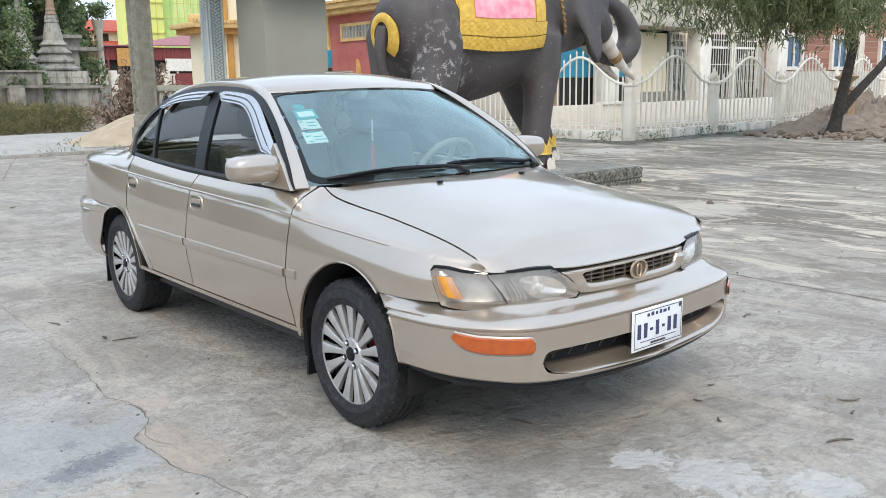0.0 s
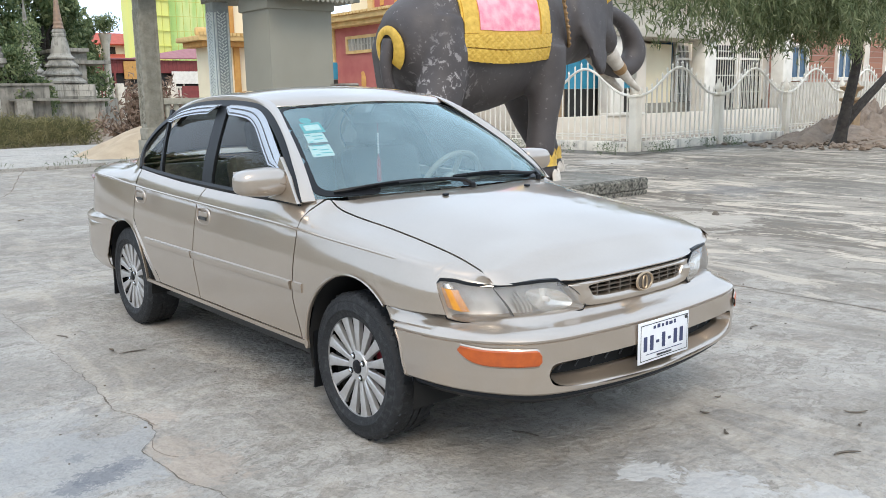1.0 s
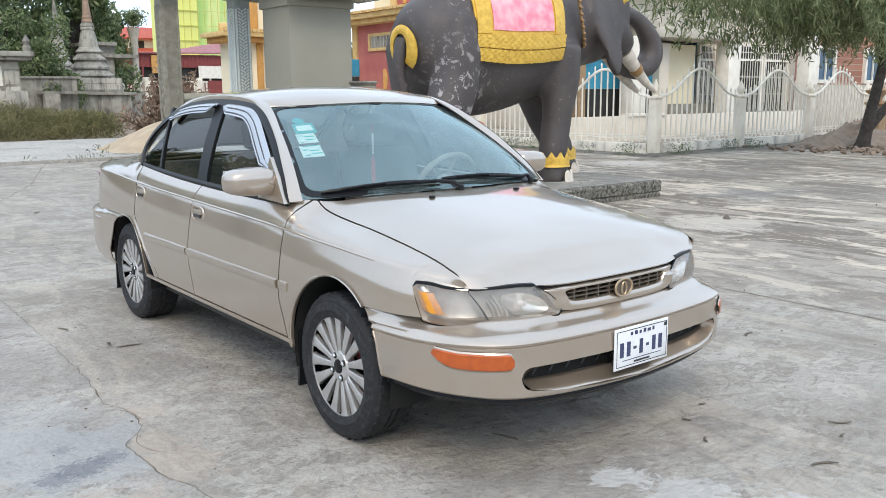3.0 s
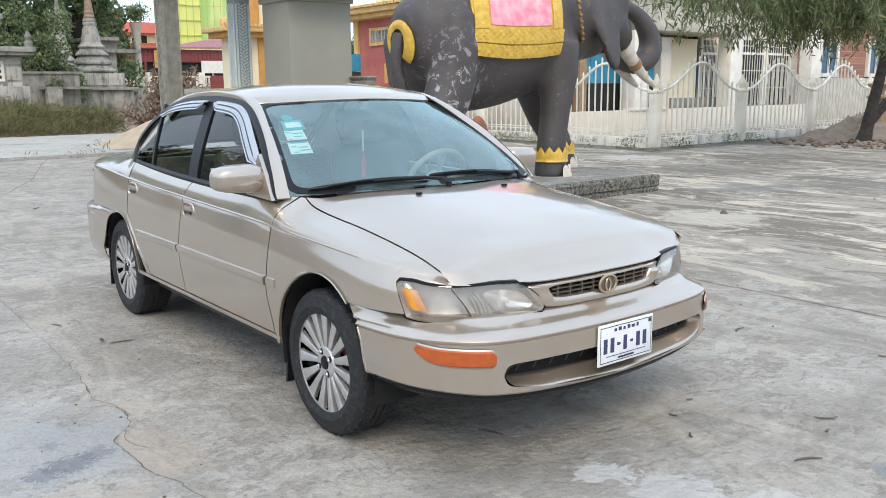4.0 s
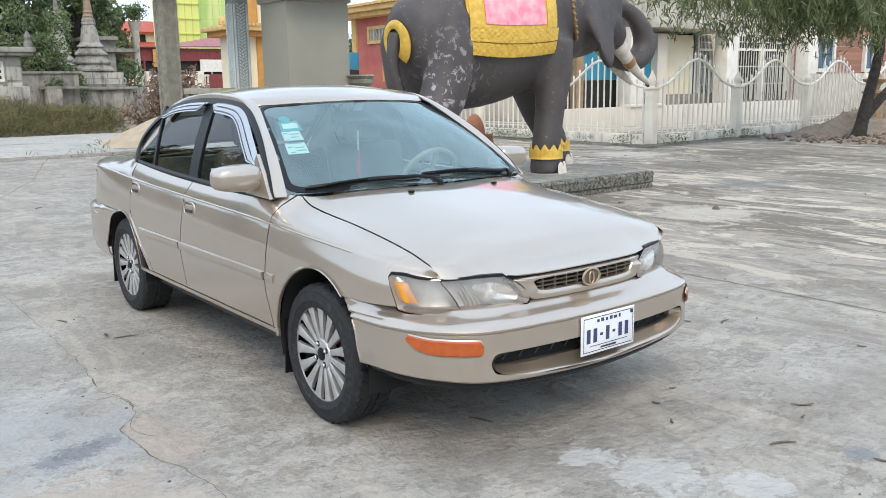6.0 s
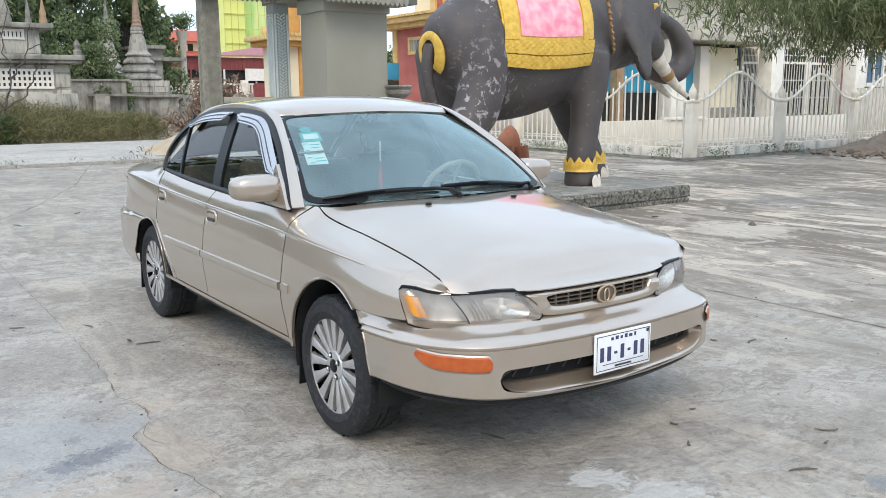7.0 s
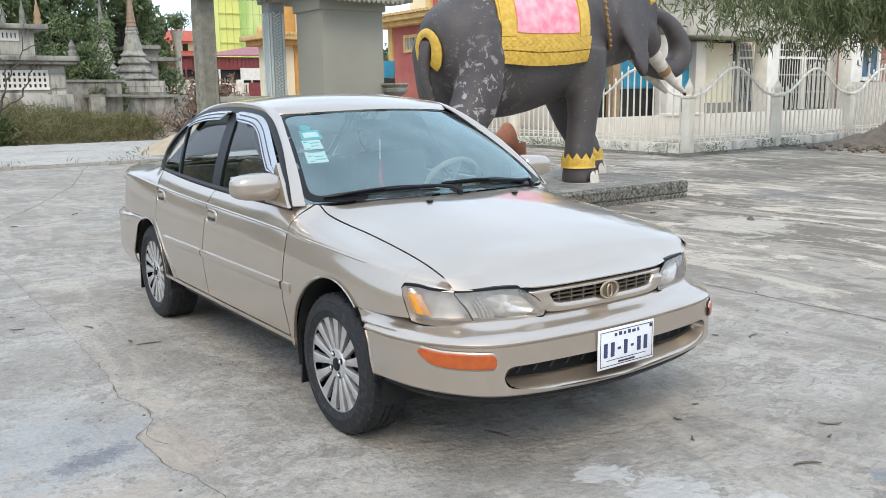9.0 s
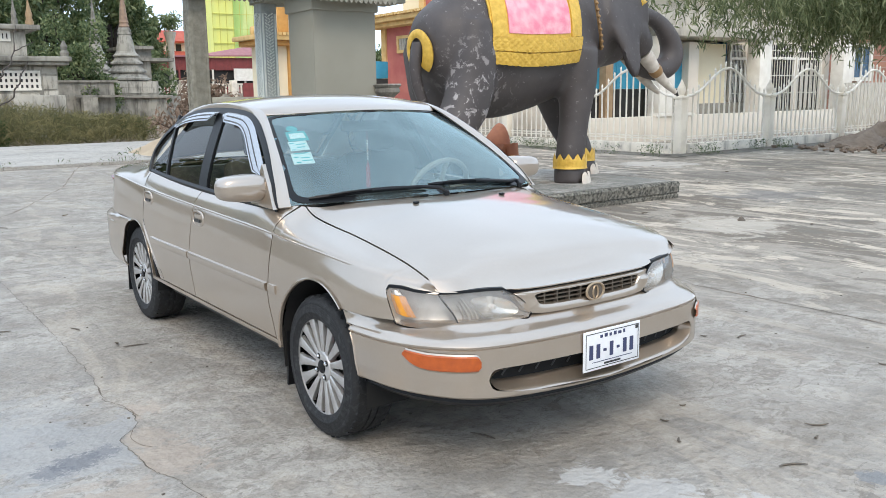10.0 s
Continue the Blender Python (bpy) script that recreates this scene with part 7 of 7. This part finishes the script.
part("wall", boxm(-16.9, -12.26, 13.70, 13.88, .42, 1.60, bevel=.02), PALECREAM, lw)
part("plinth", boxm(-16.9, -12.26, 13.68, 13.90, -.1, .418, bevel=.01), CANOPY, lw)
part("coping", boxm(-12.30, -12.0, 16.9, 18.6, .70, .78, bevel=.01), WHITE, lw)
bp = thing("blue_gate", "bright blue sheet-metal gate behind the fence", "gate")
for k in range(9):
    part("sheet", boxm(-13.5, -13.46, 14.3 + .62 * k, 14.9 + .62 * k, 1.50, 2.75), BLUE, bp)
    # dark panels stand in for the shade in the gate's lower half
    part("lower_sheet", boxm(-13.5, -13.46, 14.3 + .62 * k, 14.9 + .62 * k, .1, 1.49), DARKROOM, bp, "dark infill for the shaded lower part of the gate")
for y0, y1, m_ in ((19.72, 20.20, PALECREAM), (18.25, 18.95, WHITE), (16.05, 16.35, LANT), (15.15, 15.35, WHITE)):
    part("gate_post", boxm(-13.5, -13.2, y0, y1, -.1, 2.9), m_, bp)

brick = thing("brick_building", "red brick building with white-framed blue windows", "building")
part("wall", boxm(-20, -14.3, 28.4, 52, -.1, 6.2), BRICK, brick)
part("pier", boxm(-14.35, -14.0, 28.3, 28.9, -.1, 5.6), PALECREAM, brick)
part("pier", boxm(-14.35, -14.1, 37.4, 37.9, -.1, 5.6), PALECREAM, brick)
part("band", boxm(-14.4, -14.1, 28.4, 52, 4.4, 4.75), PALECREAM, brick)
for y0 in (31.15, 35.15, 39.9, 43.9):
    w = part("window", boxm(-14.32, -14.24, y0, y0 + 1.2, 1.85, 3.05), BLUEGLASS, brick, "blue glazed window")
    for a in (boxm(-14.34, -14.16, y0 - .16, y0, 1.70, 3.20), boxm(-14.34, -14.16, y0 + 1.2, y0 + 1.36, 1.70, 3.20), boxm(-14.34, -14.16, y0, y0 + 1.2, 3.05, 3.20), boxm(-14.34, -14.12, y0, y0 + 1.2, 1.70, 1.85), boxm(-14.30, -14.18, y0 + .57, y0 + .63, 1.85, 3.05)):
        part("window_frame", a, WHITE, w)

lantern = thing("garden_lantern", "tan cement lantern pedestal standing behind the tree", "lantern", (-7.2, 21.5, .05))
part("base", boxm(-.30, .30, -.30, .30, -.3, .12, bevel=.02), LANT, lantern)
part("shaft", boxm(-.20, .20, -.20, .20, .12, .92, bevel=.03), LANT, lantern)
part("tray", lathe([(.20, .90), (.33, .98), (.33, 1.03), (.18, 1.06)], 8), LANT, lantern)
part("cup", lathe([(.12, 1.05), (.16, 1.20), (.30, 1.30), (.32, 1.35), (.20, 1.38), (.10, 1.55), (.03, 1.68), (.001, 1.72)], 10), LANT, lantern)


# ---- pavilion: carved columns, balustrade, grey pier and scalloped roof
pav = thing("pavilion", "grey open pavilion with carved square columns and a scalloped eave", "pavilion")
part("floor", boxm(-16.0, -10.2, 3.6, 8.6, -.1, .08, bevel=.02), STONE, pav)


def column(x, y, m_body, m_carve, w=.17, top=3.6, dark=False):
    c = part("column", boxm(x - w, x + w, y - w, y + w, .06, top), m_body, pav, "carved square column")
    part("column_base", boxm(x - w - .07, x + w + .07, y - w - .07, y + w + .07, .07, .62, bevel=.02), m_body, c)
    part("column_base", boxm(x - w - .03, x + w + .03, y - w - .03, y + w + .03, .62, .85, bevel=.02), m_body, c)
    part("capital", boxm(x - w - .05, x + w + .05, y - w - .05, y + w + .05, 3.34, 3.46, bevel=.015), m_body, c)
    for face in range(2):
        b = bmesh.new()
        for k in range(34):
            z = .95 + k * .064
            for s_ in (-1, 0, 1):
                o = s_ * .062
                m_ = Matrix.Translation((x + w if face == 0 else x + o, y + o if face == 0 else y - w, z + (.032 if s_ else 0))) @ Matrix.Rotation(radians(40 * (s_ or (1 if k % 2 else -1))), 4, "X" if face == 0 else "Y")
                if face == 0:
                    box(b, -.004, .016, -.030, .030, -.011, .011, m=m_)
                else:
                    box(b, -.030, .030, -.016, .004, -.011, .011, m=m_)
        for s_ in (-1, 1):
            o = s_ * (w - .035)
            if face == 0:
                box(b, x + w - .004, x + w + .018, y + o - .018, y + o + .018, .90, 3.10)
            else:
                box(b, x + o - .018, x + o + .018, y - w - .018, y - w + .004, .90, 3.10)
        ob = part("carving", b, m_carve, c)
        ob["kind"] = "stuff"
    return c


column(-12.67, 3.84, CARVEDD, CARVEDD)
column(-12.67, 5.34, CARVEDB, CARVEDL)
column(-15.4, 8.15, CARVEDD, CARVED)
pier = part("pier", boxm(-11.66, -10.60, 5.38, 6.74, .06, 3.30), PIERGREY, pav, "plain grey rendered pier")
part("pier_capital", boxm(-11.72, -10.55, 5.32, 6.80, 3.02, 3.30, bevel=.03), PIERGREY, pier)
part("roof_slab", boxm(-13.2, -12.3, 3.35, 8.6, 3.45, 3.75), PIERGREY, pav)
part("roof_slab", boxm(-13.0, -10.15, 5.15, 6.95, 3.30, 3.62), PIERGREY, pav)
part("roof_beam", boxm(-15.57, -13.2, 8.0, 8.3, 3.60, 3.80), PIERGREY, pav)
part("roof", boxm(-13.3, -10.4, 3.5, 8.5, 3.76, 4.6, bevel=.3), PIERGREY, pav)
for px_, zt_, (a0, a1) in ((-10.13, 3.34, (5.15, 6.95)), (-12.28, 3.50, (3.35, 5.6))):
    n_ = int((a1 - a0) / .10)
    rows = []
    for k in range(n_ * 4 + 1):
        u = a0 + (a1 - a0) * k / (n_ * 4)
        drop = .06 + .07 * abs(math.sin(math.pi * k / 4))
        p = (px_, u)
        rows.append([(*p, zt_), (*p, zt_ - .08 - drop)])
    part("scalloped_fringe", grid(rows, thick=.02), CARVEDD, pav)
for y0, y1, x in ((4.03, 5.15, -12.6), ):
    part("handrail", boxm(x - .09, x + .09, y0, y1, 1.30, 1.42, bevel=.015), CARVED, pav)
    part("bottom_rail", boxm(x - .07, x + .07, y0, y1, .42, .52, bevel=.01), CARVED, pav)
    for k in range(6):
        y = lerp(y0, y1, (k + .5) / 6)
        part("baluster", lathe([(.04, .52), (.055, .60), (.075, .75), (.045, .95), (.04, 1.05), (.06, 1.18), (.05, 1.30)], 10, "z", None, (x, y, 0)), CARVED, pav)
part("low_wall", boxm(-10.95, -10.75, 6.74, 8.3, .06, 1.27, bevel=.02), PIERGREY, pav)
part("low_wall", boxm(-10.95, -10.75, 3.9, 5.38, .06, 1.30, bevel=.02), PIERGREY, pav)
box_ = thing("black_box", "small flat black box lying on the pavilion wall", "box", (-10.60, 6.15, 1.385))
part("lid", boxm(-.06, .06, -.155, .155, .028, .058, bevel=.008), BLACK, box_)
part("tray", boxm(-.055, .055, -.145, .145, 0, .026, bevel=.004), BLACK, box_)
urn = thing("stone_urn", "dark grey stepped stone urn on the pavilion wall", "urn", (-10.55, 6.95, 1.17))
part("bowl", lathe([(.10, -1.0), (.12, .10), (.20, .16), (.14, .20), (.26, .30), (.27, .36), (.24, .38), (.30, .44), (.28, .47), (.001, .47)], 18), STONED, urn)

# ---- temple buildings
red = thing("red_temple_hall", "maroon temple hall with ochre cornice and barred vent window", "temple")
part("wall", boxm(-21.85, -16.5, 14.0, 21, -.1, 3.72), MAROON, red)
part("corner_pilaster", boxm(-21.98, -21.70, 13.93, 14.2, -.1, 3.72), OCHRE, red)
part("plinth", boxm(-21.95, -16.5, 13.85, 14.1, -.1, .9), OCHRE, red)
part("cornice", boxm(-22.5, -16.3, 13.55, 21.3, 3.70, 3.85, bevel=.02), OCHRE, red)
part("cornice", boxm(-22.7, -16.3, 13.35, 21.4, 3.85, 4.02, bevel=.02), OCHRE, red)
for k in range(31):
    part("eave_tile", boxm(-22.68 + .2 * k, -22.52 + .2 * k, 13.25, 13.60, 4.02, 4.10), OCHRE, red)
part("upper_wall", boxm(-22.0, -20.25, 14.9, 21, 4.0, 7.0), CREAM, red)
part("upper_wall", boxm(-20.25, -16.5, 14.6, 21, 4.0, 7.0), MAROON, red)
part("upper_pilaster", boxm(-20.45, -20.15, 14.52, 14.9, 4.0, 7.0), OCHRE, red)
v = part("vent_window", boxm(-20.85, -19.05, 13.96, 14.02, 2.92, 3.30), STONE, red, "grey lattice vent window")
for a in (boxm(-20.97, -18.93, 13.92, 14.02, 3.30, 3.40), boxm(-20.97, -18.93, 13.92, 14.02, 2.82, 2.92), boxm(-20.97, -20.85, 13.92, 14.02, 2.92, 3.30), boxm(-19.05, -18.93, 13.92, 14.02, 2.92, 3.30)):
    part("vent_frame", a, OCHRE, v)
for k in range(10):
    part("vent_bar", boxm(-20.80 + .18 * k, -20.74 + .18 * k, 13.93, 13.97, 2.92, 3.30), STONEL, v)
part("vent_bar", boxm(-20.85, -19.05, 13.93, 13.98, 3.09, 3.12), STONEL, v)
for x, z0, s_ in ((-20.05, 1.55, .68), (-19.7, 4.35, .7), (-18.9, 4.35, .7)):
    b = bmesh.new()
    rows = []
    for t in spaced(0, 1, 12):
        w = .21 * s_ * (math.sin(math.pi * (t * .86 + .10)) ** .7)
        rows.append([(x - w, 13.99 if z0 < 3 else 14.59, z0 + t * .98 * s_), (x, (13.90 if z0 < 3 else 14.5) - .02 * math.sin(t * 30), z0 + t * .98 * s_), (x + w, 13.99 if z0 < 3 else 14.59, z0 + t * .98 * s_)])
    part("leaf_ornament", grid(rows), ORANGE, red, "ochre leaf-shaped relief")

cream = thing("cream_temple_hall", "cream temple hall with ochre pilasters and cornice", "temple")
part("wall", boxm(-25.0, -24, 10.35, 13.0, -.1, 3.2), CREAM, cream)
part("cornice", boxm(-25.2, -23.6, 9.95, 13.1, 3.16, 3.34, bevel=.02), ORANGE, cream)
part("cornice", boxm(-25.3, -23.4, 9.75, 13.1, 3.34, 3.50, bevel=.02), OCHRE, cream)
for k in range(22):
    part("eave_bud", boxm(-23.45, -23.35, 9.78 + .15 * k, 9.88 + .15 * k, 3.50, 3.60), OCHRE, cream)
part("upper_wall", boxm(-24.9, -24.2, 10.75, 13.0, 3.5, 6.5), CREAM, cream)
for y in (10.62, 11.34):
    part("pilaster", boxm(-24.02, -23.88, y - .10, y + .10, -.1, 3.18), ORANGE if y > 11 else REDLENS, cream)
part("relief", boxm(-24.22, -24.05, 11.0, 11.4, 3.6, 4.9, bevel=.05), ORANGE, cream)
part("relief", boxm(-24.22, -24.05, 9.95, 10.7, 3.52, 3.82, bevel=.08), OCHRE, cream)

# ---- cemetery: grey crypt and stupas
crypt = thing("grey_crypt", "two-tier grey stone crypt with pierced vents and broad ledges", "crypt")
part("lower_wall", boxm(-35, -30.0, -4.0, 4.85, -.1, 2.66), STONE, crypt)
part("ledge", boxm(-35.4, -29.6, -4.4, 5.2, 2.66, 2.78, bevel=.02), STONE, crypt)
part("ledge", boxm(-35.5, -29.5, -4.5, 5.28, 2.78, 2.96, bevel=.02), STONE, crypt)
part("upper_wall", boxm(-34.3, -30.5, -3.2, 3.98, 2.96, 3.95), STONEL, crypt)
part("upper_ledge", boxm(-34.7, -30.1, -3.6, 4.42, 3.93, 4.10, bevel=.02), STONE, crypt)
part("tower", boxm(-33.6, -31.2, -2.0, 3.0, 4.10, 5.6), STONE, crypt)
part("low_step", boxm(-30.0, -29.5, 3.2, 4.95, -.1, 1.58, bevel=.03), STONEL, crypt)
for y, s_ in ((3.62, .5), (4.12, .62), (2.9, .8)):
    part("finial", lathe([(.22 * s_, 4.08), (.24 * s_, 4.2), (.16 * s_, 4.35), (.20 * s_, 4.45), (.10 * s_, 4.7), (.04 * s_, 4.95), (.001, 5.05)], 10, "z", None, (-30.3, y, 0)), LANT if y > 4 else STONED, crypt)
part("finial", lathe([(.14, 2.95), (.16, 3.1), (.10, 3.2), (.13, 3.32), (.05, 3.5), (.001, 3.55)], 10, "z", None, (-29.7, 5.08, 0)), STONED, crypt)
for y0, y1, z0, z1, ny, nz in ((2.35, 4.20, 1.80, 2.42, 11, 3), (2.75, 3.42, 3.56, 3.84, 5, 1)):
    xx = -30.0 if z0 < 3 else -30.5
    v = part("pierced_vent", boxm(xx - .02, xx + .02, y0, y1, z0, z1), DARKROOM, crypt, "white pierced vent block")
    for k in range(ny + 1):
        y = lerp(y0, y1, k / ny)
        part("vent_bar", boxm(xx, xx + .05, y - .045, y + .045, z0, z1), WHITE, v)
    for k in range(nz + 1):
        z = lerp(z0, z1, k / nz)
        part("vent_bar", boxm(xx, xx + .055, y0 - .05, y1 + .05, z - .045, z + .045), WHITE, v)
for k, (y0, y1, z0, z1) in enumerate(((-4, .2, 0, .9), (.22, 2.3, 0, .9), (2.32, 4.84, 0, .75), (.22, 2.2, .92, 1.7), (2.22, 4.2, .92, 1.68), (4.3, 4.84, 1.1, 1.75), (4.3, 4.84, 1.77, 2.3), (1.2, 2.2, 1.72, 2.6), (-1, 1.18, 1.72, 2.6), (2.22, 3.0, 2.46, 2.64), (3.02, 4.0, 2.46, 2.64), (4.02, 4.84, 2.32, 2.64))):
    part("stone_block", boxm(-30.01, -29.975, y0 + .032, y1 - .032, z0 + .032, z1 - .032, bevel=.012), STONEL, crypt)
for k, (y0, y1, z0, z1) in enumerate(((1.2, 2.6, 3.0, 3.9), (2.62, 3.45, 3.0, 3.5), (3.47, 3.96, 3.0, 3.9))):
    part("stone_block", boxm(-30.51, -30.475, y0 + .032, y1 - .032, z0 + .032, z1 - .032, bevel=.012), STONEL, crypt)


def stupa(name, x, y, s, label, tall=1.0, wide=True):
    t = thing(name, label, "stupa", (x, y, 0))
    if wide:
        part("base", boxm(-1.5 * s, 1.5 * s, -1.42 * s, 1.65 * s, -.2, 1.42 * s, bevel=.03), STONE, t)
        part("base_ledge", boxm(-1.7 * s, 1.7 * s, -1.60 * s, 1.88 * s, 1.42 * s, 1.58 * s, bevel=.02), STONED, t)
        part("podium", boxm(-1.2 * s, 1.2 * s, -1.15 * s, 1.32 * s, 1.58 * s, 2.36 * s, bevel=.02), STONE, t)
        for k in range(3):
            part("podium_block", boxm(1.195 * s, 1.225 * s, (-1.13 + .78 * k) * s, (-.39 + .78 * k) * s, 1.72 * s, 2.02 * s), STONEL, t)
            part("podium_block", boxm(1.195 * s, 1.225 * s, (-1.13 + .78 * k) * s, (-.39 + .78 * k) * s, 2.05 * s, 2.33 * s), STONEL, t)
    else:
        part("base", boxm(-1.0 * s, 1.0 * s, -1.0 * s, 1.0 * s, -.2, 2.40 * s, bevel=.03), STONED, t)
    prof = [(1.05, 2.36), (1.05, 2.41), (1.22, 2.44), (1.22, 2.53), (1.04, 2.66), (.90, 2.80), (.90, 2.83), (1.03, 2.85), (1.03, 2.94), (.88, 3.07), (.74, 3.27), (.74, 3.30), (.87, 3.32), (.87, 3.40), (.72, 3.53), (.61, 3.70), (.61, 3.72), (.71, 3.74), (.71, 3.81), (.58, 3.92), (.52, 4.02), (.48, 4.3), (.40, 4.7), (.335, 4.93), (.37, 4.96), (.37, 5.06), (.33, 5.10), (.35, 5.15), (.35, 5.22), (.29, 5.34)]
    part("bell", lathe([(r * s, z * s) for r, z in prof], 28), STONE, t, angle=18)
    sp = []
    for k in range(9):
        r, z = lerp(.27, .07, k / 8), 5.34 + .22 * tall * k
        sp += [(r * s, z * s), (r * s * 1.08, (z + .06) * s), (r * s * .9, (z + .18 * tall) * s)]
    sp += [(.04 * s, (5.34 + .22 * tall * 10.5) * s), (.001, (5.34 + .22 * tall * 13) * s)]
    part("spire", lathe(sp, 18), BRONZE if wide else STONED, t, "ringed spire")
    return t


stupa("grey_stupa", -46, 11.92, 1.0, "weathered grey bell-shaped stupa with a ringed bronze spire")
stupa("small_stupa", -51, 11.55, .95, "slim dark grey stupa behind a larger one", 1.0, False)
wl_ = thing("cemetery_wall", "dark grey weathered cemetery wall with square piers", "wall")
part("wall", boxm(-42.2, -41.8, 6.4, 10.0, -.1, 2.25), STONED, wl_)
part("ledge", boxm(-41.7, -41.3, 8.0, 10.3, 1.50, 1.62), STONED, wl_)
part("pier", boxm(-41.6, -41.0, 8.25, 8.95, -.1, 1.5), STONE, wl_)
part("coping", boxm(-42.3, -41.7, 6.4, 10.2, 2.25, 2.36), STONED, wl_)
bb = thing("tomb_house", "dark flat-roofed tomb building behind the stupa", "building")
part("wall", boxm(-58, -54, 14.4, 15.75, -.1, 3.85), STONE, bb)
part("roof", boxm(-58.3, -53.6, 14.0, 17.2, 3.83, 4.05), STONED, bb)
part("upper", boxm(-57.5, -54.2, 14.4, 15.9, 4.05, 4.6), STONED, bb)
part("upper_roof", boxm(-58.0, -53.8, 14.0, 15.95, 4.6, 4.82), STONED, bb)

# ---- far side of the grounds
shed = thing("red_shed", "long low shed with a dark red fascia and faded pink roof", "shed")
part("fascia", boxm(-75.2, -75, 21, 46, 3.95, 5.12), SHEDRED, shed)
for k in range(62):
    part("fascia_rib", boxm(-75.0, -74.95, 21.1 + .4 * k, 21.2 + .4 * k, 3.95, 5.1), SHEDRED, shed)
part("roof", grid([[(-74.6, 20.6, 5.10), (-74.6, 27, 5.16), (-74.6, 46, 5.45)], [(-82, 20.6, 5.05), (-82, 27, 5.20), (-82, 46, 8.45)]], thick=.12), ROOFPINK, shed)
part("back_wall", boxm(-82.2, -82, 20.6, 46, -.1, 5), DARKROOM, shed)
part("half_wall", boxm(-75.1, -74.95, 21, 46, -.1, 2.4), SHEDRED, shed)
part("cloth", boxm(-74.7, -74.6, 30.0, 33.6, 2.95, 4.10), WHITE, shed, "white cloth hung along the shed")
part("window_band", boxm(-75.4, -75.3, 21, 46, 2.4, 3.95), DARKROOM, shed)
for k in range(7):
    part("post", boxm(-74.9, -74.75, 21.5 + 3.2 * k, 21.65 + 3.2 * k, -.1, 4.0), WHITE if k > 1 else SHEDRED, shed)
part("orange_panel", boxm(-74.8, -74.7, 25.6, 27.0, 3.4, 5.0), ORANGE, shed)
bal = thing("white_balustrade", "white balustrade before the red shed", "balustrade")
part("rail", boxm(-62.1, -61.9, 18.6, 31, 2.35, 2.5), WHITEW, bal)
part("plinth", boxm(-62.15, -61.85, 18.6, 31, -.1, 1.7), STONEL, bal)
for k in range(46):
    part("baluster", boxm(-62.05, -61.95, 18.8 + .26 * k, 18.92 + .26 * k, 1.7, 2.35), WHITEW, bal)
for y in (18.7, 20.6, 24.7, 28.6):
    part("pier", boxm(-62.25, -61.75, y - .25, y + .25, -.1, 2.75, bevel=.03), WHITEW, bal)
part("dark_panel", boxm(-60.6, -60.5, 24.9, 28, .6, 2.5), SHEDRED, bal)
rh = thing("red_roofed_house", "distant cream house with a red tiled roof", "house")
part("wall", boxm(-118, -110, 33.6, 46, -.1, 8.9), WHITE, rh)
part("roof", grid([[(-109.2, 33.0, 8.75), (-109.2, 47, 8.75)], [(-113.5, 34.5, 10.4), (-113.5, 45, 10.4)], [(-119, 33.0, 8.75), (-119, 47, 8.75)]], thick=.2), TILERED, rh)
part("porch_roof", grid([[(-106.5, 32.6, 6.3), (-106.5, 43, 6.3)], [(-110, 33.2, 7.35), (-110, 43, 7.35)]], thick=.15), TILERED, rh)
part("porch_wall", boxm(-109.9, -107, 33.4, 43, -.1, 6.2), CREAM, rh)
for y in (34.2, 36.6, 38.6, 40.6):
    part("window", boxm(-109.98, -109.9, y, y + .7, 7.5, 8.4), DARKROOM, rh)
pl = thing("planter_column", "tall beige flared planter holding a spiky shrub", "planter", (-65, 20.85, 0))
part("column", lathe([(.30, -.1), (.25, 4.6), (.28, 5.6), (.45, 6.4), (.50, 6.6), (.001, 6.6)], 14), CANOPY, pl)
rng = random.Random(77)
spots = [(Vector((rng.gauss(0, .42), rng.gauss(0, .42), 6.9 + rng.random() * .9 + rng.gauss(0, .15))), rng.uniform(.6, 1.3)) for k in range(700)]
leaves("shrub", blades("shrub", spots, .42, .22, rng, droop=.2), LEAF_B, pl, kind="stuff")
sc = thing("scaffolded_building", "tall building wrapped in yellow-green scaffold netting", "building")
part("netting", boxm(-103, -95, 36.0, 38.6, -.1, 20), NETY, sc)
part("netting", boxm(-107, -95.6, 38.6, 52, -.1, 22), NET, sc)
for k in range(18):
    part("scaffold_pole", boxm(-94.9, -94.84, 36.0 + .85 * k, 36.04 + .85 * k, 0, 21), NETPOLE, sc)
for k in range(9):
    part("scaffold_deck", boxm(-94.95, -94.8, 36, 51, 6 + 1.7 * k, 6.03 + 1.7 * k), NETPOLE, sc)
sol = thing("blue_tarp", "blue tarpaulin hung behind the pavilion", "tarpaulin")
part("sheet", boxm(-20.1, -20.0, 12.36, 12.95, 1.95, 2.50, bevel=.02), BLUE, sol)
# near-black box filling the space below the tarp
part("lower_sheet", boxm(-20.1, -20.02, 12.36, 12.95, -.02, 1.94, bevel=.02), DARKROOM, sol, "dark infill below the tarpaulin")
# unseen walls added behind the viewer to close the yard and fill reflections
for nm, a, m_ in (("wall_south", (-70, 26, -18.2, -18, -.1, 2.4), CANOPY), ("wall_east", (22, 22.2, -18, 40, -.1, 2.6), WHITEW)):
    tagged(finish(nm, boxm(*a), m_), "plain weathered wall added out of view for reflections in the car", "wall", kind="structure")
